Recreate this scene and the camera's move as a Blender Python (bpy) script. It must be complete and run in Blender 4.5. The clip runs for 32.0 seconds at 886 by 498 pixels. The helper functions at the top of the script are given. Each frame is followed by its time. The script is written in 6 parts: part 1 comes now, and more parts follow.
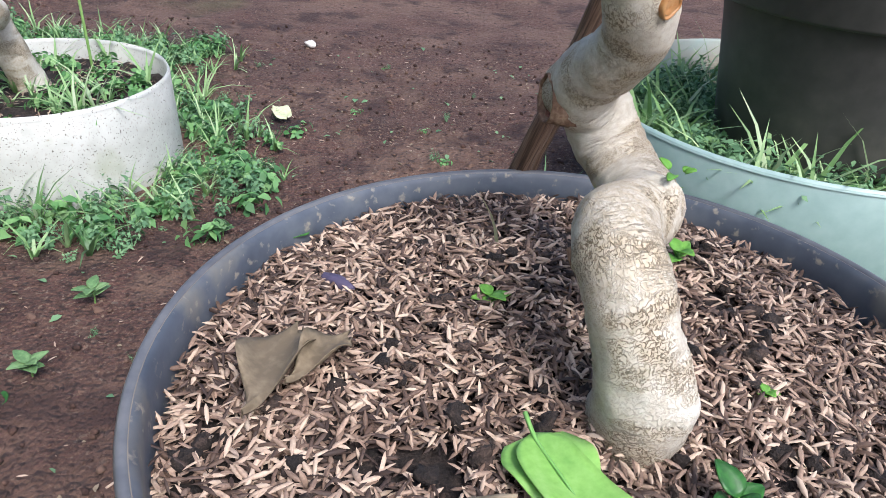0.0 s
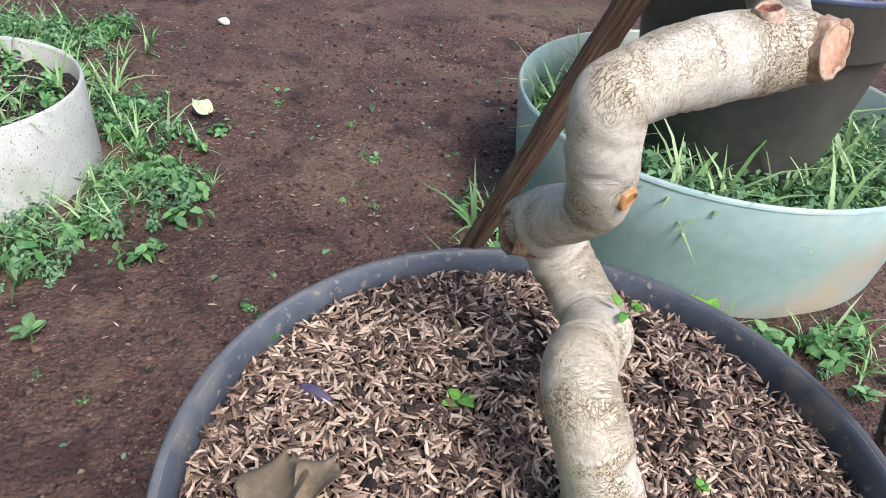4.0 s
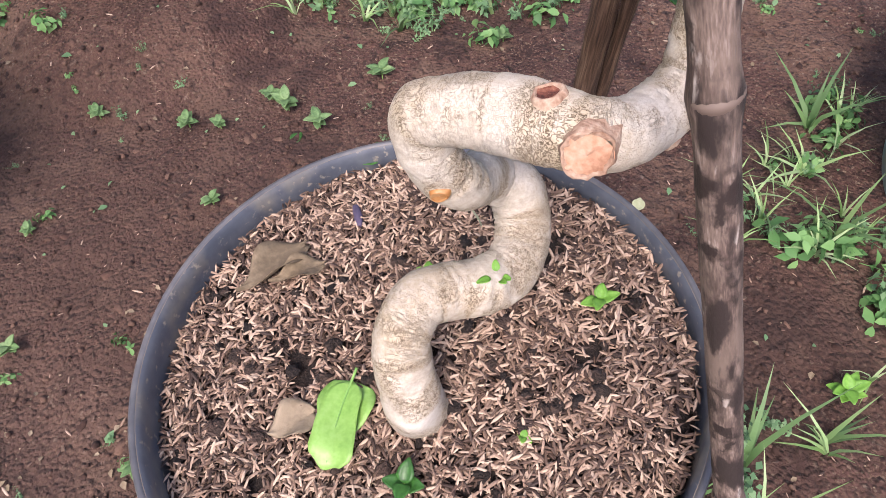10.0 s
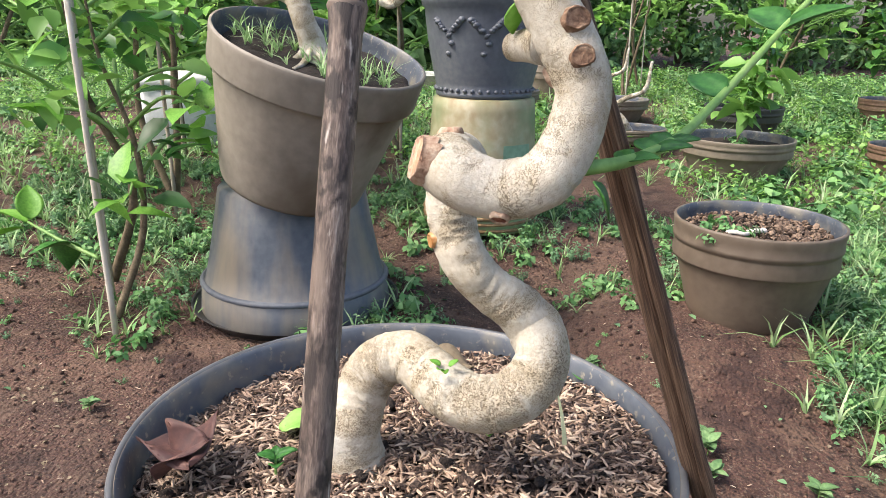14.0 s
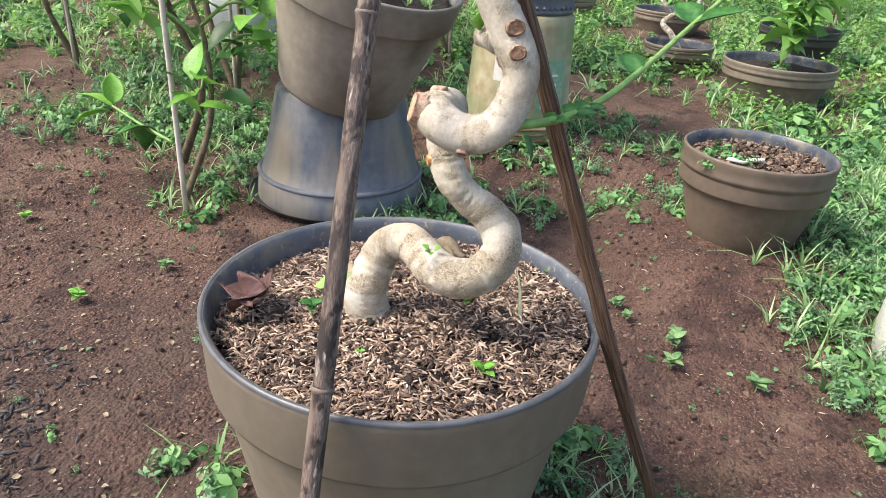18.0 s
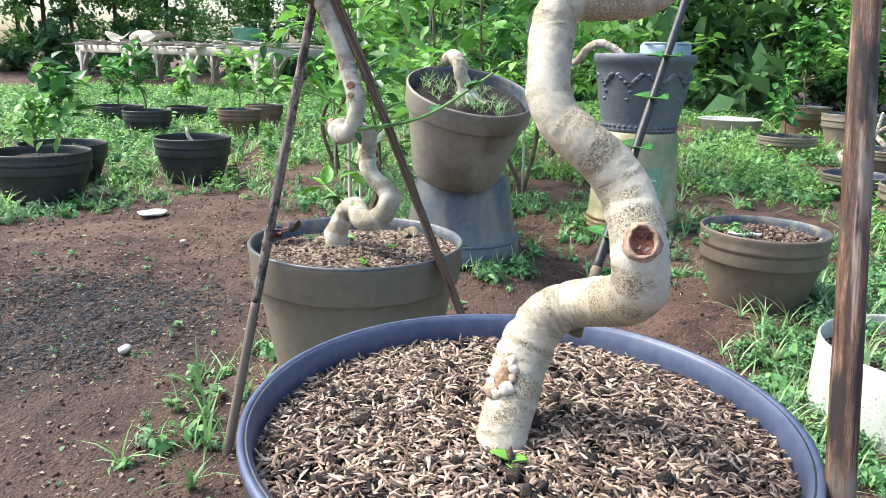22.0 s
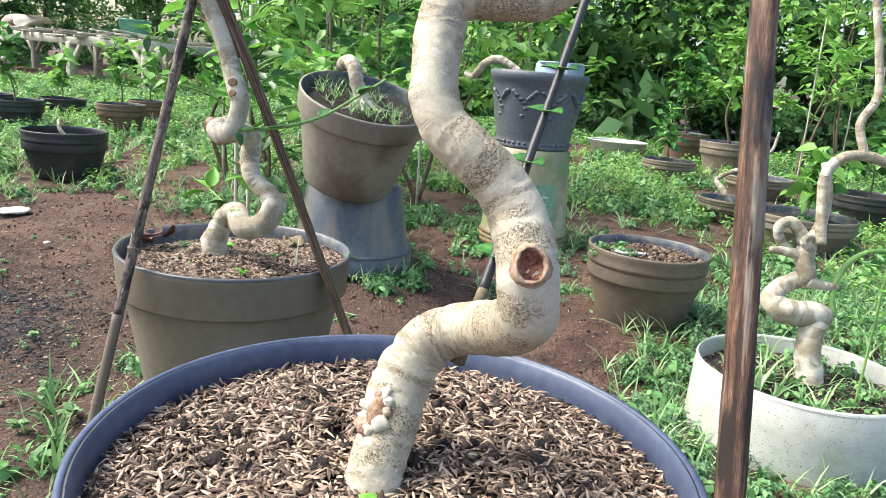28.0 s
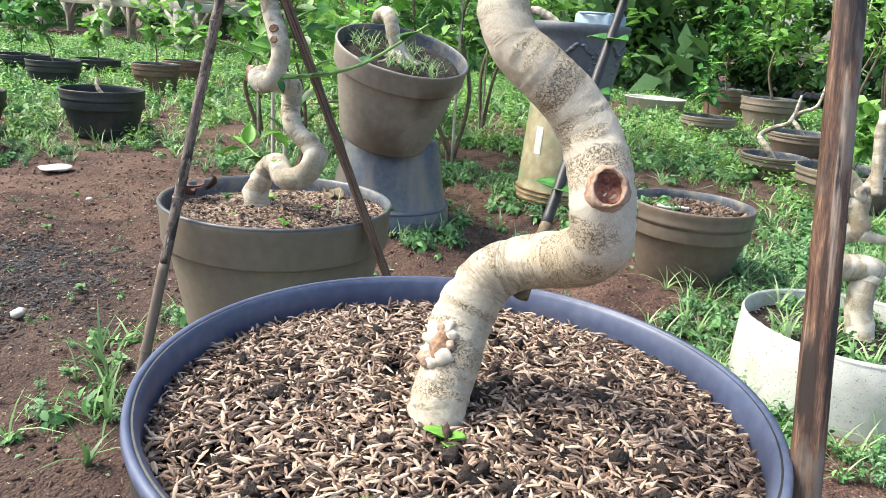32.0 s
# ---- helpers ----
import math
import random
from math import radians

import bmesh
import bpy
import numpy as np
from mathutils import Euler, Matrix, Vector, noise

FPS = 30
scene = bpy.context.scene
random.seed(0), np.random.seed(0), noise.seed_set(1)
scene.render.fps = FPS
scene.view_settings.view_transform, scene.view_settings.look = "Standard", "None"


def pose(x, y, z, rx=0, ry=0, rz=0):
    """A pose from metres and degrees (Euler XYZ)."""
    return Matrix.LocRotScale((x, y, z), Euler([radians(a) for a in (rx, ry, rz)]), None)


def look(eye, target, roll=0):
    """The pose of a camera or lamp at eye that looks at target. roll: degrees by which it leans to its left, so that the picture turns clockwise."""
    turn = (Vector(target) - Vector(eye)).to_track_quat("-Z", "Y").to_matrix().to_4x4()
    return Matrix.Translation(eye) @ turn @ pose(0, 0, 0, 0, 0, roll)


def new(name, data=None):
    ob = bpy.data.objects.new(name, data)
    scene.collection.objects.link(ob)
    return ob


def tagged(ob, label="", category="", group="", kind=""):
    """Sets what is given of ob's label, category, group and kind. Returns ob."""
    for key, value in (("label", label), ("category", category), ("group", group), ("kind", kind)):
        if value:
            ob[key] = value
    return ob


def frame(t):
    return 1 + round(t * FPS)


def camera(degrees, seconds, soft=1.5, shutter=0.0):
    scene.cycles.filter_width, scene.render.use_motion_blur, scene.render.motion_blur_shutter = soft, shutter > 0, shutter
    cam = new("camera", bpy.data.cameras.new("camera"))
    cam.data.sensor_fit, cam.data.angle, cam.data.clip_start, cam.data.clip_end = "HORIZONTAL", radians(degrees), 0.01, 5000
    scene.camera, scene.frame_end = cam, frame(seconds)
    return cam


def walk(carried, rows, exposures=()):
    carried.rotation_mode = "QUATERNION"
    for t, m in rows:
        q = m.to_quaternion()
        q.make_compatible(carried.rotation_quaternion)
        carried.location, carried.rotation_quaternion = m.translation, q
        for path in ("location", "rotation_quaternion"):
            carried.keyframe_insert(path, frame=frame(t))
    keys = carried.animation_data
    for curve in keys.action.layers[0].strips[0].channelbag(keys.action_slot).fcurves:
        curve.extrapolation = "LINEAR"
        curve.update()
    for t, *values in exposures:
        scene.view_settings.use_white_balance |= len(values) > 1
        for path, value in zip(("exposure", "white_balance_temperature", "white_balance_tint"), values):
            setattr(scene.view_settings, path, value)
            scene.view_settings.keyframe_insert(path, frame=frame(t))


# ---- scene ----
cam = camera(63.4, 32.0, soft=0.6)
PATH = [
    (0, (0.0691, 0.1216, 0.4152), (0.0369, 1.8307, -0.6231), 3.82),
    (0.5, (0.0693, 0.1269, 0.4097), (0.0840, 1.8267, -0.6442), 5.15),
    (1, (0.0702, 0.1288, 0.4042), (0.1171, 1.8177, -0.6661), 5.79),
    (1.5, (0.0682, 0.1318, 0.4036), (0.1373, 1.8183, -0.6692), 6.17),
    (2, (0.0641, 0.1305, 0.4059), (0.1106, 1.8114, -0.6769), 5.47),
    (2.5, (0.0598, 0.1316, 0.4112), (0.1177, 1.8180, -0.6624), 5.24),
    (3, (0.0478, 0.1350, 0.4182), (0.1695, 1.8328, -0.6320), 6.45),
    (3.5, (0.0368, 0.1454, 0.4327), (0.2574, 1.8252, -0.6301), 6.47),
    (5.5, (0.0799, 0.1381, 0.7459), (0.1167, 1.3708, -0.8286), 4.44),
    (6, (0.0930, 0.1364, 0.7744), (0.0584, 1.3192, -0.8380), 3.27),
    (6.5, (0.0803, 0.1199, 0.8123), (0.1165, 1.3885, -0.7334), 4.31),
    (7, (0.0835, 0.1168, 0.8241), (0.1748, 1.3939, -0.7124), 5.51),
    (7.5, (0.0796, 0.1135, 0.8082), (0.1612, 1.3863, -0.7324), 7.64),
    (8, (0.0834, 0.1203, 0.7493), (0.0813, 1.3469, -0.8305), 8.66),
    (8.5, (0.1155, 0.1408, 0.6669), (-0.0251, 1.2355, -1.0010), 8.34),
    (9, (0.1722, 0.1704, 0.6121), (-0.1952, 1.1294, -1.1040), 0.94),
    (9.5, (0.2319, 0.1927, 0.5919), (-0.4265, 1.1005, -1.0642), -5.62),
    (10, (0.2651, 0.2205, 0.5982), (-0.5726, 1.0087, -1.0380), -7.66),
    (10.5, (0.3002, 0.2511, 0.5985), (-0.8022, 0.8541, -0.9576), -10.09),
    (11, (0.3226, 0.2939, 0.5951), (-0.9588, 0.7595, -0.8682), -5.14),
    (11.5, (0.3571, 0.3109, 0.5621), (-1.1249, 0.5221, -0.7642), -0.34),
    (12, (0.4193, 0.3443, 0.5489), (-1.2229, 0.3022, -0.5919), 2.97),
    (12.5, (0.4163, 0.3991, 0.4940), (-1.3580, 0.0722, -0.3691), 2.25),
    (13, (0.4177, 0.4280, 0.4618), (-1.4152, -0.0323, -0.1928), 0.67),
    (13.5, (0.4424, 0.4465, 0.4657), (-1.3927, -0.0748, -0.1350), 1.38),
    (14, (0.4628, 0.4538, 0.4744), (-1.3687, -0.0801, -0.1260), 1.06),
    (14.5, (0.4769, 0.4519, 0.4729), (-1.3331, -0.0771, -0.1932), 2.13),
    (16.5, (0.4629, 0.4425, 0.4986), (-1.3002, -0.0658, -0.2971), 0.81),
    (17, (0.4967, 0.4712, 0.5351), (-1.1437, -0.0842, -0.4652), 2.88),
    (17.5, (0.5300, 0.5013, 0.5353), (-1.1691, -0.0748, -0.3486), 3.59),
    (18, (0.5815, 0.5299, 0.5347), (-1.1121, -0.0832, -0.3347), 4.07),
    (18.5, (0.5961, 0.5937, 0.5222), (-1.0866, -0.1316, -0.2794), 4.30),
    (19, (0.6704, 0.6904, 0.5163), (-0.9817, -0.1882, -0.1900), 3.26),
    (19.5, (0.7165, 0.7925, 0.5296), (-0.8326, -0.2405, -0.2006), 4.23),
    (20, (0.7634, 0.9185, 0.5463), (-0.7018, -0.2630, -0.1299), 4.84),
    (20.5, (0.7761, 1.0247, 0.5650), (-0.7151, -0.1541, -0.0568), 3.91),
    (21, (0.7405, 1.0965, 0.5289), (-0.6433, -0.2392, -0.0198), 0.36),
    (21.5, (0.7577, 1.1431, 0.5045), (-0.5728, -0.2423, -0.0527), 1.44),
    (22, (0.7624, 1.1556, 0.5117), (-0.6067, -0.2088, -0.0021), 1.41),
    (22.5, (0.7617, 1.1555, 0.5168), (-0.6597, -0.1614, 0.0217), 2.15),
    (23, (0.7627, 1.1552, 0.5215), (-0.6947, -0.1308, 0.0500), 2.85),
    (23.5, (0.7559, 1.1486, 0.5216), (-0.7063, -0.1332, 0.0538), 2.72),
    (24, (0.7485, 1.1469, 0.5220), (-0.7548, -0.0935, 0.0731), 3.19),
    (24.5, (0.7417, 1.1479, 0.5234), (-0.7984, -0.0532, 0.0925), 3.39),
    (25, (0.7355, 1.1438, 0.5208), (-0.8250, -0.0306, 0.0897), 3.65),
    (25.5, (0.7288, 1.1400, 0.5183), (-0.8362, -0.0206, 0.0670), 3.48),
    (27.5, (0.7315, 1.1394, 0.5158), (-0.8341, -0.0211, 0.0663), 4.42),
    (28, (0.7283, 1.1373, 0.5064), (-0.8374, -0.0148, 0.0359), 5.14),
    (28.5, (0.7324, 1.1377, 0.5040), (-0.8211, -0.0235, 0.0159), 5.20),
    (29, (0.7351, 1.1393, 0.5031), (-0.7970, -0.0386, -0.0121), 4.78),
    (29.5, (0.7359, 1.1389, 0.5012), (-0.7870, -0.0465, -0.0236), 4.51),
    (30, (0.7359, 1.1386, 0.4972), (-0.7879, -0.0404, -0.0394), 4.74),
    (30.5, (0.7354, 1.1375, 0.4941), (-0.7847, -0.0361, -0.0643), 4.74),
    (31, (0.7347, 1.1345, 0.4892), (-0.7673, -0.0437, -0.1074), 4.84),
    (31.5, (0.7355, 1.1312, 0.4884), (-0.7630, -0.0541, -0.1028), 4.83),
    (32, (0.7319, 1.1223, 0.4883), (-0.7637, -0.0725, -0.0910), 4.56),
]
EXPOSURES = [(0, 0.82, 5850, 13), (3.5, 0.82, 5900, 13), (6, 0.74, 6850, 12), (7.3, 0.76, 7050, 14), (9, 0.82, 6650, 27), (10, 0.86, 6450, 25), (11, 0.98, 6550, 24), (12, 0.93, 7050, 16), (13, 1.22, 6650, 11), (16, 1.2, 6850, 14), (17.5, 1.18, 6800, 13), (19, 1.56, 6050, 7), (20.5, 1.66, 6000, 7), (23, 1.42, 6350, 4), (28, 1.46, 6500, 4), (32, 1.45, 6550, 6)]
walk(cam, [(t, look(eye, target, roll)) for t, eye, target, roll in PATH], EXPOSURES)

# ---- light: bright hazy daylight ----
world = bpy.data.worlds.new("daylight")
scene.world = world
world.use_nodes = True
wn = world.node_tree
sky = wn.nodes.new("ShaderNodeTexSky")
sky.sky_type, sky.sun_disc = "NISHITA", False
sky.sun_elevation, sky.sun_rotation = radians(52), radians(150)
sky.air_density, sky.dust_density, sky.ozone_density = 1.0, 4.0, 1.0
wn.links.new(sky.outputs["Color"], wn.nodes["Background"].inputs["Color"])
wn.nodes["Background"].inputs["Strength"].default_value = 0.15
sun_data = bpy.data.lights.new("sun", "SUN")
sun_data.energy, sun_data.angle, sun_data.color = 1.9, radians(16), (1.0, 0.95, 0.87)
sun = new("sun", sun_data)
sun.matrix_world = look((0.9, -1.5, 2.3), (0, 0, 0))

# ---- materials ----
def material(name, colours, scale=20, fine=150, rough=0.8, bump=0.3, metallic=0.0, random_shift=0.0, spread=(0.35, 0.65), dist=0.002,
             trans=0.0, island=0.0, stretch=(1, 1, 1), coat=0.0, grain=False):
    """Two scales of noise between the colours, with grain in the relief."""
    m = bpy.data.materials.new(name)
    m.use_nodes = True
    nt = m.node_tree
    bs = nt.nodes["Principled BSDF"]
    co = nt.nodes.new("ShaderNodeTexCoord")
    mp = nt.nodes.new("ShaderNodeMapping")
    mp.inputs["Scale"].default_value = stretch
    if grain:
        co = nt.nodes.new("ShaderNodeAttribute")
        co.attribute_name = "grain"
    nt.links.new(co.outputs["Vector" if grain else "Object"], mp.inputs["Vector"])
    n1 = nt.nodes.new("ShaderNodeTexNoise")
    n1.inputs["Scale"].default_value, n1.inputs["Detail"].default_value = scale, 6
    n2 = nt.nodes.new("ShaderNodeTexNoise")
    n2.inputs["Scale"].default_value, n2.inputs["Detail"].default_value = fine, 4
    for n in (n1, n2):
        nt.links.new(mp.outputs["Vector"], n.inputs["Vector"])
    mixn = nt.nodes.new("ShaderNodeMix")
    mixn.inputs["Factor"].default_value = 0.4
    nt.links.new(n1.outputs["Fac"], mixn.inputs["A"])
    nt.links.new(n2.outputs["Fac"], mixn.inputs["B"])
    fac = mixn.outputs["Result"]
    if random_shift or island:
        if island:
            g = nt.nodes.new("ShaderNodeNewGeometry")
            src, amount = g.outputs["Random Per Island"], island
        else:
            g = nt.nodes.new("ShaderNodeObjectInfo")
            src, amount = g.outputs["Random"], random_shift
        ma = nt.nodes.new("ShaderNodeMath")
        ma.operation = "MULTIPLY_ADD"
        ma.inputs[1].default_value, ma.inputs[2].default_value = amount, -amount / 2
        nt.links.new(src, ma.inputs[0])
        ad = nt.nodes.new("ShaderNodeMath")
        nt.links.new(fac, ad.inputs[0])
        nt.links.new(ma.outputs[0], ad.inputs[1])
        fac = ad.outputs[0]
    ramp = nt.nodes.new("ShaderNodeValToRGB")
    el = ramp.color_ramp.elements
    lo, hi = spread
    k = len(colours)
    el[0].position, el[1].position = lo, hi
    for i in range(1, k - 1):
        el.new(lo + (hi - lo) * i / (k - 1))
    for e, c in zip(el, colours):
        e.color = (*c, 1)
    nt.links.new(fac, ramp.inputs["Fac"])
    nt.links.new(ramp.outputs["Color"], bs.inputs["Base Color"])
    bs.inputs["Roughness"].default_value, bs.inputs["Metallic"].default_value = rough, metallic
    if coat:
        bs.inputs["Coat Weight"].default_value, bs.inputs["Coat Roughness"].default_value = coat, 0.25
    if trans:
        tr = nt.nodes.new("ShaderNodeBsdfTranslucent")
        nt.links.new(ramp.outputs["Color"], tr.inputs["Color"])
        ms = nt.nodes.new("ShaderNodeMixShader")
        ms.inputs["Fac"].default_value = trans
        nt.links.new(bs.outputs["BSDF"], ms.inputs[1])
        nt.links.new(tr.outputs["BSDF"], ms.inputs[2])
        nt.links.new(ms.outputs["Shader"], nt.nodes["Material Output"].inputs["Surface"])
    if bump:
        bp = nt.nodes.new("ShaderNodeBump")
        bp.inputs["Strength"].default_value, bp.inputs["Distance"].default_value = bump, dist
        nt.links.new(mixn.outputs["Result"], bp.inputs["Height"])
        nt.links.new(bp.outputs["Normal"], bs.inputs["Normal"])
    return m


def layer(m, colour, scale, lo, hi, stretch=(1, 1, 1), detail=4, rough=None, kind="noise", grain=False):
    """Stains, dust or growth over a material, where a noise passes a threshold."""
    nt = m.node_tree
    bs = nt.nodes["Principled BSDF"]
    base = bs.inputs["Base Color"].links[0].from_socket
    co = nt.nodes.new("ShaderNodeTexCoord")
    mp = nt.nodes.new("ShaderNodeMapping")
    mp.inputs["Scale"].default_value = stretch
    mp.inputs["Location"].default_value = (scale * 0.37, scale * 0.11, scale * 0.7)
    if grain:
        co = nt.nodes.new("ShaderNodeAttribute")
        co.attribute_name = "grain"
    nt.links.new(co.outputs["Vector" if grain else "Object"], mp.inputs["Vector"])
    n = nt.nodes.new("ShaderNodeTexVoronoi" if kind == "voronoi" else "ShaderNodeTexNoise")
    n.inputs["Scale"].default_value = scale
    if kind == "noise":
        n.inputs["Detail"].default_value = detail
    nt.links.new(mp.outputs["Vector"], n.inputs["Vector"])
    rg = nt.nodes.new("ShaderNodeMapRange")
    rg.inputs["From Min"].default_value, rg.inputs["From Max"].default_value = lo, hi
    nt.links.new(n.outputs["Distance" if kind == "voronoi" else "Fac"], rg.inputs["Value"])
    mx = nt.nodes.new("ShaderNodeMix")
    mx.data_type = "RGBA"
    nt.links.new(rg.outputs["Result"], mx.inputs["Factor"])
    nt.links.new(base, mx.inputs["A"])
    mx.inputs["B"].default_value = (*colour, 1)
    for link in list(base.links):
        if link.to_socket.name in ("Base Color",) or link.to_node.type == "BSDF_TRANSLUCENT":
            nt.links.new(mx.outputs["Result"], link.to_socket)
    return m


M = {}
M["soil"] = material("red_soil", [(0.040, 0.018, 0.0135), (0.074, 0.035, 0.026), (0.110, 0.056, 0.042)], scale=9, fine=240, rough=0.95, bump=1.0, dist=0.010)
layer(M["soil"], (0.135, 0.079, 0.055), 4.3, 0.50, 0.62, detail=12)
layer(M["soil"], (0.03, 0.016, 0.013), 3.1, 0.60, 0.70, detail=8)
layer(M["soil"], (0.20, 0.145, 0.105), 170, 0.62, 0.66, detail=3)
layer(M["soil"], (0.14, 0.085, 0.058), 380, 0.55, 0.62, detail=3)
layer(M["soil"], (0.030, 0.015, 0.011), 95, 0.58, 0.66, detail=5)
layer(M["soil"], (0.040, 0.019, 0.015), 13, 0.54, 0.66, detail=8)
layer(M["soil"], (0.120, 0.072, 0.050), 17, 0.55, 0.66, detail=11)
layer(M["soil"], (0.10, 0.10, 0.035), 1.6, 0.62, 0.75, detail=9)


def stain(m, colour, centre, radius, soft=0.5, amount=0.7, freq=5.0):
    """A patch of another colour round a place on the ground, with a ragged edge."""
    nt = m.node_tree
    bs = nt.nodes["Principled BSDF"]
    base = bs.inputs["Base Color"].links[0].from_socket
    co = nt.nodes.new("ShaderNodeTexCoord")
    far = nt.nodes.new("ShaderNodeVectorMath")
    far.operation = "DISTANCE"
    nt.links.new(co.outputs["Object"], far.inputs[0])
    far.inputs[1].default_value = (*centre, 0)
    n = nt.nodes.new("ShaderNodeTexNoise")
    n.inputs["Scale"].default_value, n.inputs["Detail"].default_value = freq, 9
    nt.links.new(co.outputs["Object"], n.inputs["Vector"])
    ad = nt.nodes.new("ShaderNodeMath")
    ad.operation = "MULTIPLY_ADD"
    ad.inputs[1].default_value = -radius * 1.6
    nt.links.new(n.outputs["Fac"], ad.inputs[0])
    nt.links.new(far.outputs["Value"], ad.inputs[2])
    rg = nt.nodes.new("ShaderNodeMapRange")
    rg.inputs["From Min"].default_value, rg.inputs["From Max"].default_value = radius * 0.2, radius * (0.2 - soft)
    rg.inputs["To Max"].default_value = amount
    nt.links.new(ad.outputs[0], rg.inputs["Value"])
    mx = nt.nodes.new("ShaderNodeMix")
    mx.data_type = "RGBA"
    nt.links.new(rg.outputs["Result"], mx.inputs["Factor"])
    nt.links.new(base, mx.inputs["A"])
    mx.inputs["B"].default_value = (*colour, 1)
    nt.links.new(mx.outputs["Result"], bs.inputs["Base Color"])


def crumbly(m, scale, distance, strength=0.9):
    """Grainy relief of packed crumbs."""
    nt = m.node_tree
    bs = nt.nodes["Principled BSDF"]
    co = nt.nodes.new("ShaderNodeTexCoord")
    v = nt.nodes.new("ShaderNodeTexVoronoi")
    v.inputs["Scale"].default_value = scale
    nt.links.new(co.outputs["Object"], v.inputs["Vector"])
    bp = nt.nodes.new("ShaderNodeBump")
    bp.invert = True
    bp.inputs["Strength"].default_value, bp.inputs["Distance"].default_value = strength, distance
    nt.links.new(v.outputs["Distance"], bp.inputs["Height"])
    nt.links.new(bs.inputs["Normal"].links[0].from_socket, bp.inputs["Normal"])
    nt.links.new(bp.outputs["Normal"], bs.inputs["Normal"])


crumbly(M["soil"], 210, 0.0035)
crumbly(M["soil"], 85, 0.005, 0.6)
stain(M["soil"], (0.040, 0.021, 0.015), (0.47, 0.52), 0.36, 0.9, 0.65, 6)
stain(M["soil"], (0.040, 0.021, 0.015), (0.22, 0.62), 0.22, 0.9, 0.5, 7)
# Paler patch: sheen of the sky on the earth, put into the soil's colour.
stain(M["soil"], (0.150, 0.098, 0.072), (-0.28, 0.20), 0.42, 0.9, 0.42, 9)
stain(M["soil"], (0.040, 0.024, 0.019), (0.38, -0.12), 0.75, 0.9, 0.75, 7)
stain(M["soil"], (0.050, 0.024, 0.017), (-0.35, 0.33), 0.40, 0.9, 0.55, 8)
M["clod"] = material("dark_clods", [(0.010, 0.007, 0.006), (0.024, 0.016, 0.012), (0.065, 0.042, 0.032)], scale=160, fine=700, rough=0.95, bump=1.0, island=0.3, dist=0.004)
M["husk"] = material("rice_husk", [(0.038, 0.022, 0.016), (0.120, 0.074, 0.051), (0.295, 0.203, 0.145), (0.51, 0.392, 0.293)], scale=40, fine=900, rough=0.7, bump=0.4, island=1.0, spread=(0.05, 0.95), dist=0.0006)
M["bark"] = material("pale_bark", [(0.435, 0.375, 0.275), (0.555, 0.512, 0.422), (0.645, 0.618, 0.545)], scale=22, fine=420, rough=0.7, bump=0.3, dist=0.0015)
M["bark_olive"] = material("olive_bark", [(0.045, 0.031, 0.014), (0.11, 0.079, 0.035), (0.18, 0.14, 0.068), (0.27, 0.22, 0.12)], scale=620, fine=2200, rough=0.85, bump=1.0, dist=0.002, stretch=(0.22, 1, 1), spread=(0.36, 0.66), grain=True)
M["cut"] = material("cut_wood", [(0.30, 0.15, 0.09), (0.48, 0.275, 0.175), (0.57, 0.39, 0.285)], scale=90, fine=500, rough=0.8, bump=0.5)
M["scar"] = material("healed_scar", [(0.07, 0.035, 0.02), (0.20, 0.115, 0.07), (0.36, 0.25, 0.165)], scale=140, fine=600, rough=0.9, bump=0.9)
M["pot"] = material("grey_brown_plastic", [(0.138, 0.114, 0.085), (0.176, 0.147, 0.112), (0.218, 0.184, 0.143)], scale=5, fine=60, rough=0.6, bump=0.08)
layer(M["pot"], (0.26, 0.215, 0.165), 7, 0.55, 0.8, stretch=(1, 1, 0.25), detail=8)
M["pot_inner"] = material("blue_grey_plastic", [(0.045, 0.055, 0.075), (0.07, 0.085, 0.11), (0.11, 0.125, 0.145)], scale=8, fine=90, rough=0.5, bump=0.08)
layer(M["pot_inner"], (0.20, 0.185, 0.15), 26, 0.50, 0.70, detail=12)
layer(M["pot_inner"], (0.26, 0.235, 0.19), 180, 0.60, 0.70, detail=6)
M["pot_dusty"] = material("dusty_grey_brown_plastic", [(0.175, 0.152, 0.122), (0.228, 0.200, 0.163), (0.285, 0.252, 0.208)], scale=5, fine=60, rough=0.65, bump=0.08)
layer(M["pot_dusty"], (0.115, 0.088, 0.062), 6, 0.56, 0.72, detail=8)
M["pot_black"] = material("black_plastic", [(0.018, 0.02, 0.024), (0.03, 0.032, 0.036), (0.05, 0.05, 0.05)], scale=9, fine=80, rough=0.5, bump=0.06)
layer(M["pot_black"], (0.09, 0.075, 0.055), 9, 0.55, 0.8, stretch=(1, 1, 0.4), detail=8)
M["pot_dark"] = material("dark_olive_plastic", [(0.092, 0.070, 0.052), (0.122, 0.094, 0.070), (0.155, 0.122, 0.092)], scale=5, fine=60, rough=0.6, bump=0.08)
layer(M["pot_dark"], (0.175, 0.118, 0.080), 7, 0.55, 0.8, stretch=(1, 1, 0.25), detail=8)
M["pot_charcoal"] = material("charcoal_plastic", [(0.030, 0.030, 0.027), (0.046, 0.045, 0.040), (0.070, 0.066, 0.057)], scale=5, fine=60, rough=0.5, bump=0.08)
layer(M["pot_charcoal"], (0.10, 0.088, 0.068), 6, 0.54, 0.8, stretch=(1, 1, 0.3), detail=8)
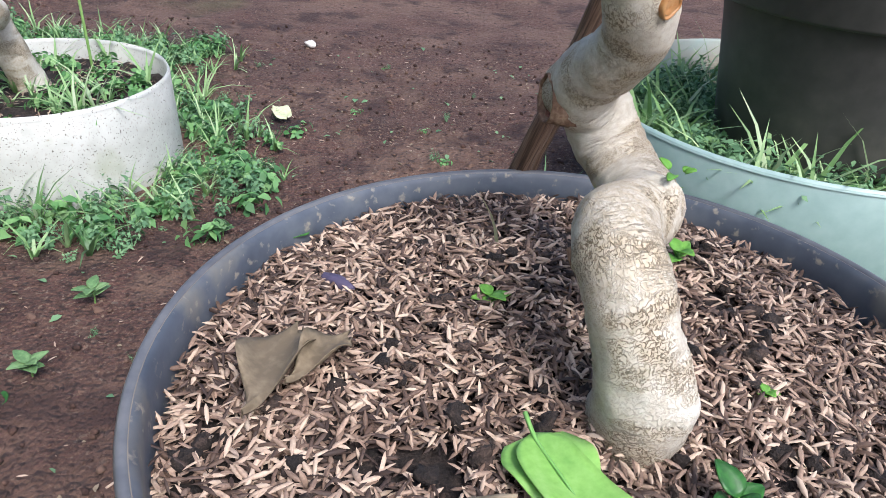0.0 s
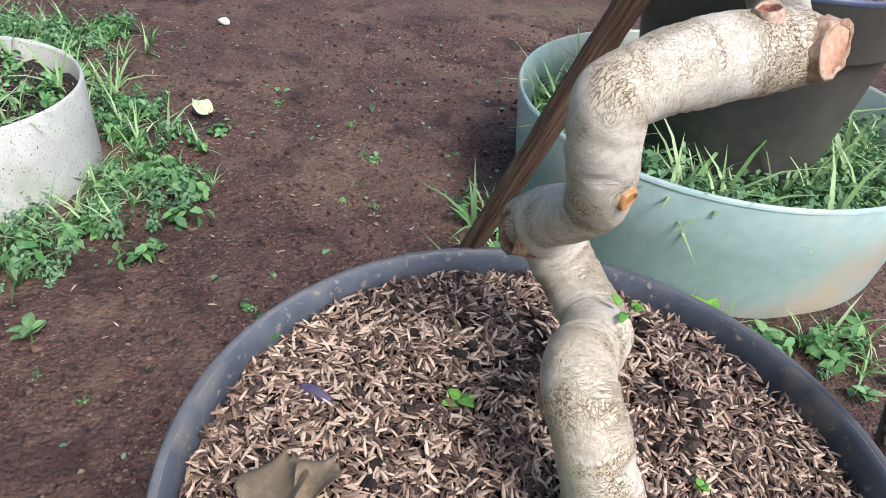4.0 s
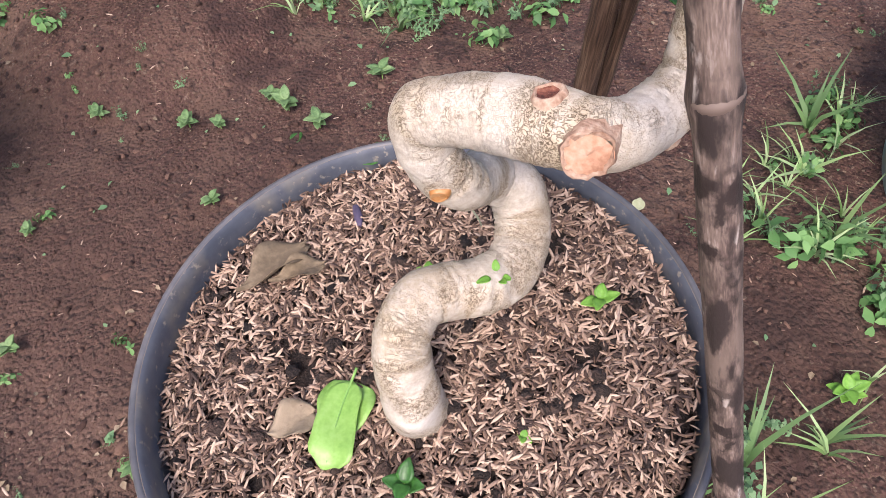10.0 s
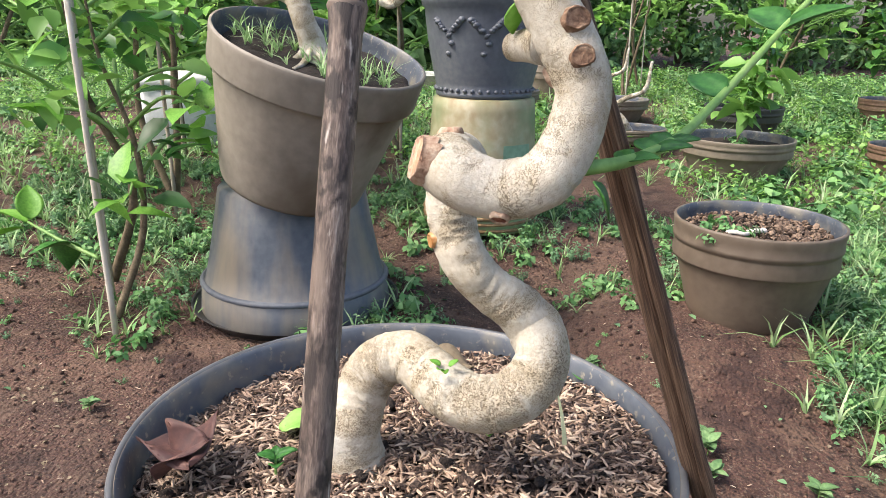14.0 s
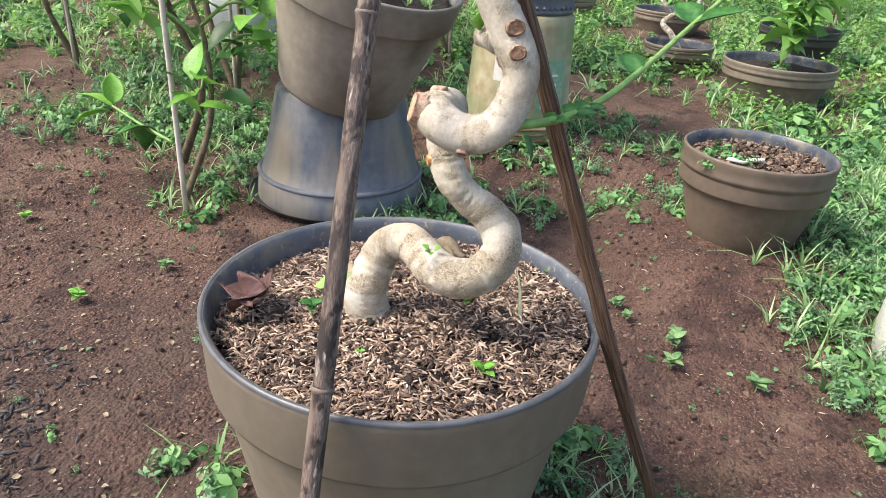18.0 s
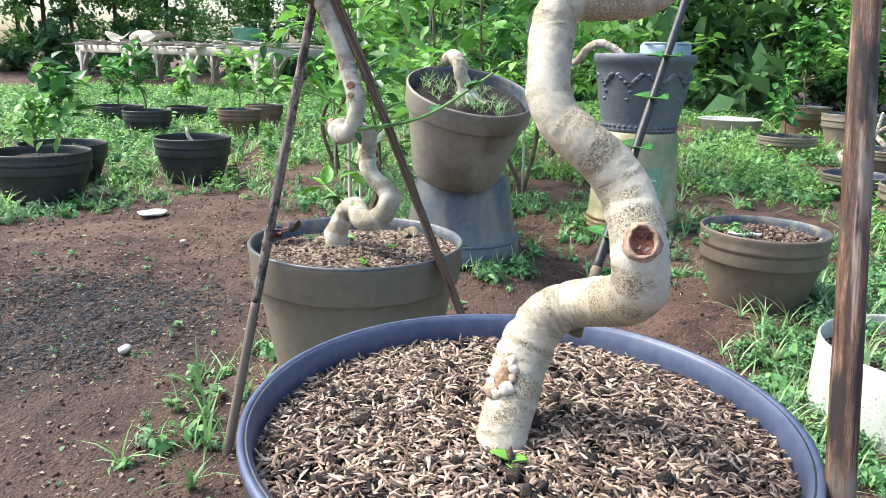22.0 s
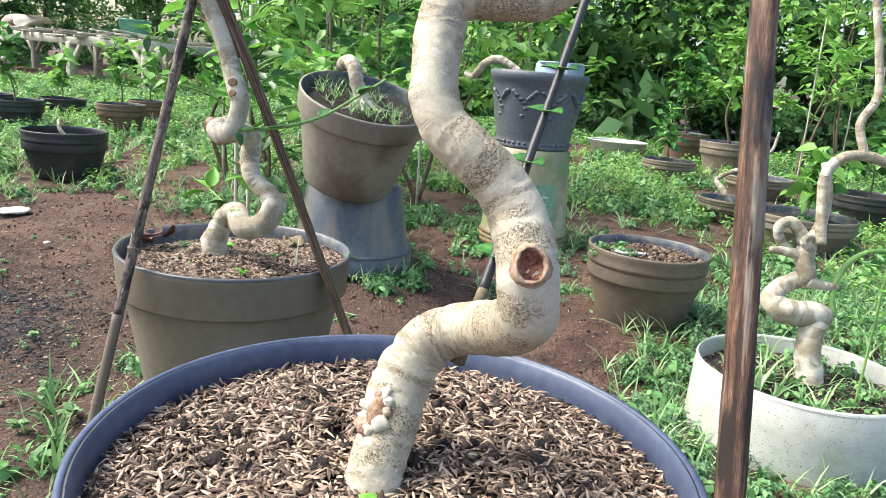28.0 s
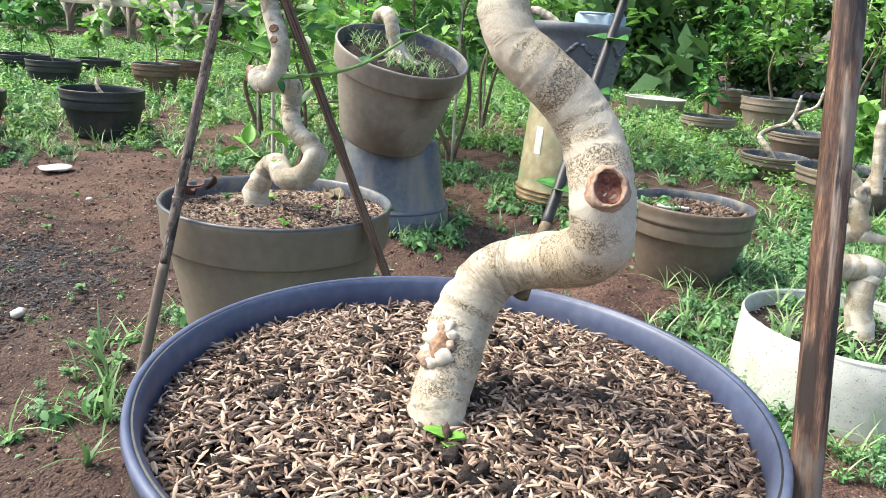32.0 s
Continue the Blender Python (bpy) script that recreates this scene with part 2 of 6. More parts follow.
M["leaf_fresh"] = material("fresh_fallen_leaf", [(0.20, 0.43, 0.085), (0.29, 0.55, 0.13), (0.37, 0.62, 0.20)], scale=30, fine=300, rough=0.4, bump=0.15, trans=0.25)
M["pot_blue"] = material("faded_blue_black_plastic", [(0.048, 0.062, 0.086), (0.080, 0.097, 0.122), (0.125, 0.138, 0.152)], scale=6, fine=70, rough=0.5, bump=0.07)
layer(M["pot_blue"], (0.27, 0.225, 0.165), 9, 0.50, 0.66, stretch=(1, 1, 0.16), detail=8)
M["pot_slate"] = material("slate_grey_plastic", [(0.075, 0.085, 0.105), (0.10, 0.112, 0.135), (0.14, 0.15, 0.165)], scale=9, fine=90, rough=0.55, bump=0.1)
M["pot_terra"] = material("brown_plastic", [(0.10, 0.06, 0.04), (0.15, 0.092, 0.062), (0.20, 0.13, 0.09)], scale=7, fine=80, rough=0.6, bump=0.08)
M["white_sheet"] = material("weathered_white_plastic", [(0.37, 0.38, 0.34), (0.46, 0.47, 0.43), (0.53, 0.54, 0.50)], scale=5, fine=60, rough=0.5, bump=0.05)
layer(M["white_sheet"], (0.34, 0.31, 0.26), 300, 0.60, 0.72, detail=8)
layer(M["white_sheet"], (0.10, 0.09, 0.07), 420, 0.65, 0.69, detail=2)
layer(M["white_sheet"], (0.30, 0.33, 0.20), 10, 0.60, 0.78, detail=8)
M["green_sheet"] = material("pale_green_plastic", [(0.24, 0.355, 0.325), (0.29, 0.41, 0.38), (0.345, 0.46, 0.43)], scale=4, fine=60, rough=0.42, bump=0.04)
layer(M["green_sheet"], (0.44, 0.40, 0.30), 6, 0.52, 0.66, detail=7)
M["bamboo"] = material("weathered_bamboo", [(0.034, 0.026, 0.023), (0.092, 0.066, 0.055), (0.19, 0.145, 0.12), (0.35, 0.29, 0.25)], scale=300, fine=1600, rough=0.65, bump=0.4, spread=(0.34, 0.68), stretch=(0.16, 1, 1), grain=True)
layer(M["bamboo"], (0.026, 0.018, 0.016), 110, 0.53, 0.60, stretch=(0.7, 1, 1), detail=8, grain=True)
layer(M["bamboo"], (0.44, 0.40, 0.36), 150, 0.62, 0.67, stretch=(0.3, 1, 1), detail=8, grain=True)
layer(M["bamboo"], (0.17, 0.13, 0.105), 55, 0.50, 0.62, stretch=(0.35, 1, 1), detail=8, grain=True)
layer(M["bamboo"], (0.030, 0.022, 0.020), 90, 0.57, 0.62, stretch=(0.3, 1, 1), detail=9, grain=True)
M["bamboo_pale"] = material("grey_brown_bamboo", [(0.050, 0.037, 0.030), (0.11, 0.084, 0.065), (0.20, 0.158, 0.124), (0.36, 0.30, 0.245)], scale=300, fine=1600, rough=0.7, bump=0.4, spread=(0.34, 0.68), stretch=(0.14, 1, 1), grain=True)
layer(M["bamboo_pale"], (0.030, 0.022, 0.019), 90, 0.52, 0.59, stretch=(0.35, 1, 1), detail=9, grain=True)
M["bamboo_brown"] = material("brown_bamboo", [(0.036, 0.017, 0.012), (0.095, 0.046, 0.028), (0.19, 0.105, 0.064), (0.34, 0.23, 0.155)], scale=420, fine=2200, rough=0.65, bump=0.5, spread=(0.34, 0.68), stretch=(0.10, 1, 1), grain=True)
layer(M["bamboo_brown"], (0.035, 0.016, 0.011), 260, 0.57, 0.64, stretch=(0.06, 1, 1), detail=8, grain=True)
layer(M["bamboo_brown"], (0.40, 0.32, 0.25), 210, 0.56, 0.66, stretch=(0.05, 1, 1), detail=8, grain=True)
layer(M["bamboo_brown"], (0.020, 0.012, 0.009), 130, 0.60, 0.66, stretch=(0.12, 1, 1), detail=9, grain=True)
layer(M["bamboo_brown"], (0.026, 0.017, 0.014), 70, 0.53, 0.60, stretch=(0.25, 1, 1), detail=10, grain=True)
layer(M["bamboo_brown"], (0.19, 0.155, 0.125), 60, 0.54, 0.63, stretch=(0.3, 1, 1), detail=9, grain=True)
M["stick"] = material("dark_split_wood", [(0.035, 0.019, 0.013), (0.09, 0.05, 0.031), (0.18, 0.11, 0.07), (0.28, 0.19, 0.13)], scale=620, fine=2200, rough=0.85, bump=0.9, spread=(0.35, 0.66), stretch=(0.03, 1, 1), grain=True)
M["leaf"] = material("green_leaf", [(0.025, 0.10, 0.022), (0.05, 0.19, 0.035), (0.10, 0.30, 0.06)], scale=25, fine=300, rough=0.42, bump=0.15, random_shift=0.12, trans=0.25)
M["leaf_light"] = material("young_leaf", [(0.12, 0.32, 0.045), (0.20, 0.46, 0.07), (0.30, 0.56, 0.12)], scale=25, fine=300, rough=0.45, bump=0.15, random_shift=0.1, trans=0.35)
M["sage"] = material("sage_green_leaf", [(0.10, 0.20, 0.075), (0.17, 0.31, 0.12), (0.26, 0.40, 0.18)], scale=30, fine=300, rough=0.55, bump=0.15, random_shift=0.2, trans=0.25)
M["grass_long"] = material("long_grass_blades", [(0.075, 0.16, 0.06), (0.14, 0.27, 0.10), (0.24, 0.38, 0.15)], scale=6, fine=60, rough=0.5, bump=0.0, island=0.6, spread=(0.15, 0.9), trans=0.3)
M["vein"] = material("leaf_vein", [(0.16, 0.36, 0.08), (0.22, 0.44, 0.12)], scale=30, fine=200, rough=0.5, bump=0.05)
M["weed"] = material("weed_leaves", [(0.045, 0.125, 0.0396), (0.095, 0.25, 0.078), (0.18, 0.37, 0.126), (0.29, 0.47, 0.192)], scale=4, fine=40, rough=0.6, bump=0.0, island=0.5, spread=(0.2, 0.85), trans=0.25)
M["weed_blue"] = material("blue_green_weed", [(0.07, 0.16, 0.075), (0.14, 0.28, 0.13), (0.23, 0.38, 0.19)], scale=5, fine=40, rough=0.7, bump=0.0, island=0.5, spread=(0.2, 0.85), trans=0.2)
M["grass"] = material("grass_blades", [(0.13, 0.25, 0.078), (0.25, 0.42, 0.156), (0.39, 0.55, 0.276), (0.50, 0.57, 0.384)], scale=3, fine=30, rough=0.55, bump=0.0, island=0.5, spread=(0.2, 0.9), trans=0.3)
M["foliage"] = material("dark_foliage", [(0.075, 0.16, 0.066), (0.15, 0.32, 0.12), (0.27, 0.48, 0.186), (0.41, 0.60, 0.282)], scale=0.8, fine=6, rough=0.55, bump=0.0, island=0.7, spread=(0.1, 0.9), trans=0.35)
M["foliage_light"] = material("sunlit_foliage", [(0.11, 0.26, 0.054), (0.22, 0.44, 0.096), (0.36, 0.60, 0.168)], scale=1.5, fine=9, rough=0.5, bump=0.0, island=0.6, spread=(0.15, 0.85), trans=0.4)
M["dry_leaf"] = material("dry_leaf", [(0.13, 0.10, 0.062), (0.21, 0.165, 0.105), (0.29, 0.235, 0.16)], scale=40, fine=300, rough=0.8, bump=0.5, random_shift=0.3)
M["red_leaf"] = material("dead_red_leaf", [(0.030, 0.013, 0.013), (0.065, 0.026, 0.023), (0.12, 0.055, 0.042)], scale=40, fine=200, rough=0.7, bump=0.5)
M["pale_stone"] = material("pale_stone", [(0.42, 0.40, 0.36), (0.6, 0.58, 0.53), (0.7, 0.68, 0.63)], scale=30, fine=200, rough=0.9, bump=0.4, random_shift=0.2)
M["purple"] = material("purple_scrap", [(0.06, 0.05, 0.09), (0.10, 0.08, 0.14)], scale=60, fine=300, rough=0.6, bump=0.2)
M["twig"] = material("twig_bark", [(0.07, 0.05, 0.03), (0.13, 0.10, 0.06), (0.2, 0.16, 0.10)], scale=60, fine=300, rough=0.85, bump=0.5)
M["stem"] = material("green_stem", [(0.10, 0.22, 0.05), (0.17, 0.32, 0.08), (0.24, 0.38, 0.12)], scale=40, fine=200, rough=0.55, bump=0.2)
M["table_wood"] = material("weathered_table_wood", [(0.33, 0.31, 0.26), (0.45, 0.42, 0.35), (0.54, 0.50, 0.43)], scale=4, fine=50, rough=0.85, bump=0.3, stretch=(0.4, 1, 1))
M["slat_wood"] = material("grey_bamboo_slats", [(0.25, 0.21, 0.16), (0.40, 0.35, 0.28), (0.55, 0.50, 0.42)], scale=6, fine=60, rough=0.85, bump=0.3, random_shift=0.5)
M["bucket_white"] = material("dirty_cream_bucket", [(0.25, 0.20, 0.11), (0.37, 0.32, 0.20), (0.48, 0.45, 0.34)], scale=5, fine=40, rough=0.5, bump=0.05)
layer(M["bucket_white"], (0.24, 0.16, 0.07), 11, 0.56, 0.70, stretch=(1, 1, 0.5), detail=9)
layer(M["bucket_white"], (0.19, 0.25, 0.13), 6, 0.50, 0.68, detail=7)
M["label_green"] = material("green_print", [(0.14, 0.26, 0.17), (0.20, 0.34, 0.23), (0.40, 0.43, 0.33)], scale=14, fine=90, rough=0.5, bump=0.03)
M["label_white"] = material("white_print", [(0.5, 0.5, 0.45), (0.7, 0.7, 0.66)], scale=20, fine=90, rough=0.5, bump=0.03)
M["tub"] = material("pale_blue_tub", [(0.24, 0.33, 0.40), (0.30, 0.40, 0.47)], scale=5, fine=60, rough=0.45, bump=0.03)
M["teal"] = material("teal_plastic", [(0.08, 0.26, 0.22), (0.11, 0.33, 0.28)], scale=5, fine=60, rough=0.45, bump=0.03)
M["wire"] = material("black_tie", [(0.012, 0.012, 0.014), (0.03, 0.03, 0.034)], scale=50, fine=200, rough=0.5, bump=0.1)
M["sack"] = material("white_sack", [(0.5, 0.52, 0.52), (0.66, 0.68, 0.68)], scale=6, fine=90, rough=0.6, bump=0.2)
M["lip_blue"] = material("faded_blue_lip", [(0.042, 0.056, 0.11), (0.066, 0.085, 0.15), (0.105, 0.122, 0.185)], scale=12, fine=120, rough=0.45, bump=0.06)
M["lip_grey"] = material("grey_blue_lip", [(0.070, 0.074, 0.082), (0.10, 0.104, 0.112), (0.15, 0.15, 0.152)], scale=12, fine=120, rough=0.4, bump=0.06)
M["chips"] = material("brown_wood_chips", [(0.06, 0.038, 0.026), (0.13, 0.085, 0.058), (0.22, 0.155, 0.11)], scale=60, fine=300, rough=0.9, bump=0.5, island=0.5)
M["peel"] = material("peeling_brown_bark", [(0.10, 0.05, 0.03), (0.22, 0.125, 0.08), (0.36, 0.24, 0.16)], scale=160, fine=700, rough=0.85, bump=0.8)
M["resin"] = material("amber_resin", [(0.22, 0.075, 0.02), (0.36, 0.16, 0.05), (0.48, 0.29, 0.13)], scale=80, fine=300, rough=0.4, bump=0.4)
M["red_wood"] = material("reddish_wood", [(0.05, 0.014, 0.010), (0.17, 0.055, 0.035), (0.34, 0.16, 0.10)], scale=220, fine=700, rough=0.85, bump=0.9)
M["leaf_pale"] = material("pale_yellow_leaf", [(0.36, 0.40, 0.20), (0.50, 0.53, 0.32), (0.60, 0.62, 0.42)], scale=40, fine=200, rough=0.6, bump=0.2)
M["rust"] = material("rusty_dirt", [(0.12, 0.07, 0.03), (0.21, 0.13, 0.06), (0.32, 0.24, 0.14)], scale=40, fine=300, rough=0.85, bump=0.4)
M["soil_crumb"] = material("soil_crumbs", [(0.038, 0.019, 0.014), (0.078, 0.041, 0.029), (0.13, 0.078, 0.055)], scale=60, fine=300, rough=0.95, bump=0.4, island=0.5)
M["char"] = material("charred_husk", [(0.008, 0.008, 0.010), (0.02, 0.02, 0.024), (0.07, 0.068, 0.07)], scale=60, fine=300, rough=0.9, bump=0.3, island=0.6)
M["pink_lip"] = material("pinkish_healed_lip", [(0.20, 0.11, 0.07), (0.36, 0.24, 0.17), (0.48, 0.38, 0.29)], scale=160, fine=600, rough=0.85, bump=0.6)
M["leaf_crown"] = material("glossy_crown_leaves", [(0.03, 0.095, 0.0264), (0.065, 0.21, 0.048), (0.14, 0.35, 0.078), (0.30, 0.54, 0.132)], scale=3, fine=20, rough=0.4, bump=0.0, island=0.7, spread=(0.15, 0.9), trans=0.3)
# Darker copy of the foliage greens: shade inside the thicket is in the colour.
M["foliage_deep"] = material("shade_coloured_foliage", [(0.045, 0.10, 0.04), (0.085, 0.185, 0.066), (0.15, 0.29, 0.092)], scale=1, fine=6, rough=0.7, bump=0.0, island=0.6, spread=(0.1, 0.9), trans=0.2)


def bark_grain(m, ochre, crack, worm=(340, 760), band=(95, 22), zone=(0.45, 0.60), width=0.06, depth=0.0012, tint=0.8, dark=0.85, least=0.3):
    """Squiggling fine cracks, gathered with ochre scurf in bands and patches along each limb, between bands of smooth pale skin."""
    nt = m.node_tree
    bs = nt.nodes["Principled BSDF"]
    at = nt.nodes.new("ShaderNodeAttribute")
    at.attribute_name = "grain"

    def noise_at(scale, detail, twist=0.0, coarse=1.0):
        mp = nt.nodes.new("ShaderNodeMapping")
        mp.inputs["Scale"].default_value = (scale[0], scale[1], scale[1])
        nt.links.new(at.outputs["Vector"], mp.inputs["Vector"])
        n = nt.nodes.new("ShaderNodeTexNoise")
        n.inputs["Scale"].default_value, n.inputs["Detail"].default_value, n.inputs["Distortion"].default_value = coarse, detail, twist
        nt.links.new(mp.outputs["Vector"], n.inputs["Vector"])
        return n.outputs["Fac"]

    def maths(op, a, b=None, c=None):
        k = nt.nodes.new("ShaderNodeMath")
        k.operation = op
        for i, v in enumerate((a, b, c)):
            if v is None:
                continue
            if isinstance(v, (int, float)):
                k.inputs[i].default_value = v
            else:
                nt.links.new(v, k.inputs[i])
        return k.outputs[0]

    def ranged(v, lo, hi):
        rg = nt.nodes.new("ShaderNodeMapRange")
        rg.interpolation_type = "SMOOTHSTEP"
        rg.inputs["From Min"].default_value, rg.inputs["From Max"].default_value = lo, hi
        nt.links.new(v, rg.inputs["Value"])
        return rg.outputs["Result"]

    def over(base, colour, fac):
        mx = nt.nodes.new("ShaderNodeMix")
        mx.data_type = "RGBA"
        nt.links.new(fac, mx.inputs["Factor"])
        nt.links.new(base, mx.inputs["A"])
        mx.inputs["B"].default_value = (*colour, 1)
        return mx.outputs["Result"]

    worms = maths("ABSOLUTE", maths("SUBTRACT", noise_at(worm, 1.5, 0.7), 0.5))
    ridge = maths("SUBTRACT", 1.0, ranged(worms, 0.012, width))
    fold = maths("ABSOLUTE", maths("SUBTRACT", noise_at((900, 90), 2, 0.6), 0.5))
    crease = maths("SUBTRACT", 1.0, ranged(fold, 0.0, 0.03))
    gather = maths("ADD", maths("MULTIPLY", noise_at(band, 4, 0.5), 0.6), maths("MULTIPLY", noise_at((34, 48), 4, 0.4), 0.4))
    mask = ranged(gather, *zone)
    faint = maths("MAXIMUM", mask, least)
    cracks = maths("MULTIPLY", ridge, faint)
    lines = maths("MAXIMUM", cracks, maths("MULTIPLY", maths("MULTIPLY", crease, ranged(noise_at((60, 60), 3), 0.52, 0.66)), 0.45))
    base = bs.inputs["Base Color"].links[0].from_socket
    col = over(base, ochre, maths("MULTIPLY", mask, tint))
    col = over(col, crack, maths("MULTIPLY", lines, dark))
    nt.links.new(col, bs.inputs["Base Color"])
    bp = nt.nodes.new("ShaderNodeBump")
    bp.inputs["Strength"].default_value, bp.inputs["Distance"].default_value = 1.0, depth
    bp.invert = True
    nt.links.new(lines, bp.inputs["Height"])
    nt.links.new(bs.inputs["Normal"].links[0].from_socket, bp.inputs["Normal"])
    nt.links.new(bp.outputs["Normal"], bs.inputs["Normal"])


M["bark_ringed"] = material("ringed_cream_bark", [(0.41, 0.345, 0.245), (0.51, 0.46, 0.365), (0.585, 0.545, 0.46)], scale=24, fine=420, rough=0.7, bump=0.3, dist=0.0015)
bark_grain(M["bark"], (0.42, 0.33, 0.20), (0.17, 0.12, 0.07), worm=(880, 820), band=(80, 30), zone=(0.455, 0.61), tint=0.55, dark=0.88, least=0.16)
bark_grain(M["bark_ringed"], (0.46, 0.37, 0.24), (0.135, 0.095, 0.058), worm=(900, 760), band=(110, 16), zone=(0.475, 0.60), tint=0.5, dark=0.9, least=0.12)
layer(M["bark_olive"], (0.30, 0.26, 0.155), 34, 0.60, 0.72, detail=8)

# ---- mesh tools ----
GRAIN = []


def link(name, me, mat, parent=None, label="", smooth=True):
    if mat is not None:
        me.materials.append(M[mat])
    if smooth:
        me.polygons.foreach_set("use_smooth", np.ones(len(me.polygons), dtype=bool))
    ob = new(name, me)
    ob.parent = parent
    if label:
        ob["label"] = label
    return ob


def mesh(name, V, F):
    """A mesh from an array of points and one of triangles or quads (-1 fills)."""
    me = bpy.data.meshes.new(name)
    V, F = np.asarray(V, dtype=np.float32), np.asarray(F, dtype=np.int32)
    k = F.shape[1]
    me.vertices.add(len(V))
    me.vertices.foreach_set("co", V.ravel())
    me.loops.add(F.size)
    me.loops.foreach_set("vertex_index", F.ravel())
    me.polygons.add(len(F))
    me.polygons.foreach_set("loop_start", np.arange(0, F.size, k, dtype=np.int32))
    me.polygons.foreach_set("loop_total", np.full(len(F), k, dtype=np.int32))
    me.update(calc_edges=True)
    return me


def part(name, geo, mat, parent=None, label="", smooth=True):
    V, F = geo
    me = mesh(name, V, F)
    if mat in ("bark", "bark_ringed", "bark_olive", "bamboo", "bamboo_brown", "stick") and GRAIN and len(GRAIN[0]) <= len(V):
        g = np.zeros((len(V), 3), dtype=np.float32)
        g[:len(GRAIN[0])] = GRAIN[0]
        g[len(GRAIN[0]):] = GRAIN[0][-1]
        me.attributes.new("grain", "FLOAT_VECTOR", "POINT").data.foreach_set("vector", g.ravel())
    return link(name, me, mat, parent, label, smooth)


def join(*geos):
    Vs, Fs, k = [], [], 0
    for V, F in geos:
        V, F = np.asarray(V, float), np.asarray(F, int)
        if F.shape[1] == 3:
            F = np.vstack([F])
        Vs.append(V)
        Fs.append(F + k)
        k += len(V)
    return np.vstack(Vs), np.vstack(Fs)


def empty(name, at=(0, 0, 0), rot=(0, 0, 0)):
    ob = new(name)
    ob.empty_display_size = 0.05
    ob.matrix_world = pose(*at, *rot)
    return ob


def scatter(template, mats):
    """Many copies of one template (points, faces) joined: mats is N x 4 x 4."""
    V, F = np.asarray(template[0], float), np.asarray(template[1], int)
    mats = np.asarray(mats)
    H = np.c_[V, np.ones(len(V))]
    W = np.einsum("nij,vj->nvi", mats[:, :3, :], H).reshape(-1, 3)
    FF = (F[None] + (np.arange(len(mats)) * len(V))[:, None, None]).reshape(-1, F.shape[1])
    return W, FF


def frames(at, yaw, pitch=None, roll=None, size=None):
    """N x 4 x 4 poses from arrays of places and angles in radians."""
    at = np.asarray(at, float)
    n = len(at)
    z = np.zeros(n)
    pitch, roll = (z if a is None else np.broadcast_to(a, n) for a in (pitch, roll))
    size = np.ones(n) if size is None else np.broadcast_to(size, n)
    cy, sy, cp, sp, cr, sr = np.cos(yaw), np.sin(yaw), np.cos(pitch), np.sin(pitch), np.cos(roll), np.sin(roll)
    o, l = np.zeros(n), np.ones(n)
    Z = np.stack([np.stack([cy, -sy, o], 1), np.stack([sy, cy, o], 1), np.stack([o, o, l], 1)], 1)
    X = np.stack([np.stack([l, o, o], 1), np.stack([o, cp, -sp], 1), np.stack([o, sp, cp], 1)], 1)
    Y = np.stack([np.stack([cr, o, sr], 1), np.stack([o, l, o], 1), np.stack([-sr, o, cr], 1)], 1)
    m = np.zeros((n, 4, 4))
    m[:, :3, :3] = (Z @ X @ Y) * size[:, None, None]
    m[:, :3, 3] = at
    m[:, 3, 3] = 1
    return m


def lathe(profile, seg=64, wobble=0.0, seed=0):
    """A turned shape: profile of (radius, height)."""
    P = np.array(profile, float)
    n = len(P)
    a = np.linspace(0, 2 * math.pi, seg, endpoint=False)
    w = 1 + wobble * (np.sin(2 * a + seed) + 0.5 * np.sin(3 * a + 2 * seed))
    V = np.stack([np.outer(P[:, 0], np.cos(a) * w), np.outer(P[:, 0], np.sin(a) * w), np.repeat(P[:, 1:2], seg, 1)], 2).reshape(-1, 3)
    i, j = np.meshgrid(np.arange(n - 1), np.arange(seg), indexing="ij")
    k = (j + 1) % seg
    F = np.stack([i * seg + j, i * seg + k, (i + 1) * seg + k, (i + 1) * seg + j], 2).reshape(-1, 4)
    return V, F


def curve(points, n):
    """A smooth line through points (with any further columns), n samples at even steps."""
    P = np.array(points, float)
    s = np.r_[0, np.cumsum(np.linalg.norm(np.diff(P[:, :3], axis=0), axis=1))]
    t = np.gradient(P, s, axis=0)
    out = []
    for u in np.linspace(0, s[-1], n):
        i = min(max(np.searchsorted(s, u) - 1, 0), len(P) - 2)
        h = s[i + 1] - s[i]
        x = (u - s[i]) / h
        out.append((2 * x ** 3 - 3 * x ** 2 + 1) * P[i] + (x ** 3 - 2 * x ** 2 + x) * h * t[i] + (-2 * x ** 3 + 3 * x ** 2) * P[i + 1] + (x ** 3 - x ** 2) * h * t[i + 1])
    return np.array(out)


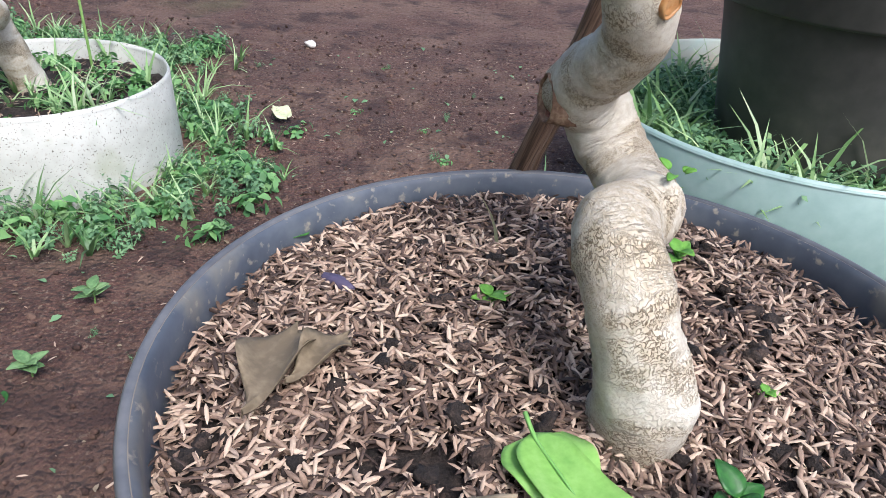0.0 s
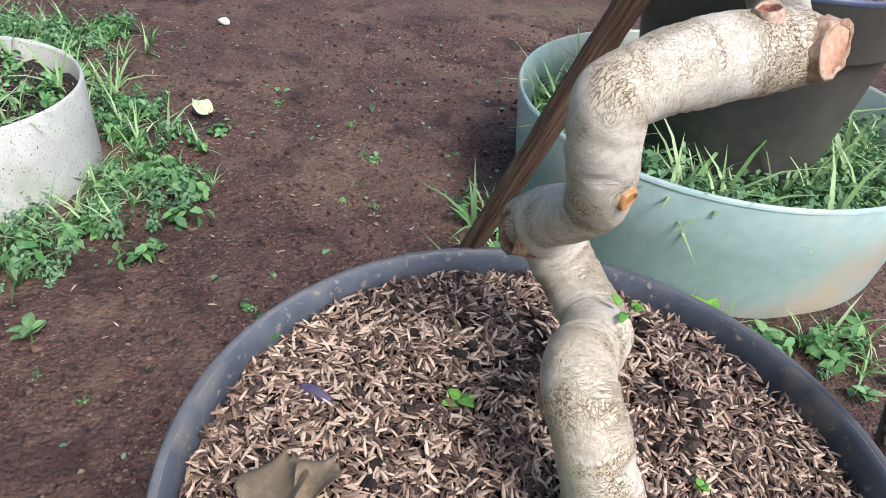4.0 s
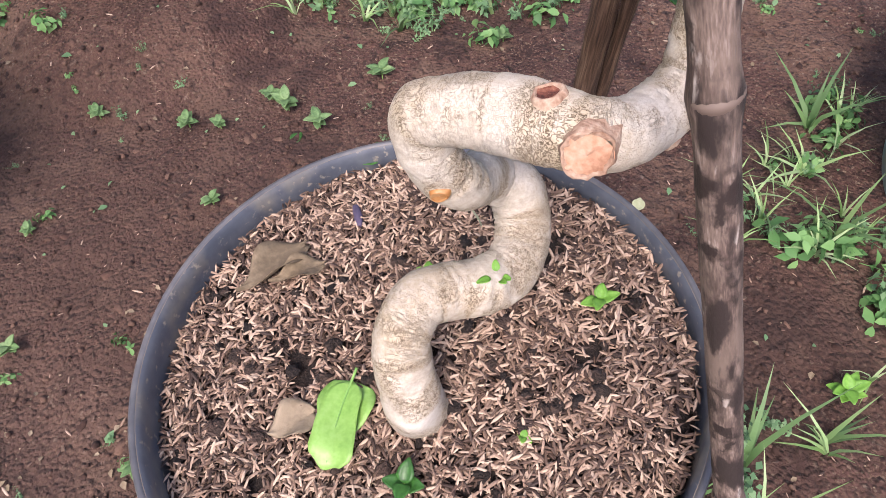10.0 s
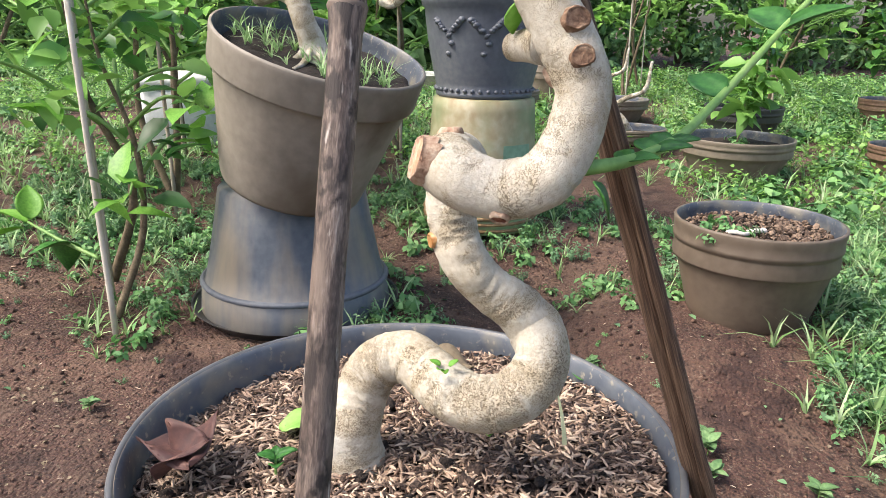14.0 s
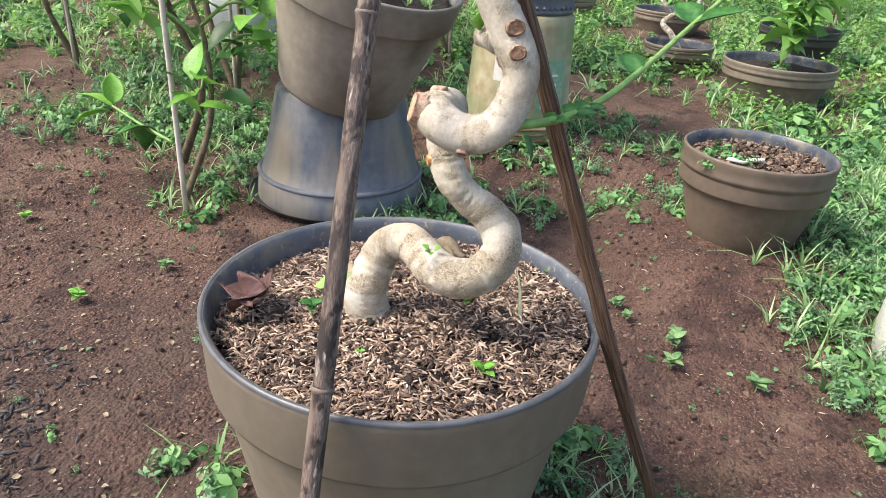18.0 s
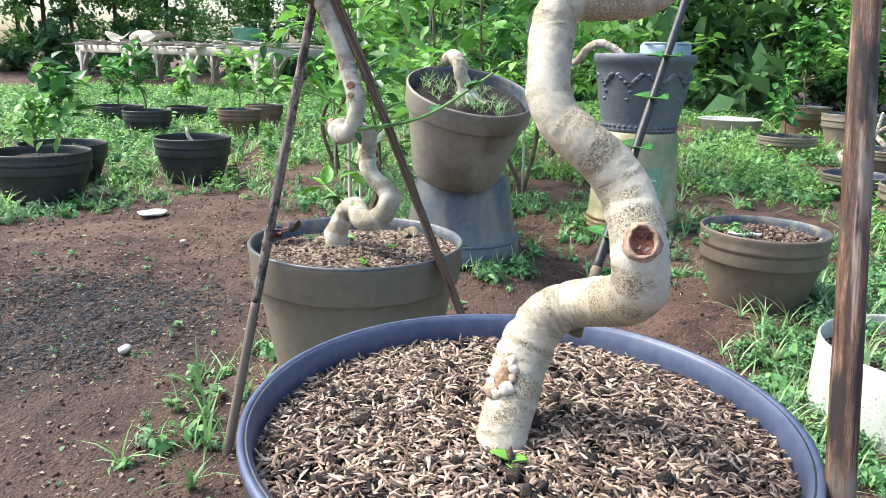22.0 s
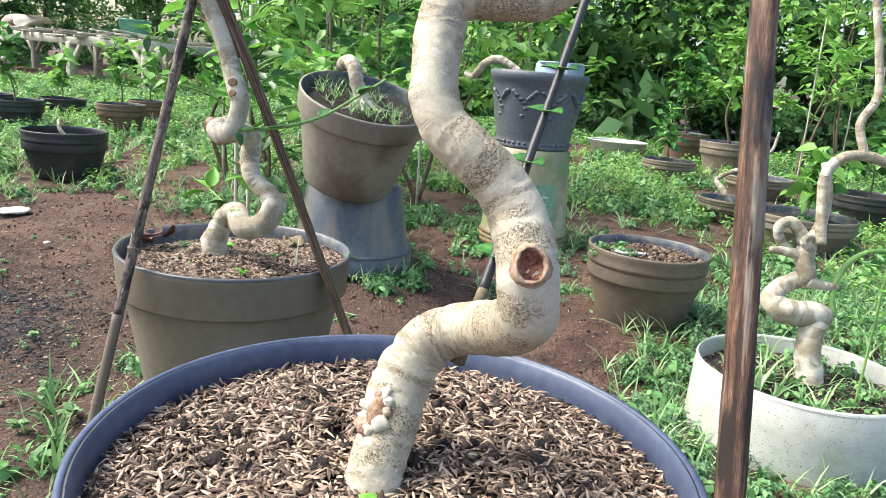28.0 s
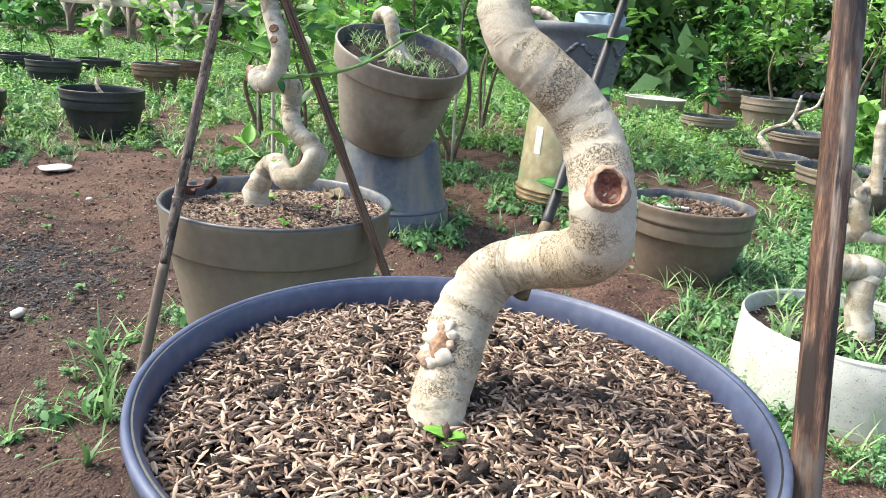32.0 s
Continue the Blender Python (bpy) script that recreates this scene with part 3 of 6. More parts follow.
def tube(points, n=40, seg=12, rough=0.0, freq=40, bumps=(), caps=True, wrinkle=0.0, rings=0.0):
    """A round limb through points (x, y, z, radius); bumps: (x, y, z, width, height) swellings."""
    C = curve(points, n)
    P, R = C[:, :3], C[:, 3]
    T = np.gradient(P, axis=0)
    T /= np.linalg.norm(T, axis=1)[:, None]
    up = np.array([0.31, 0.17, 0.93]) if abs(T[0, 2]) < 0.8 else np.array([0.93, 0.2, 0.3])
    A = []
    a = np.cross(T[0], up)
    a /= np.linalg.norm(a)
    for t in T:
        a = a - t * (a @ t)
        a /= np.linalg.norm(a)
        A.append(a)
    A = np.array(A)
    B = np.cross(T, A)
    th = np.linspace(0, 2 * math.pi, seg, endpoint=False)
    D = A[:, None] * np.cos(th)[None, :, None] + B[:, None] * np.sin(th)[None, :, None]
    rr = np.repeat(R[:, None], seg, 1)
    steps = np.r_[0, np.cumsum(np.linalg.norm(np.diff(P, axis=0), axis=1))]
    if rough or wrinkle:
        for i in range(n):
            for j in range(seg):
                q = Vector(P[i] + D[i, j] * R[i])
                d = noise.fractal(q * freq, 0.9, 2.0, 3) * rough
                if wrinkle:
                    d += wrinkle * (abs(noise.noise(Vector((i * 0.9, 3 * math.cos(th[j]), 3 * math.sin(th[j]))))) - 0.2)
                if rings:
                    k = noise.noise(Vector((steps[i] * 210, math.cos(th[j]) * 0.9, math.sin(th[j]) * 0.9)))
                    d += rings * (0.35 - abs(k)) * (0.3 + max(0, 1.4 * noise.noise(Vector((steps[i] * 28, math.cos(th[j]), math.sin(th[j]))))))
                rr[i, j] *= 1 + d
    V = P[:, None] + D * rr[:, :, None]
    for x, y, z, w, h in bumps:
        c = np.array((x, y, z))
        k = np.exp(-((np.linalg.norm(V - c, axis=2) / w) ** 2))
        V += D * (k * h)[:, :, None]
    V = V.reshape(-1, 3)
    i, j = np.meshgrid(np.arange(n - 1), np.arange(seg), indexing="ij")
    k = (j + 1) % seg
    F = np.stack([i * seg + j, i * seg + k, (i + 1) * seg + k, (i + 1) * seg + j], 2).reshape(-1, 4)
    run = np.r_[0, np.cumsum(np.linalg.norm(np.diff(P, axis=0), axis=1))]
    rm = float(R.mean())
    GRAIN.clear()
    GRAIN.append(np.stack([np.repeat(run, seg), np.tile(np.cos(th) * rm, n), np.tile(np.sin(th) * rm, n)], 1))
    if caps:
        for ring, flip, end in ((0, True, P[0] - T[0] * R[0] * 0.25), (n - 1, False, P[-1] + T[-1] * R[-1] * 0.25)):
            c = len(V)
            V = np.vstack([V, end])
            q = np.arange(seg)
            f = np.stack([ring * seg + q, ring * seg + (q + 1) % seg, np.full(seg, c), np.full(seg, c)], 1)
            ring2 = V[ring * seg:(ring + 1) * seg] * 0.5 + end * 0.5
            b = len(V)
            V = np.vstack([V, ring2])
            f = np.stack([ring * seg + q, ring * seg + (q + 1) % seg, b + (q + 1) % seg, b + q], 1)
            F = np.vstack([F, f[:, ::-1] if flip else f])
            h = seg // 2
            g = np.array([[b + m, b + (m + 1) % seg, b + (seg - 2 - m) % seg, b + (seg - 1 - m) % seg] for m in range(h - 1)])
            F = np.vstack([F, g[:, ::-1] if flip else g])
    return V, F


def box(sx, sy, sz, at=(0, 0, 0), bevel=0.003):
    bm = bmesh.new()
    bmesh.ops.create_cube(bm, size=1)
    for v in bm.verts:
        v.co = (v.co.x * sx, v.co.y * sy, v.co.z * sz)
    bmesh.ops.bevel(bm, geom=bm.edges[:], offset=bevel, segments=1, affect="EDGES")
    bmesh.ops.triangulate(bm, faces=bm.faces[:])
    V = np.array([v.co[:] for v in bm.verts]) + np.array(at)
    bm.verts.index_update()
    F = np.array([[v.index for v in f.verts] for f in bm.faces])
    bm.free()
    return V, F


def leaf_shape(length, width, cup=0.15, droop=0.25, nl=7, nw=5, tip=0.25, fold=0.0, notch=0.0, wave=0.0):
    """A leaf that lies along +y with its stalk at the origin."""
    V = []
    for i in range(nl):
        u = i / (nl - 1)
        w = width / 2 * (math.sin(math.pi * min(1, u ** 0.75)) ** (0.75 + tip)) + 0.0006
        for j in range(nw):
            s = 2 * j / (nw - 1) - 1
            V.append((s * w, u * length - notch * length * abs(s) * (1 - u) * 0.4, cup * w * s * s + fold * w * abs(s) - droop * length * u * u + wave * width * math.sin(9 * u + 3 * s) * abs(s)))
    F = [(i * nw + j, i * nw + j + 1, (i + 1) * nw + j + 1, (i + 1) * nw + j) for i in range(nl - 1) for j in range(nw - 1)]
    return np.array(V), np.array(F)


def thick(geo, t=0.0004):
    """Gives a sheet an underside."""
    V, F = geo
    n = len(V)
    low = V.copy()
    low[:, 2] -= t
    e = {}
    for f in F:
        for a, b in zip(f, np.roll(f, -1)):
            e[(a, b)] = 1
    edge = [(a, b) for a, b in e if (b, a) not in e]
    side = np.array([(b, a, a + n, b + n) for a, b in edge])
    return np.vstack([V, low]), np.vstack([F, F[:, ::-1] + n, side])


def moved(geo, m):
    V, F = geo
    m = np.array(m)
    return V @ m[:3, :3].T + m[:3, 3], F


def ball(r, seg=10, rings=7, squash=1.0, rough=0.25, seed=0):
    V, F = lathe([(r * math.sin(math.pi * max(i, 0.02) / rings), -r * squash * math.cos(math.pi * i / rings)) for i in range(rings + 1)], seg)
    for i, v in enumerate(V):
        q = Vector(v) * (1.4 / r) + Vector((seed * 3.1, seed, 0))
        V[i] = v * (1 + rough * noise.noise(q))
    return V, F

# ---- ground ----
def smooth(a, b, v):
    u = min(1, max(0, (v - a) / (b - a)))
    return u * u * (3 - 2 * u)


def rise(x, y):
    """The plot climbs a little towards the far beds."""
    lift = 0.032 * smooth(0.245, 0.135, math.hypot(x - 0.115, y - 0.332))
    return lift + 0.05 * max(smooth(-0.35, -0.85, y), smooth(-0.8, -1.05, x), smooth(0.34, 0.16, math.hypot(x + 0.69, y - 0.62)), 0.4 * smooth(0.35, 0.2, math.hypot(x + 0.56, y + 0.1)))


def ground_height(x, y):
    d = math.hypot(x, y)
    h = 0.010 * noise.fractal(Vector((x * 2.2, y * 2.2, 0.3)), 0.8, 2.1, 4)
    if d < 4:
        h += 0.0035 * noise.fractal(Vector((x * 15, y * 15, 4)), 0.8, 2.0, 4)
    return h - 0.004 + rise(x, y)


def spaced(n, near, far):
    u = np.linspace(-1, 1, n)
    return np.sign(u) * (near * np.abs(u) + (far - near) * np.abs(u) ** 9)


gx, gy = spaced(440, 2.6, 400), spaced(440, 2.6, 400)
GV = np.array([(x - 0.2, y + 0.1, ground_height(x - 0.2, y + 0.1)) for x in gx for y in gy])
gi, gj = np.meshgrid(np.arange(439), np.arange(439), indexing="ij")
GF = np.stack([gi * 440 + gj, (gi + 1) * 440 + gj, (gi + 1) * 440 + gj + 1, gi * 440 + gj + 1], 2).reshape(-1, 4)
ground = part("ground", (GV, GF), "soil")
tagged(ground, "bare reddish-brown earth with damp and dusty patches and a painted pale sheen", "ground", kind="structure")

# ---- pots ----
def pot_profile(r, h, band=0.28, foot=0.72, ribs=1):
    """Outer wall from the foot up, over the rolled lip."""
    rb = r * foot
    zb = h * (1 - band)
    rz = lambda z: rb + (r * 0.932 - rb) * z / zb
    out = [(rb - 0.012, 0.0), (rb - 0.002, 0.0), (rb, 0.004)]
    out += [(rz(z), z) for z in np.linspace(0.01, zb - 0.004, 6)]
    out += [(r * 0.932, zb - 0.002), (r * 0.950, zb - 0.0028), (r * 0.972, zb - 0.0022), (r * 0.980, zb + 0.001)]
    if ribs == 2:
        zr = zb + (h - zb) * 0.45
        out += [(r * 0.968, zr - 0.005), (r * 0.970, zr - 0.001), (r * 0.990, zr), (r * 0.992, zr + 0.006), (r * 0.984, zr + 0.010)]
    out += [(r * 0.992, h - 0.012), (r * 0.999, h - 0.008), (r, h - 0.003), (r * 0.997, h - 0.0005), (r - 0.004, h), ]
    return out


def make_pot(name, label, at, r, h, outer, inner, band=0.28, foot=0.72, ribs=1, rot=(0, 0, 0), seg=96, wobble=0.004, category="plant pot", group=""):
    pot = tagged(empty(name, at, rot), label, category, group)
    prof = pot_profile(r, h, band, foot, ribs=ribs)
    part("body", lathe(prof, seg, wobble), outer, pot)
    zb = h * (1 - band)
    low = lambda z: r * foot + (r * 0.932 - r * foot) * z / zb - 0.0045
    inside = [(r - 0.004, h), (r - 0.0062, h - 0.002), (r * 0.985 - 0.0042, h - 0.012), (r * 0.974 - 0.0042, zb + 0.008)] + [(low(z), z) for z in np.linspace(zb - 0.006, 0.014, 5)] + [(0.01, 0.012)]
    part("inner_wall", lathe(inside, seg, wobble), inner, pot)
    return pot


def soil_disc(name, label, at, r, mound=0.006, mat="clod", rot=(0, 0, 0), seed=0, uneven=0.004):
    """Potting soil that fills a pot: a mounded, lumpy disc, with a skirt into the pot."""
    seg, rings = 56, 14
    V = [(0, 0, mound)]
    for i in range(1, rings + 1):
        u = i / rings
        for j in range(seg):
            a = 2 * math.pi * j / seg
            x, y = r * u * math.cos(a), r * u * math.sin(a)
            V.append((x, y, mound * (1 - u * u) + uneven * noise.fractal(Vector((x * 30 + seed, y * 30, seed)), 0.9, 2, 3)))
    for j in range(seg):
        a = 2 * math.pi * j / seg
        V.append((r * 0.97 * math.cos(a), r * 0.97 * math.sin(a), -0.03))
    F = []
    for i in range(rings):
        for j in range(seg):
            a, b = 1 + i * seg + j, 1 + i * seg + (j + 1) % seg
            F.append((a, a + seg, b + seg, b))
    for j in range(0, seg, 2):
        F.append((0, 1 + j, 1 + (j + 1) % seg, 1 + (j + 2) % seg))
    ob = part(name, (np.array(V), np.array(F)), mat)
    ob.matrix_world = pose(*at, *rot)
    return tagged(ob, label, "soil", kind="stuff")


def husk_template(l=0.0088, w=0.0020):
    """One husk: a slim keeled boat, pointed at both ends and slightly curved."""
    V, F = [], []
    for u, k in ((0, 0.10), (0.24, 0.86), (0.68, 0.92), (1, 0.08)):
        for s, z in ((-1, -0.2), (-0.48, 0.66), (0.48, 0.66), (1, -0.2)):
            V.append((s * w * k / 2, (u - 0.5) * l, z * w * k * 0.42 - 0.05 * l * (2 * u - 1) ** 2))
    for i in range(3):
        for j in range(3):
            F.append((i * 4 + j, i * 4 + j + 1, i * 4 + j + 5, i * 4 + j + 4))
    return np.array(V), np.array(F)


def husks(name, label, at, r, count, mound, seed, holes=(), rot=(0, 0, 0)):
    g = np.random.default_rng(seed)
    rad = r * np.sqrt(g.random(count))
    a = g.random(count) * 2 * math.pi
    x, y = rad * np.cos(a), rad * np.sin(a)
    z = mound * (1 - (rad / r) ** 2) + 0.0008 + g.random(count) * 0.0065
    keep = np.ones(count, bool)
    for hx, hy, hr in holes:
        keep &= np.hypot(x - hx, y - hy) > hr
    for i in range(count):
        if noise.noise(Vector((x[i] * 34, y[i] * 34, seed))) > 0.22 + 0.5 * g.random():
            keep[i] = False
    n = keep.sum()
    m = frames(np.stack([x, y, z], 1)[keep], g.random(n) * 2 * math.pi, g.normal(0, 0.34, n), g.normal(0, 0.5, n), g.uniform(0.65, 1.1, n))
    ob = part(name, scatter(husk_template(), m), "husk")
    ob.matrix_world = pose(*at, *rot)
    return tagged(ob, label, "rice husks", kind="stuff")


def clods(name, label, at, r, count, mound, seed, size=(0.003, 0.008), mat="clod", lift=0.003, rot=(0, 0, 0), flat=0.75):
    g = np.random.default_rng(seed)
    rad, a = r * np.sqrt(g.random(count)), g.random(count) * 2 * math.pi
    z = mound * (1 - (rad / r) ** 2) + lift
    m = frames(np.stack([rad * np.cos(a), rad * np.sin(a), z], 1), g.random(count) * 6.28, g.random(count) * 3, None, g.uniform(*size, count))
    ob = part(name, scatter(ball(1.0, 9, 6, flat, 0.8, seed), m), mat)
    ob.matrix_world = pose(*at, *rot)
    return tagged(ob, label, "soil", kind="stuff")


# main pot, with a winding bonsai
AX, AY, AR, AH = 0.118, 0.331, 0.1585, 0.2475
pot_a = make_pot("plant_pot", "large round grey-brown plastic pot with a blue-grey rim", (AX, AY, 0), AR, AH, "pot", "pot_inner", band=0.215, foot=0.70)
soil_disc("potting_soil", "dark crumbly potting soil in the large pot", (AX, AY, 0.2235), 0.1502, 0.008, seed=3, rot=(2.6, 0, 0))
husks("rice_husk_mulch", "loose layer of pale rice husks over dark soil", (AX, AY, 0.2245), 0.1500, 21000, 0.008, 5, rot=(2.6, 0, 0))
clods("soil_lumps", "dark soil crumbs among rice husks", (AX, AY, 0.2250), 0.145, 170, 0.009, 6, size=(0.0016, 0.0058), lift=0.004, rot=(2.6, 0, 0))
# second pot, standing in the green planter
BX, BY, BR, BZ, BH = 0.481, 0.937, 0.148, 0.329, 0.24
pot_b = make_pot("plant_pot", "round dark plastic pot with a worn blue rim", (BX, BY, BZ - BH), BR, BH, "pot_charcoal", "lip_blue", band=0.26, foot=0.74)
part("lip", lathe([(BR + 0.0004, BH - 0.005), (BR + 0.0010, BH - 0.0025), (BR + 0.0004, BH + 0.0004), (BR - 0.0016, BH + 0.0009), (BR - 0.0030, BH + 0.0002), (BR - 0.0034, BH - 0.0018), (BR - 0.0044, BH - 0.0022), (BR - 0.0052, BH - 0.0030)], 128, 0.004), "lip_blue", pot_b, "faded blue rolled lip")
soil_disc("potting_soil", "dark potting soil under rice husks", (BX, BY, BZ - 0.022), 0.1395, 0.006, seed=8)
husks("rice_husk_mulch", "thick layer of pale brown rice husks", (BX, BY, BZ - 0.021), 0.140, 19500, 0.006, 15)
clods("soil_lumps", "dark soil crumbs among rice husks", (BX, BY, BZ - 0.021), 0.131, 150, 0.007, 16, size=(0.0016, 0.0052), lift=0.004)
part("lip", lathe([(AR + 0.0002, AH - 0.003), (AR + 0.0004, AH - 0.001), (AR - 0.0006, AH + 0.0007), (AR - 0.0022, AH + 0.0009), (AR - 0.0036, AH + 0.0002), (AR - 0.0046, AH - 0.002), (AR - 0.0058, AH - 0.004)], 128, 0.004), "lip_grey", pot_a, "smooth blue-grey rolled lip")

# ---- the winding bonsai in the main pot ----
def scar(parent, at, normal, r, lip="scar", core="cut", name="pruning_scar", depth=0.2, label="", rim=1.24):
    """A healed cut: a swollen lip round a sunken or flat wood face."""
    q = Vector(normal).to_track_quat("Z", "Y").to_matrix().to_4x4()
    m = Matrix.Translation(Vector(at) + Vector(normal).normalized() * r * (0.08 + 0.55 * depth)) @ q
    prof = [(r * (rim + 0.14), -0.7 * r - 0.6 * depth * r), (r * rim, -0.16 * r - 0.4 * depth * r), (r * (1 + 0.4 * (rim - 1)), 0.0), (r * 1.0, 0.05 * r), (r * 0.90, 0.0), (r * 0.82, -depth * r * 0.4)]
    V, F = lathe(prof, 26, 0.07, at[0] * 99)
    for i, v in enumerate(V):
        V[i] = v * (1 + 0.22 * noise.noise(Vector(v) * 330 + Vector(at) * 50))
    ob = part(name, moved((V, F), m), lip, parent, label)
    core_p = [(r * 0.92, -depth * r * 0.3 - 0.01 * r), (r * 0.6, -depth * r * 0.55), (r * 0.3, -depth * r * 0.5), (r * 0.02, -depth * r * 0.52)]
    V, F = lathe(core_p, 26, 0.05, 1)
    for i, v in enumerate(V):
        V[i] = v + Vector((0, 0, 0.12 * r * noise.noise(Vector(v) * 500)))
    part("wood_face", moved((V, F), m), core, ob)
    return ob


def on_bark(line, at, sink=0.0):
    """The place on a limb's skin nearest to a point, and the way out of it."""
    d = np.linalg.norm(line[:, :3] - np.array(at), axis=1)
    i = int(np.clip(d.argmin(), 1, len(line) - 2))
    along = line[i + 1, :3] - line[i - 1, :3]
    along /= np.linalg.norm(along)
    out = np.array(at) - line[i, :3]
    out -= along * (out @ along)
    out /= np.linalg.norm(out)
    return tuple(line[i, :3] + out * (line[i, 3] - sink)), tuple(out)


def wound(parent, at, normal, r, label, seed=0):
    """A ragged wound: torn wood ringed by uneven swellings of bark."""
    g = np.random.default_rng(seed)
    q = Matrix.Translation(at) @ Vector(normal).to_track_quat("Z", "Y").to_matrix().to_4x4()
    ob = part("wound", moved(ball(r, 14, 9, 0.35, 0.6, seed), q @ Matrix.Diagonal((0.8, 1.35, 1, 1))), "scar", parent, label)
    for k in range(9):
        a = k * 0.7 + g.uniform(-0.2, 0.2)
        d = r * g.uniform(0.95, 1.2)
        m = q @ Matrix.Translation((0.8 * d * math.cos(a), 1.35 * d * math.sin(a), -0.1 * r)) @ Matrix.Rotation(g.uniform(0, 3), 4, "Z")
        GRAIN.clear()
        part("bark_swelling", moved(ball(r * g.uniform(0.42, 0.75), 10, 7, 0.7, 0.5, seed + k), m), "pink_lip" if k % 3 == 0 else "bark", ob)
    return ob


TRUNK_A = [
    (0.1361, 0.3121, 0.1974, 0.0159), (0.1371, 0.3091, 0.2284, 0.0154), (0.1373, 0.3063, 0.2428, 0.0160), (0.1344, 0.3070, 0.2596, 0.0156), (0.1294, 0.3108, 0.2764, 0.0147),
    (0.1246, 0.3185, 0.2913, 0.0144), (0.1229, 0.3346, 0.2984, 0.0143), (0.1287, 0.3497, 0.2941, 0.0146), (0.1375, 0.3637, 0.2899, 0.0150), (0.1418, 0.3807, 0.2878, 0.0148),
    (0.1378, 0.3964, 0.2913, 0.0142), (0.1295, 0.4076, 0.3016, 0.0144), (0.1226, 0.4092, 0.3148, 0.0143), (0.1156, 0.4029, 0.3223, 0.0140), (0.1167, 0.3924, 0.3335, 0.0131),
    (0.1212, 0.3799, 0.3437, 0.0120), (0.1247, 0.3693, 0.3557, 0.0120), (0.1219, 0.3606, 0.3703, 0.0124), (0.1180, 0.3575, 0.3876, 0.0128), (0.1181, 0.3579, 0.4016, 0.0132),
    (0.1315, 0.3630, 0.4084, 0.0135), (0.1486, 0.3677, 0.4125, 0.0144), (0.1658, 0.3706, 0.4159, 0.0141), (0.1817, 0.3737, 0.4178, 0.0130), (0.1891, 0.3845, 0.4137, 0.0123),
    (0.1925, 0.4005, 0.4127, 0.0118), (0.1952, 0.4153, 0.4188, 0.0112), (0.1927, 0.4239, 0.4339, 0.0106), (0.1901, 0.4267, 0.4511, 0.0105), (0.1884, 0.4191, 0.4696, 0.0111),
    (0.1881, 0.4079, 0.4891, 0.0105), (0.1885, 0.3991, 0.5118, 0.0110), (0.1914, 0.3873, 0.5402, 0.0120), (0.1951, 0.3765, 0.5656, 0.0134), (0.2009, 0.3682, 0.5851, 0.0143)]
bonsai_a = tagged(empty("bonsai_tree", (0, 0, 0)), "pale winding bonsai trunk with pruning scars, rooted in the large pot", "bonsai tree")
part("trunk", tube(TRUNK_A, 620, 52, rough=0.05, freq=55, wrinkle=0.02, rings=0.15, bumps=[(0.148, 0.294, 0.257, 0.010, 0.0035), (0.146, 0.361, 0.304, 0.008, 0.0035), (0.110, 0.328, 0.289, 0.008, 0.002), (0.2, 0.428, 0.466, 0.010, 0.0025), (0.104, 0.410, 0.321, 0.010, 0.004), (0.126, 0.318, 0.236, 0.012, 0.004)]), "bark", bonsai_a)
skin_a = curve(TRUNK_A, 500)
for at_s, turn_s, r_s, lip_s, core_s, depth_s, rim_s, lab_s in (
        ((0.1885, 0.3640, 0.4215), (0.2, -0.5, 0.1), 0.0090, "pink_lip", "cut", 0.06, 1.07, "round pruning cut with pale orange wood"), ((0.1665, 0.3700, 0.4325), (0, 0, 0), 0.0044, "pink_lip", "red_wood", 0.4, 1.24, "small healed pruning scar"),
        ((0.2000, 0.4000, 0.4030), (0, 0, 0), 0.0034, "pink_lip", "red_wood", 0.4, 1.24, ""), ((0.1310, 0.3480, 0.3690), (0, 0, 0), 0.0034, "resin", "resin", 0.2, 1.24, "amber resin on the bark"),
        ((0.1100, 0.3280, 0.2890), (0, 0, 0), 0.0042, "scar", "red_wood", 0.5, 1.24, "small reddish wound at the bend"),
        ((0.2040, 0.4270, 0.4790), (0, 0, 0), 0.0042, "scar", "scar", 0.12, 1.12, ""), ((0.2040, 0.4280, 0.4655), (0, 0, 0), 0.0038, "scar", "scar", 0.12, 1.12, ""),
        ((0.1460, 0.2935, 0.2600), (0, 0, 0), 0.0026, "pink_lip", "red_wood", 0.3, 1.24, ""), ((0.1850, 0.3570, 0.5690), (0, 0, 0), 0.0026, "bark", "wire", 0.4, 1.24, "small dark knothole"),
        ((0.1850, 0.4115, 0.4540), (0, 0, 0), 0.0034, "pink_lip", "scar", 0.3, 1.24, "")):
    skin_p, skin_n = on_bark(skin_a, at_s, -0.0022 if at_s[2] > 0.46 and at_s[0] > 0.2 else -0.0004)
    scar(bonsai_a, skin_p, tuple(np.array(skin_n) + turn_s), r_s, lip=lip_s, core=core_s, depth=depth_s, rim=rim_s, label=lab_s)
part("branch_stub", tube([(0.121, 0.4045, 0.3230, 0.0128), (0.1145, 0.4030, 0.3215, 0.0115), (0.1046, 0.3995, 0.3200, 0.0100)], 14, 24, rough=0.06), "bark", bonsai_a, "thick cut-off stub at the bend")
scar(bonsai_a, (0.1050, 0.3994, 0.3200), (-0.93, -0.27, 0.03), 0.0086, core="red_wood", depth=0.8, rim=1.12, label="dark sunken pruning wound")
part("branch_stub", tube([(0.188, 0.412, 0.468, 0.0085), (0.181, 0.404, 0.467, 0.0064), (0.175, 0.397, 0.466, 0.0056)], 16, 18, rough=0.1), "bark", bonsai_a)
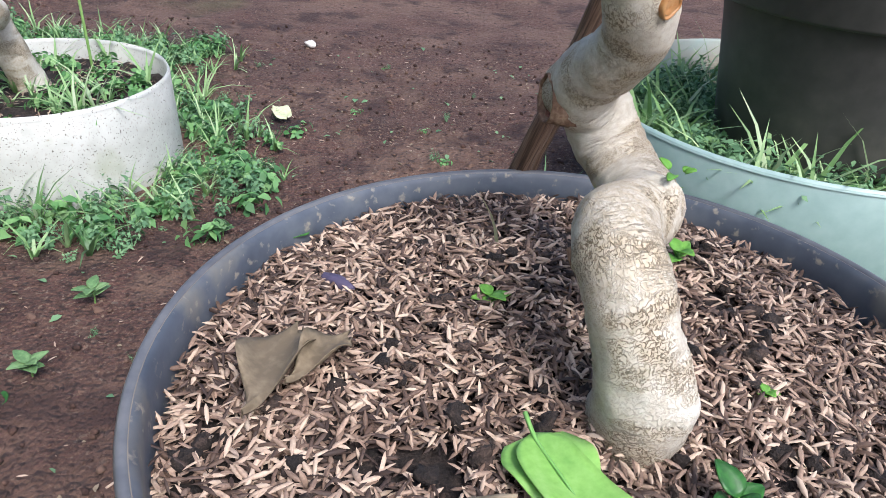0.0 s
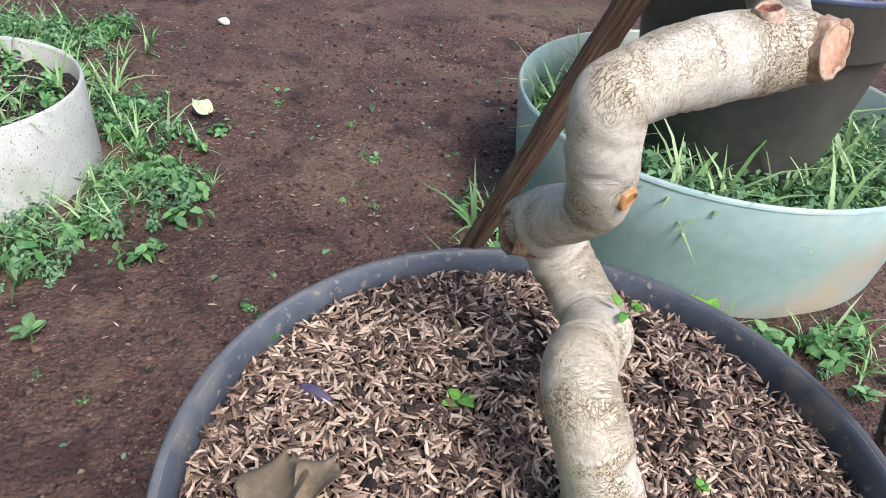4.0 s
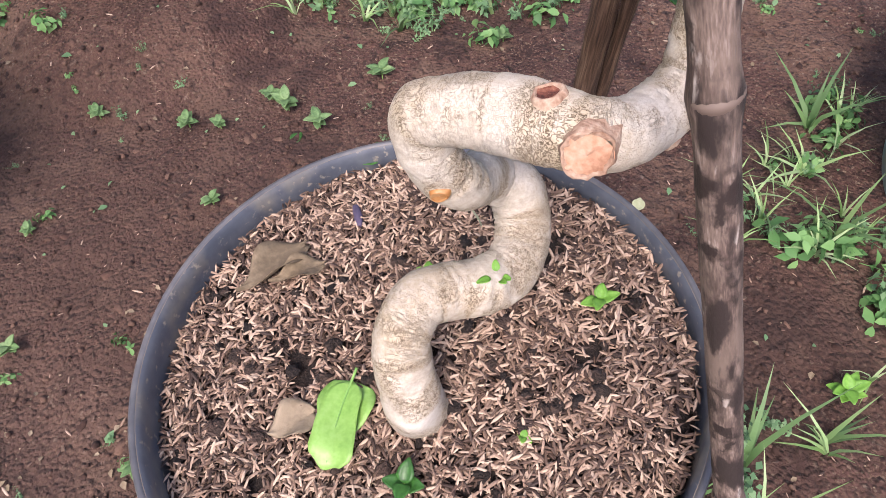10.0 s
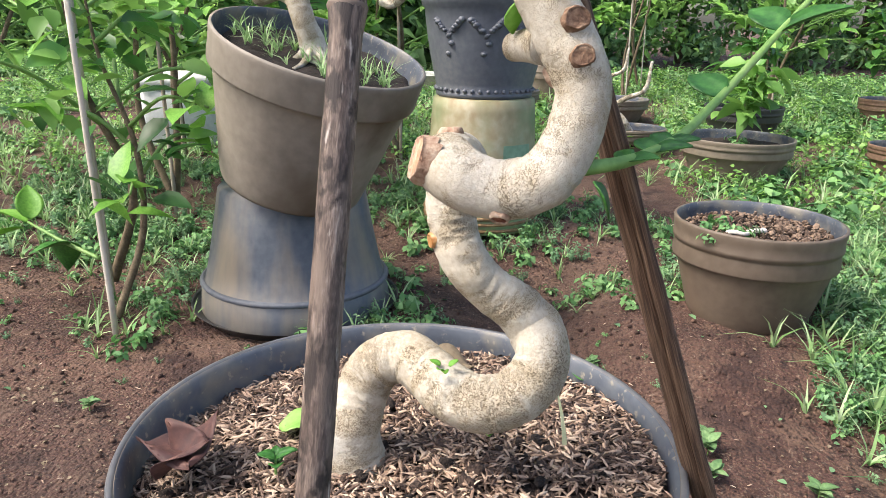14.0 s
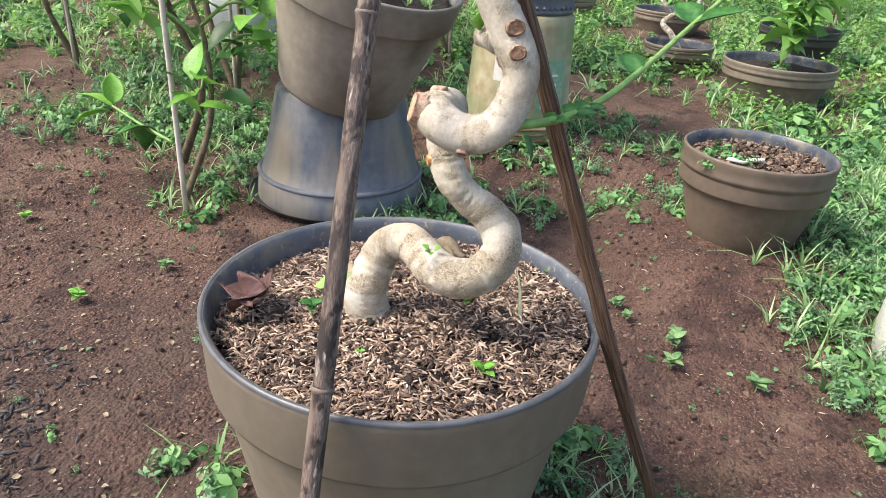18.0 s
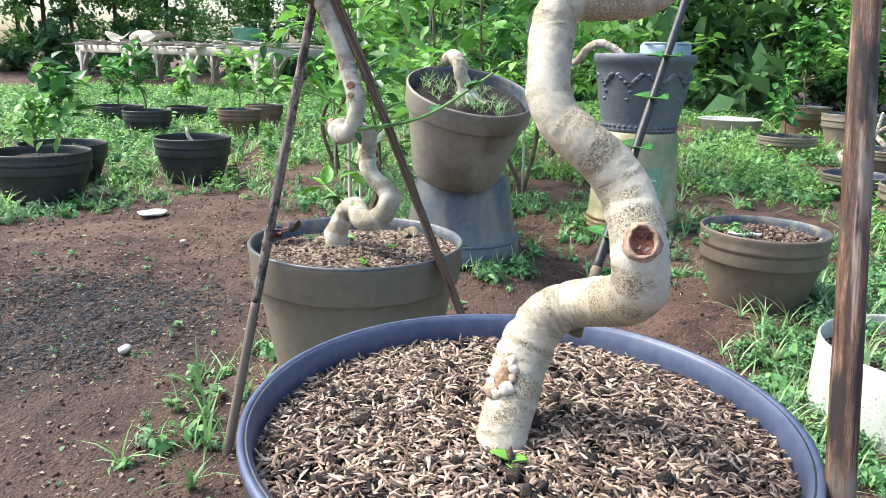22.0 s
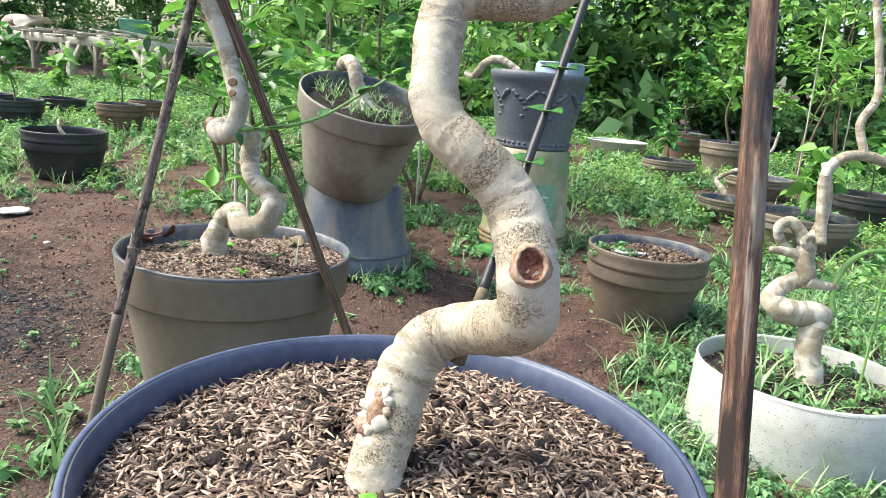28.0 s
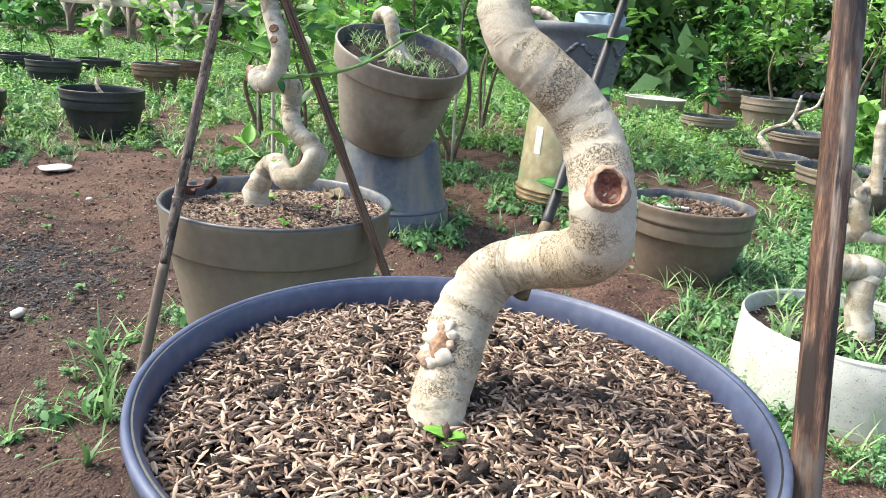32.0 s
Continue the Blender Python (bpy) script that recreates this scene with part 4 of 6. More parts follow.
part("branch_stub", tube([(0.196, 0.372, 0.568, 0.012), (0.189, 0.362, 0.558, 0.0092), (0.186, 0.355, 0.551, 0.0078)], 14, 18, rough=0.1), "bark", bonsai_a)
part("wood_face", moved(lathe([(0.0074, 0), (0.004, 0.0008), (0.0001, 0.001)], 16), Matrix.Translation((0.1855, 0.3535, 0.5495)) @ Vector((-0.4, -0.75, -0.7)).to_track_quat("Z", "Y").to_matrix().to_4x4()), "cut", bonsai_a)
LIMB_A = [(0.193, 0.380, 0.555, 0.0118), (0.203, 0.365, 0.582, 0.0128), (0.222, 0.362, 0.592, 0.0125), (0.250, 0.375, 0.606, 0.0125), (0.285, 0.390, 0.630, 0.0128), (0.325, 0.400, 0.665, 0.013), (0.39, 0.41, 0.74, 0.013), (0.47, 0.42, 0.83, 0.012), (0.55, 0.43, 0.93, 0.011)]
part("branch", tube(LIMB_A, 160, 32, rough=0.06, freq=70, wrinkle=0.05), "bark_olive", bonsai_a, "thick olive-brown branch")


def leaf_on(parent, at, way, length, width, mat="leaf", roll=0.0, name="leaf", droop=0.2, cup=0.25, notch=0.0, veins=False, stalk=None, up=(0, 0, 1)):
    """One thick leaf with its stalk at a point, growing along a way."""
    y = Vector(way).normalized()
    z = (Vector(up) - y * Vector(up).dot(y)).normalized()
    x = y.cross(z)
    m = Matrix((x, y, z)).transposed().to_4x4() @ Matrix.Rotation(roll, 4, "Y")
    m.translation = at
    big = veins or length > 0.035
    geo = leaf_shape(length, width, cup, droop, 13 if big else 7, 9 if big else 5, 0.15, 0.1, notch, 0.015 if big else 0.0)
    ob = part(name, moved(thick(geo, 0.0005), m), mat, parent)
    if veins:
        V = geo[0].reshape(13, 9, 3)
        mid = [(*V[i, 4] + np.array((0, 0, 0.0003)), 0.0007 * (1 - i / 14)) for i in range(13)]
        part("vein", moved(tube(mid, 16, 6), m), "vein", ob)
        for i in range(1, 10, 2):
            for s in (1, -1):
                k = [V[i, 4], V[min(i + 1, 12), 4 + 2 * s], V[min(i + 2, 12), 4 + 3 * s]]
                part("vein", moved(tube([(*p + np.array((0, 0, 0.0003)), 0.00035) for p in k], 6, 4), m), "vein", ob)
    return ob


# broad leaves where the branch leaves the trunk
for at, way, l, w, roll, mat, vein in (
        ((0.155, 0.332, 0.670), (0.022, -0.020, -0.034), 0.042, 0.040, 0.0, "leaf", True), ((0.1536, 0.330, 0.674), (-0.010, -0.008, 0.052), 0.050, 0.036, 0.2, "leaf", True),
        ((0.158, 0.350, 0.652), (0.006, -0.010, -0.040), 0.041, 0.036, -0.2, "leaf", True),
        ((0.212, 0.383, 0.606), (0.018, 0.003, 0.012), 0.026, 0.022, 0.1, "leaf", True), ((0.222, 0.368, 0.608), (0.004, -0.010, -0.016), 0.018, 0.016, 0.0, "leaf", False),
        ((0.190, 0.386, 0.566), (-0.75, 0.05, 0.3), 0.032, 0.026, -0.2, "leaf_light", True),
        ((0.188, 0.388, 0.552), (-0.85, -0.1, 0.35), 0.030, 0.024, 0.2, "leaf_light", True), ((0.186, 0.392, 0.545), (-0.5, -0.4, 0.15), 0.022, 0.018, 0.0, "leaf", False)):
    leaf_on(bonsai_a, at, way, l, w, mat, roll, veins=vein, notch=0.4, up=(-0.25, -0.6, 0.75) if l > 0.04 else (0, 0, 1))
part("green_shoot", tube([(0.214, 0.364, 0.594, 0.0026), (0.192, 0.362, 0.625, 0.0024), (0.165, 0.345, 0.655, 0.0022), (0.155, 0.332, 0.671, 0.0022), (0.138, 0.318, 0.690, 0.0022), (0.119, 0.302, 0.714, 0.0022), (0.10, 0.29, 0.75, 0.0022)], 24, 10), "stem", bonsai_a)
# the long side twig with paired leaves
TWIG = [(0.193, 0.428, 0.423, 0.0030), (0.182, 0.442, 0.4245, 0.0026), (0.150, 0.462, 0.430, 0.0022), (0.113, 0.478, 0.442, 0.0020), (0.070, 0.507, 0.474, 0.0017), (0.036, 0.535, 0.505, 0.0014)]
part("side_twig", tube(TWIG, 60, 10, rough=0.05), "stem", bonsai_a)
tw = curve(TWIG, 40)
for k, sz, mt in ((4, 0.012, "leaf"), (7, 0.015, "leaf"), (9, 0.013, "leaf"), (19, 0.028, "leaf"), (29, 0.031, "leaf"), (36, 0.018, "leaf"), (38, 0.016, "leaf_light"), (39, 0.015, "leaf_light")):
    p, d = Vector(tw[k, :3]), (Vector(tw[min(k + 1, 39), :3]) - Vector(tw[k - 1, :3])).normalized()
    side = d.cross(Vector((0, 0, 1))).normalized()
    for s in (1, -1):
        if k == 19 and s == 1:
            continue
        leaf_on(bonsai_a, p, d * 0.5 + side * s + Vector((0, 0, 0.35)), sz * (1.0 if s > 0 else 0.9), sz * 0.58, mt, s * 0.3, droop=0.15)
for i in range(4):
    a = i * 1.9 + 0.4
    leaf_on(bonsai_a, (0.1475 + 0.003 * math.cos(a), 0.3635 + 0.003 * math.sin(a), 0.3085), (math.cos(a), math.sin(a), 0.3 + 0.5 * (i % 2)), 0.004 + 0.0015 * (i % 3), 0.0028, "leaf_light", 0, "bud_leaf")
leaf_on(bonsai_a, (0.183, 0.398, 0.471), (0.2, 0.3, 0.8), 0.020, 0.012, "leaf_light", 0.2)
leaf_on(bonsai_a, (0.199, 0.434, 0.420), (-0.1, 0.5, -0.7), 0.016, 0.009, "leaf", 0.2)

# ---- the S-shaped bonsai in the second pot ----
TRUNK_B = [(0.5073, 0.9423, 0.2982, 0.0148), (0.4965, 0.9389, 0.3230, 0.0136), (0.4845, 0.9349, 0.3396, 0.0139), (0.4744, 0.9305, 0.3533, 0.0140), (0.4667, 0.9315, 0.3660, 0.0140),
    (0.4583, 0.9360, 0.3777, 0.0137), (0.4531, 0.9470, 0.3848, 0.0131), (0.4550, 0.9616, 0.3907, 0.0128), (0.4607, 0.9754, 0.3962, 0.0126), (0.4682, 0.9879, 0.4029, 0.0131),
    (0.4748, 0.9973, 0.4119, 0.0130), (0.4785, 0.9981, 0.4256, 0.0128), (0.4762, 0.9933, 0.4408, 0.0123), (0.4734, 0.9842, 0.4551, 0.0121), (0.4767, 0.9751, 0.4669, 0.0116),
    (0.4838, 0.9658, 0.4769, 0.0110), (0.4878, 0.9555, 0.4853, 0.0104), (0.4870, 0.9485, 0.4972, 0.0102), (0.4830, 0.9444, 0.5113, 0.0102), (0.4766, 0.9406, 0.5251, 0.0107),
    (0.4740, 0.9404, 0.5343, 0.0097), (0.4672, 0.9466, 0.5399, 0.0099), (0.4567, 0.9594, 0.5398, 0.0091), (0.4475, 0.9699, 0.5416, 0.0091), (0.4377, 0.9785, 0.5505, 0.0094),
    (0.4312, 0.9842, 0.5565, 0.0084)]
bonsai_b = tagged(empty("bonsai_tree", (0, 0, 0)), "cream bonsai trunk in an S-shape with a round red scar", "bonsai tree")
part("trunk", tube(TRUNK_B, 420, 52, rough=0.05, freq=55, wrinkle=0.02, rings=0.15, bumps=[(0.5040, 0.9445, 0.3522, 0.008, 0.003), (0.4869, 0.9635, 0.3911, 0.006, 0.002), (0.4992, 0.9379, 0.4966, 0.005, 0.003), (0.4907, 1.0063, 0.4386, 0.012, 0.002)]), "bark_ringed", bonsai_b)
skin_b = curve(TRUNK_B, 400)
skin_p, skin_n = on_bark(skin_b, (0.4926, 1.0072, 0.4382), -0.0014)
scar(bonsai_b, skin_p, skin_n, 0.0066, lip="pink_lip", core="red_wood", depth=0.6, label="round sunken scar with reddish wood")
skin_p, skin_n = on_bark(skin_b, (0.5021, 0.9341, 0.3569), -0.0004)
wound(bonsai_b, skin_p, skin_n, 0.0062, "ragged open hollow in the bark", 4)
part("branch", tube([(0.4408, 0.9758, 0.5477, 0.0089), (0.4341, 0.9817, 0.5538, 0.0089), (0.4278, 0.9881, 0.5573, 0.0068), (0.4208, 0.9958, 0.5594, 0.0050), (0.4077, 1.0100, 0.5640, 0.0037), (0.3924, 1.0256, 0.5724, 0.0031)], 60, 26, rough=0.05, wrinkle=0.05), "bark_ringed", bonsai_b)
part("branch_stub", tube([(0.4608, 0.9550, 0.5385, 0.0063), (0.4597, 0.9535, 0.5461, 0.0057), (0.4579, 0.9528, 0.5543, 0.0055), (0.4547, 0.9519, 0.5671, 0.0052), (0.4524, 0.9510, 0.5774, 0.0050)], 50, 20, rough=0.1, wrinkle=0.1), "peel", bonsai_b, "reddish-brown branch with peeling bark")
scar(bonsai_b, (0.4375, 0.9946, 0.5601), (0.75, 0.5, 0.45), 0.0062, lip="bark_ringed", core="scar", depth=0.4, label="old brown pruning cut")

# ---- stakes ----
def bamboo(name, label, foot, top, r, nodes, mat="bamboo", bend=0.0, pale=0.0):
    """A cane with swollen nodes and thin grooves above them."""
    a, b = np.array(foot, float), np.array(top, float)
    L = np.linalg.norm(b - a)
    us = sorted({0.0, 1.0} | {min(1, max(0, n / L + d / L)) for n in nodes for d in (-0.006, -0.0025, 0, 0.0025, 0.007)} | set(np.linspace(0, 1, 26)))
    side = np.cross(b - a, (0, 0, 1.0))
    side /= np.linalg.norm(side)
    pts = []
    for u in us:
        k = max([math.exp(-((u * L - n) / 0.003) ** 2) for n in nodes] + [0])
        g = max([math.exp(-((u * L - n - 0.005) / 0.002) ** 2) for n in nodes] + [0])
        p = a + (b - a) * u + side * bend * math.sin(math.pi * u)
        pts.append((*p, r * (1 - 0.12 * u) * (1 + 0.16 * k - 0.05 * g)))
    ob = empty(name, foot)
    y = (Vector(b) - Vector(a)).normalized()
    local = [(*(np.array(q[:3]) - a), q[3]) for q in pts]
    cut = max([i for i, u in enumerate(us) if u * L <= pale], default=0)
    if cut:
        part("lower_cane", tube(local[:cut + 1], (cut + 1) * 2, 18, rough=0.03, freq=80), "bamboo_pale", ob, "paler grey-brown lower joints")
    part("cane", tube(local[cut:], len(local[cut:]) * 2, 18, rough=0.03, freq=80), mat, ob)
    q = Vector(b - a).to_track_quat("Z", "Y").to_matrix().to_4x4()
    for n in nodes:
        u = n / L
        p = (b - a) * u + side * bend * math.sin(math.pi * u)
        rn = r * (1 - 0.12 * u) * 1.13
        part("node_ring", moved(lathe([(rn * 0.96, -0.0018), (rn * 1.02, -0.0009), (rn * 1.04, 0.0), (rn * 1.01, 0.0008), (rn * 0.92, 0.0016)], 20, 0.03, n), Matrix.Translation(p) @ q), mat, ob, "raised node ring")
    return tagged(ob, label, "stake")


st = bamboo("bamboo_stake", "weathered dark bamboo stake with pale streaks, leaning over the pot", (0.3635, 0.3575, -0.02), (0.1500, 0.3449, 0.7525), 0.0064, (0.115, 0.305, 0.518, 0.70), pale=0.24)
part("strap", tube([(-0.163, -0.004, 0.606, 0.0010), (-0.178, 0.002, 0.610, 0.0014), (-0.196, -0.006, 0.607, 0.0016), (-0.214, -0.018, 0.600, 0.001)], 20, 8, rough=0.1), "wire", st, "loose black strap end")
part("tie", moved(lathe([(0.0062, -0.002), (0.0070, 0), (0.0062, 0.002)], 18), Matrix.Translation((-0.168, -0.0096, 0.602)) @ Matrix.Rotation(-0.27, 4, "Y")), "wire", st, "black plastic tie")
split = tagged(empty("wooden_stake", (0.031, 0.584, -0.02)), "thin split stick of dark brown wood, leaning against the bonsai", "stake")
V, F = tube([(0, 0, 0, 0.0050), (0.062, -0.079, 0.23, 0.0058), (0.137, -0.172, 0.52, 0.0058), (0.172, -0.214, 0.645, 0.0056), (0.25, -0.31, 0.92, 0.005)], 90, 9, rough=0.16, freq=55, wrinkle=0.1)
part("stick", (V, F), "stick", split)
part("split_strip", tube([(0.0085, 0.004, 0.004, 0.0026), (0.0705, -0.075, 0.235, 0.0032), (0.1450, -0.168, 0.52, 0.0032), (0.1790, -0.211, 0.64, 0.0028)], 80, 8, rough=0.2, freq=60, wrinkle=0.12), "stick", split, "paler strip split off along the stick")
bamboo("bamboo_stake", "tall brown bamboo stake with cracked skin beside the pot", (0.500, 1.130, 0.06), (0.285, 0.985, 0.86), 0.0068, (0.09, 0.71), mat="bamboo_brown")
thin = tagged(empty("thin_stake", (0, 0, 0)), "thin dark twining stick with small round leaves", "stake")
part("stick", tube([(0.46, 0.95, 0.36, 0.0032), (0.425, 0.942, 0.398, 0.0031), (0.382, 0.932, 0.451, 0.003), (0.342, 0.923, 0.50, 0.0028), (0.285, 0.91, 0.57, 0.0028)][1:], 40, 8, rough=0.12), "wire", thin)
part("lower_stem", tube([(0.62, 0.987, 0.16, 0.004), (0.53, 0.966, 0.27, 0.004), (0.45, 0.948, 0.367, 0.0036), (0.424, 0.942, 0.399, 0.0033)][2:], 12, 8, rough=0.15), "twig", thin)
for z in (0.415, 0.44, 0.462, 0.49, 0.515):
    u = (z - 0.399) / 0.767
    p = (0.424 - 0.626 * u, 0.942 - 0.141 * u, z)
    for s in (1, -1):
        leaf_on(thin, p, (0.3 * s + 0.2, 0.8 * s, 0.25), 0.016, 0.011, "leaf", 0.2 * s)

# ---- planters and other pots ----
def ring_wall(name, label, at, r, h, outer, lean=0.0, wall=0.004, wobble=0.01, seed=0):
    """A planter made of a plastic sheet bent into a ring."""
    ob = tagged(empty(name, at), label, "planter")
    prof = [(r + lean, -0.02), (r + lean * 0.4, h * 0.5), (r, h - 0.002), (r - wall * 0.5, h), (r - wall, h - 0.002), (r - wall + lean * 0.4, h * 0.5), (r - wall + lean, 0.0)]
    part("sheet_wall", lathe(prof, 110, wobble, seed), outer, ob)
    part("rim_edge", lathe([(r - wall - 0.0004, h - 0.004), (r - wall * 0.6, h + 0.0012), (r - wall * 0.4, h + 0.0012), (r + 0.0006, h - 0.004)], 110, wobble, seed), outer, ob)
    return ob


GX, GY, GR, GH = 0.482, 0.965, 0.260, 0.150
ring_wall("planter_ring", "low ring planter of pale green plastic sheet, stained at the foot", (GX, GY, 0), GR, GH, "green_sheet", -0.020, seed=1)
soil_disc("planter_soil", "dark soil in the green planter ring", (GX, GY, 0.085), 0.243, 0.012, seed=21, uneven=0.01)
WX, WY, WR, WH = -0.470, 0.975, 0.158, 0.108
ring_wall("planter_ring", "low ring planter of white plastic sheet speckled with dirt", (WX, WY, 0), WR, WH, "white_sheet", 0.004, seed=3)
soil_disc("planter_soil", "dark soil in the white planter ring", (WX, WY, 0.078), 0.153, 0.008, seed=23, uneven=0.01)
husks("rice_husk_mulch", "scattered rice husks on dark planter soil", (WX, WY, 0.079), 0.148, 700, 0.008, 25)

# the twisted bonsai in the white planter
bonsai_c = tagged(empty("bonsai_tree", (0, 0, 0)), "knotted pale bonsai with curling roots in the white planter", "bonsai tree")
part("trunk", tube([(-0.4800, 0.9867, 0.0687, 0.0241), (-0.4861, 0.9826, 0.0940, 0.0215), (-0.4916, 0.9731, 0.1289, 0.0199), (-0.5020, 0.9707, 0.1622, 0.0194), (-0.5090, 0.9724, 0.1777, 0.0199)], 50, 26, rough=0.07, freq=60, wrinkle=0.04), "bark", bonsai_c)
part("twisted_limb", tube([(-0.5296, 0.9791, 0.1847, 0.0169), (-0.5108, 0.9698, 0.1878, 0.0199), (-0.4931, 0.9469, 0.1880, 0.0210), (-0.4764, 0.9227, 0.1933, 0.0199), (-0.4766, 0.9083, 0.2033, 0.0168),
    (-0.4933, 0.9118, 0.2204, 0.0149), (-0.5131, 0.9304, 0.2354, 0.0138), (-0.5166, 0.9438, 0.2445, 0.0157), (-0.5147, 0.9385, 0.2643, 0.0142), (-0.5188, 0.9354, 0.2819, 0.0157),
    (-0.5261, 0.9375, 0.2976, 0.0125), (-0.5377, 0.9437, 0.3162, 0.0099), (-0.5488, 0.9456, 0.3422, 0.0084), (-0.5587, 0.9439, 0.3728, 0.0073), (-0.5663, 0.9300, 0.4229, 0.0068)], 170, 24, rough=0.07, freq=60, wrinkle=0.04), "bark", bonsai_c)
part("looped_branch", tube([(-0.5211, 0.9383, 0.2822, 0.0125), (-0.5134, 0.9239, 0.3124, 0.0104), (-0.5029, 0.9059, 0.3288, 0.0088), (-0.4960, 0.8947, 0.3194, 0.0084), (-0.4991, 0.8980, 0.3000, 0.0079), (-0.5087, 0.9115, 0.2837, 0.0068)], 46, 16, rough=0.06), "bark", bonsai_c)
part("root_ring", tube([(-0.5128, 0.9408, 0.2892, 0.0073), (-0.5058, 0.9324, 0.3018, 0.0057), (-0.5121, 0.9366, 0.3098, 0.0052), (-0.5188, 0.9454, 0.3027, 0.0052), (-0.5160, 0.9449, 0.2897, 0.0052)], 36, 16, rough=0.06), "bark", bonsai_c)
part("branch", tube([(-0.5125, 0.9476, 0.2396, 0.0116), (-0.5254, 0.9669, 0.2338, 0.0079), (-0.5413, 0.9878, 0.2333, 0.0057)], 20, 16, rough=0.06), "bark", bonsai_c)
part("branch", tube([(-0.5136, 0.9315, 0.2764, 0.0094), (-0.4969, 0.9073, 0.2816, 0.0073), (-0.4841, 0.8905, 0.2820, 0.0052)], 20, 16, rough=0.06), "bark", bonsai_c)
part("arched_branch", tube([(-0.5195, 0.9541, 0.2996, 0.0085), (-0.5298, 0.9427, 0.3620, 0.0081), (-0.5408, 0.9380, 0.4100, 0.0081), (-0.5584, 0.9523, 0.4336, 0.0085), (-0.5806, 0.9797, 0.4403, 0.0085), (-0.6057, 1.0179, 0.4303, 0.0081), (-0.6371, 1.0616, 0.4281, 0.0071)], 60, 16, rough=0.06), "bark", bonsai_c)
part("upright_branch", tube([(-0.5806, 0.9797, 0.4403, 0.0071), (-0.5847, 0.9640, 0.4924, 0.0067), (-0.6029, 0.9757, 0.5246, 0.0067), (-0.6159, 0.9649, 0.5941, 0.0062), (-0.6258, 0.9432, 0.6800, 0.0062), (-0.6344, 0.9268, 0.7488, 0.0053)], 40, 16, rough=0.06), "bark", bonsai_c)
part("young_shoot", tube([(-0.5289, 0.9939, 0.1867, 0.0048), (-0.5316, 0.9850, 0.2125, 0.0048), (-0.5435, 0.9847, 0.2459, 0.0048), (-0.5633, 0.9962, 0.2753, 0.0048), (-0.5819, 1.0134, 0.2900, 0.0042), (-0.6021, 1.0372, 0.2950, 0.0037)], 36, 10), "stem", bonsai_c)
for i in range(26):
    h = 0.20 + 0.006 * i
    a = i * 2.3
    leaf_on(bonsai_c, (-0.44 + 0.01 * math.cos(a), 1.055 + 0.012 * math.sin(a), h), (math.cos(a), math.sin(a), 0.35), 0.021, 0.008, "leaf_light" if i % 3 else "leaf", 0.2)
part("cane", tube([(-0.44, 1.056, 0.08, 0.002), (-0.44, 1.056, 0.37, 0.0016)], 10, 8), "stem", bonsai_c)

# pots on the bare ground, rim and foot in metres
def filled(name, label, c, r, h, outer, inner, z=0.05, ribs=2, soil=0.03, seed=0, foot=0.72, band=0.38, husk=0, group="", rot=(0, 0, 0), wob=0.004, seg=64):
    pot = make_pot(name, label, (c[0], c[1], z - 0.004), r, h, outer, inner, band=band, foot=foot, ribs=ribs, group=group, rot=rot, wobble=wob, seg=seg)
    up = Matrix.Translation((c[0], c[1], z)) @ pose(0, 0, h - soil, *rot)
    q = pose(0, 0, 0, *rot) @ Vector((0, 0, h - soil))
    soil_disc("potting_soil", "dark dry potting soil", (c[0] + q.x, c[1] + q.y, z + q.z), r * 0.9, 0.005, seed=seed, rot=rot)
    if husk:
        husks("rice_husk_mulch", "sparse rice husks on dark soil", (c[0], c[1], z + h - soil + 0.001), r * 0.88, husk, 0.005, seed)
    return pot


filled("plant_pot", "brown-grey ribbed plastic pot with a blue-grey inside, beside the path", (-0.691, 0.619), 0.1235, 0.155, "pot_dark", "pot_inner", 0.047, seed=31, soil=0.026, foot=0.71)
clods("wood_chips", "brown wood chips on the soil of a pot", (-0.691, 0.619, 0.178), 0.105, 800, 0.004, 33, size=(0.0018, 0.0052), mat="chips", flat=0.3)
for k, (dx, dy, a) in enumerate(((0.055, -0.048, 0.4), (0.045, -0.02, 1.2))):
    V, F = tube([(0, 0, 0, 0.0035), (0.014, 0.004, 0.004, 0.0035), (0.022, 0.014, 0.003, 0.003), (0.016, 0.024, 0.002, 0.003)], 20, 8, rough=0.1)
    ch = part("wire_scrap", (V, F), "pale_stone")
    ch.matrix_world = pose(-0.691 + dx, 0.619 + dy, 0.187, 0, 0, math.degrees(a))
    tagged(ch, "curled white scrap lying on pot soil", "scrap")

# upturned pot with a tilted pot on it
IX, IY = -0.561, -0.101
saucer = tagged(empty("plant_saucer", (IX, IY, 0.012)), "flat dark plastic saucer under an upturned pot", "saucer")
part("dish", lathe([(0.02, 0.0), (0.150, 0.0), (0.168, 0.018), (0.172, 0.020), (0.165, 0.016), (0.146, 0.006), (0.02, 0.006)], 72, 0.004), "pot_black", saucer)
up = tagged(empty("plant_pot", (IX, IY, 0.018)), "upturned faded blue-black plastic pot with dust streaks", "plant pot")
part("body", lathe([(0.140, 0.0), (0.154, 0.0), (0.156, 0.006), (0.152, 0.052), (0.148, 0.055), (0.145, 0.058), (0.138, 0.09), (0.128, 0.14), (0.117, 0.202), (0.111, 0.208), (0.02, 0.208)], 84, 0.004), "pot_blue", up)
part("rim_edge", lathe([(0.1525, 0.048), (0.1555, 0.052), (0.1525, 0.0565), (0.148, 0.0565)], 84, 0.004), "pot_slate", up, "pale scuffed rim edge")
tilt = (-18.5, 6.5, 0)
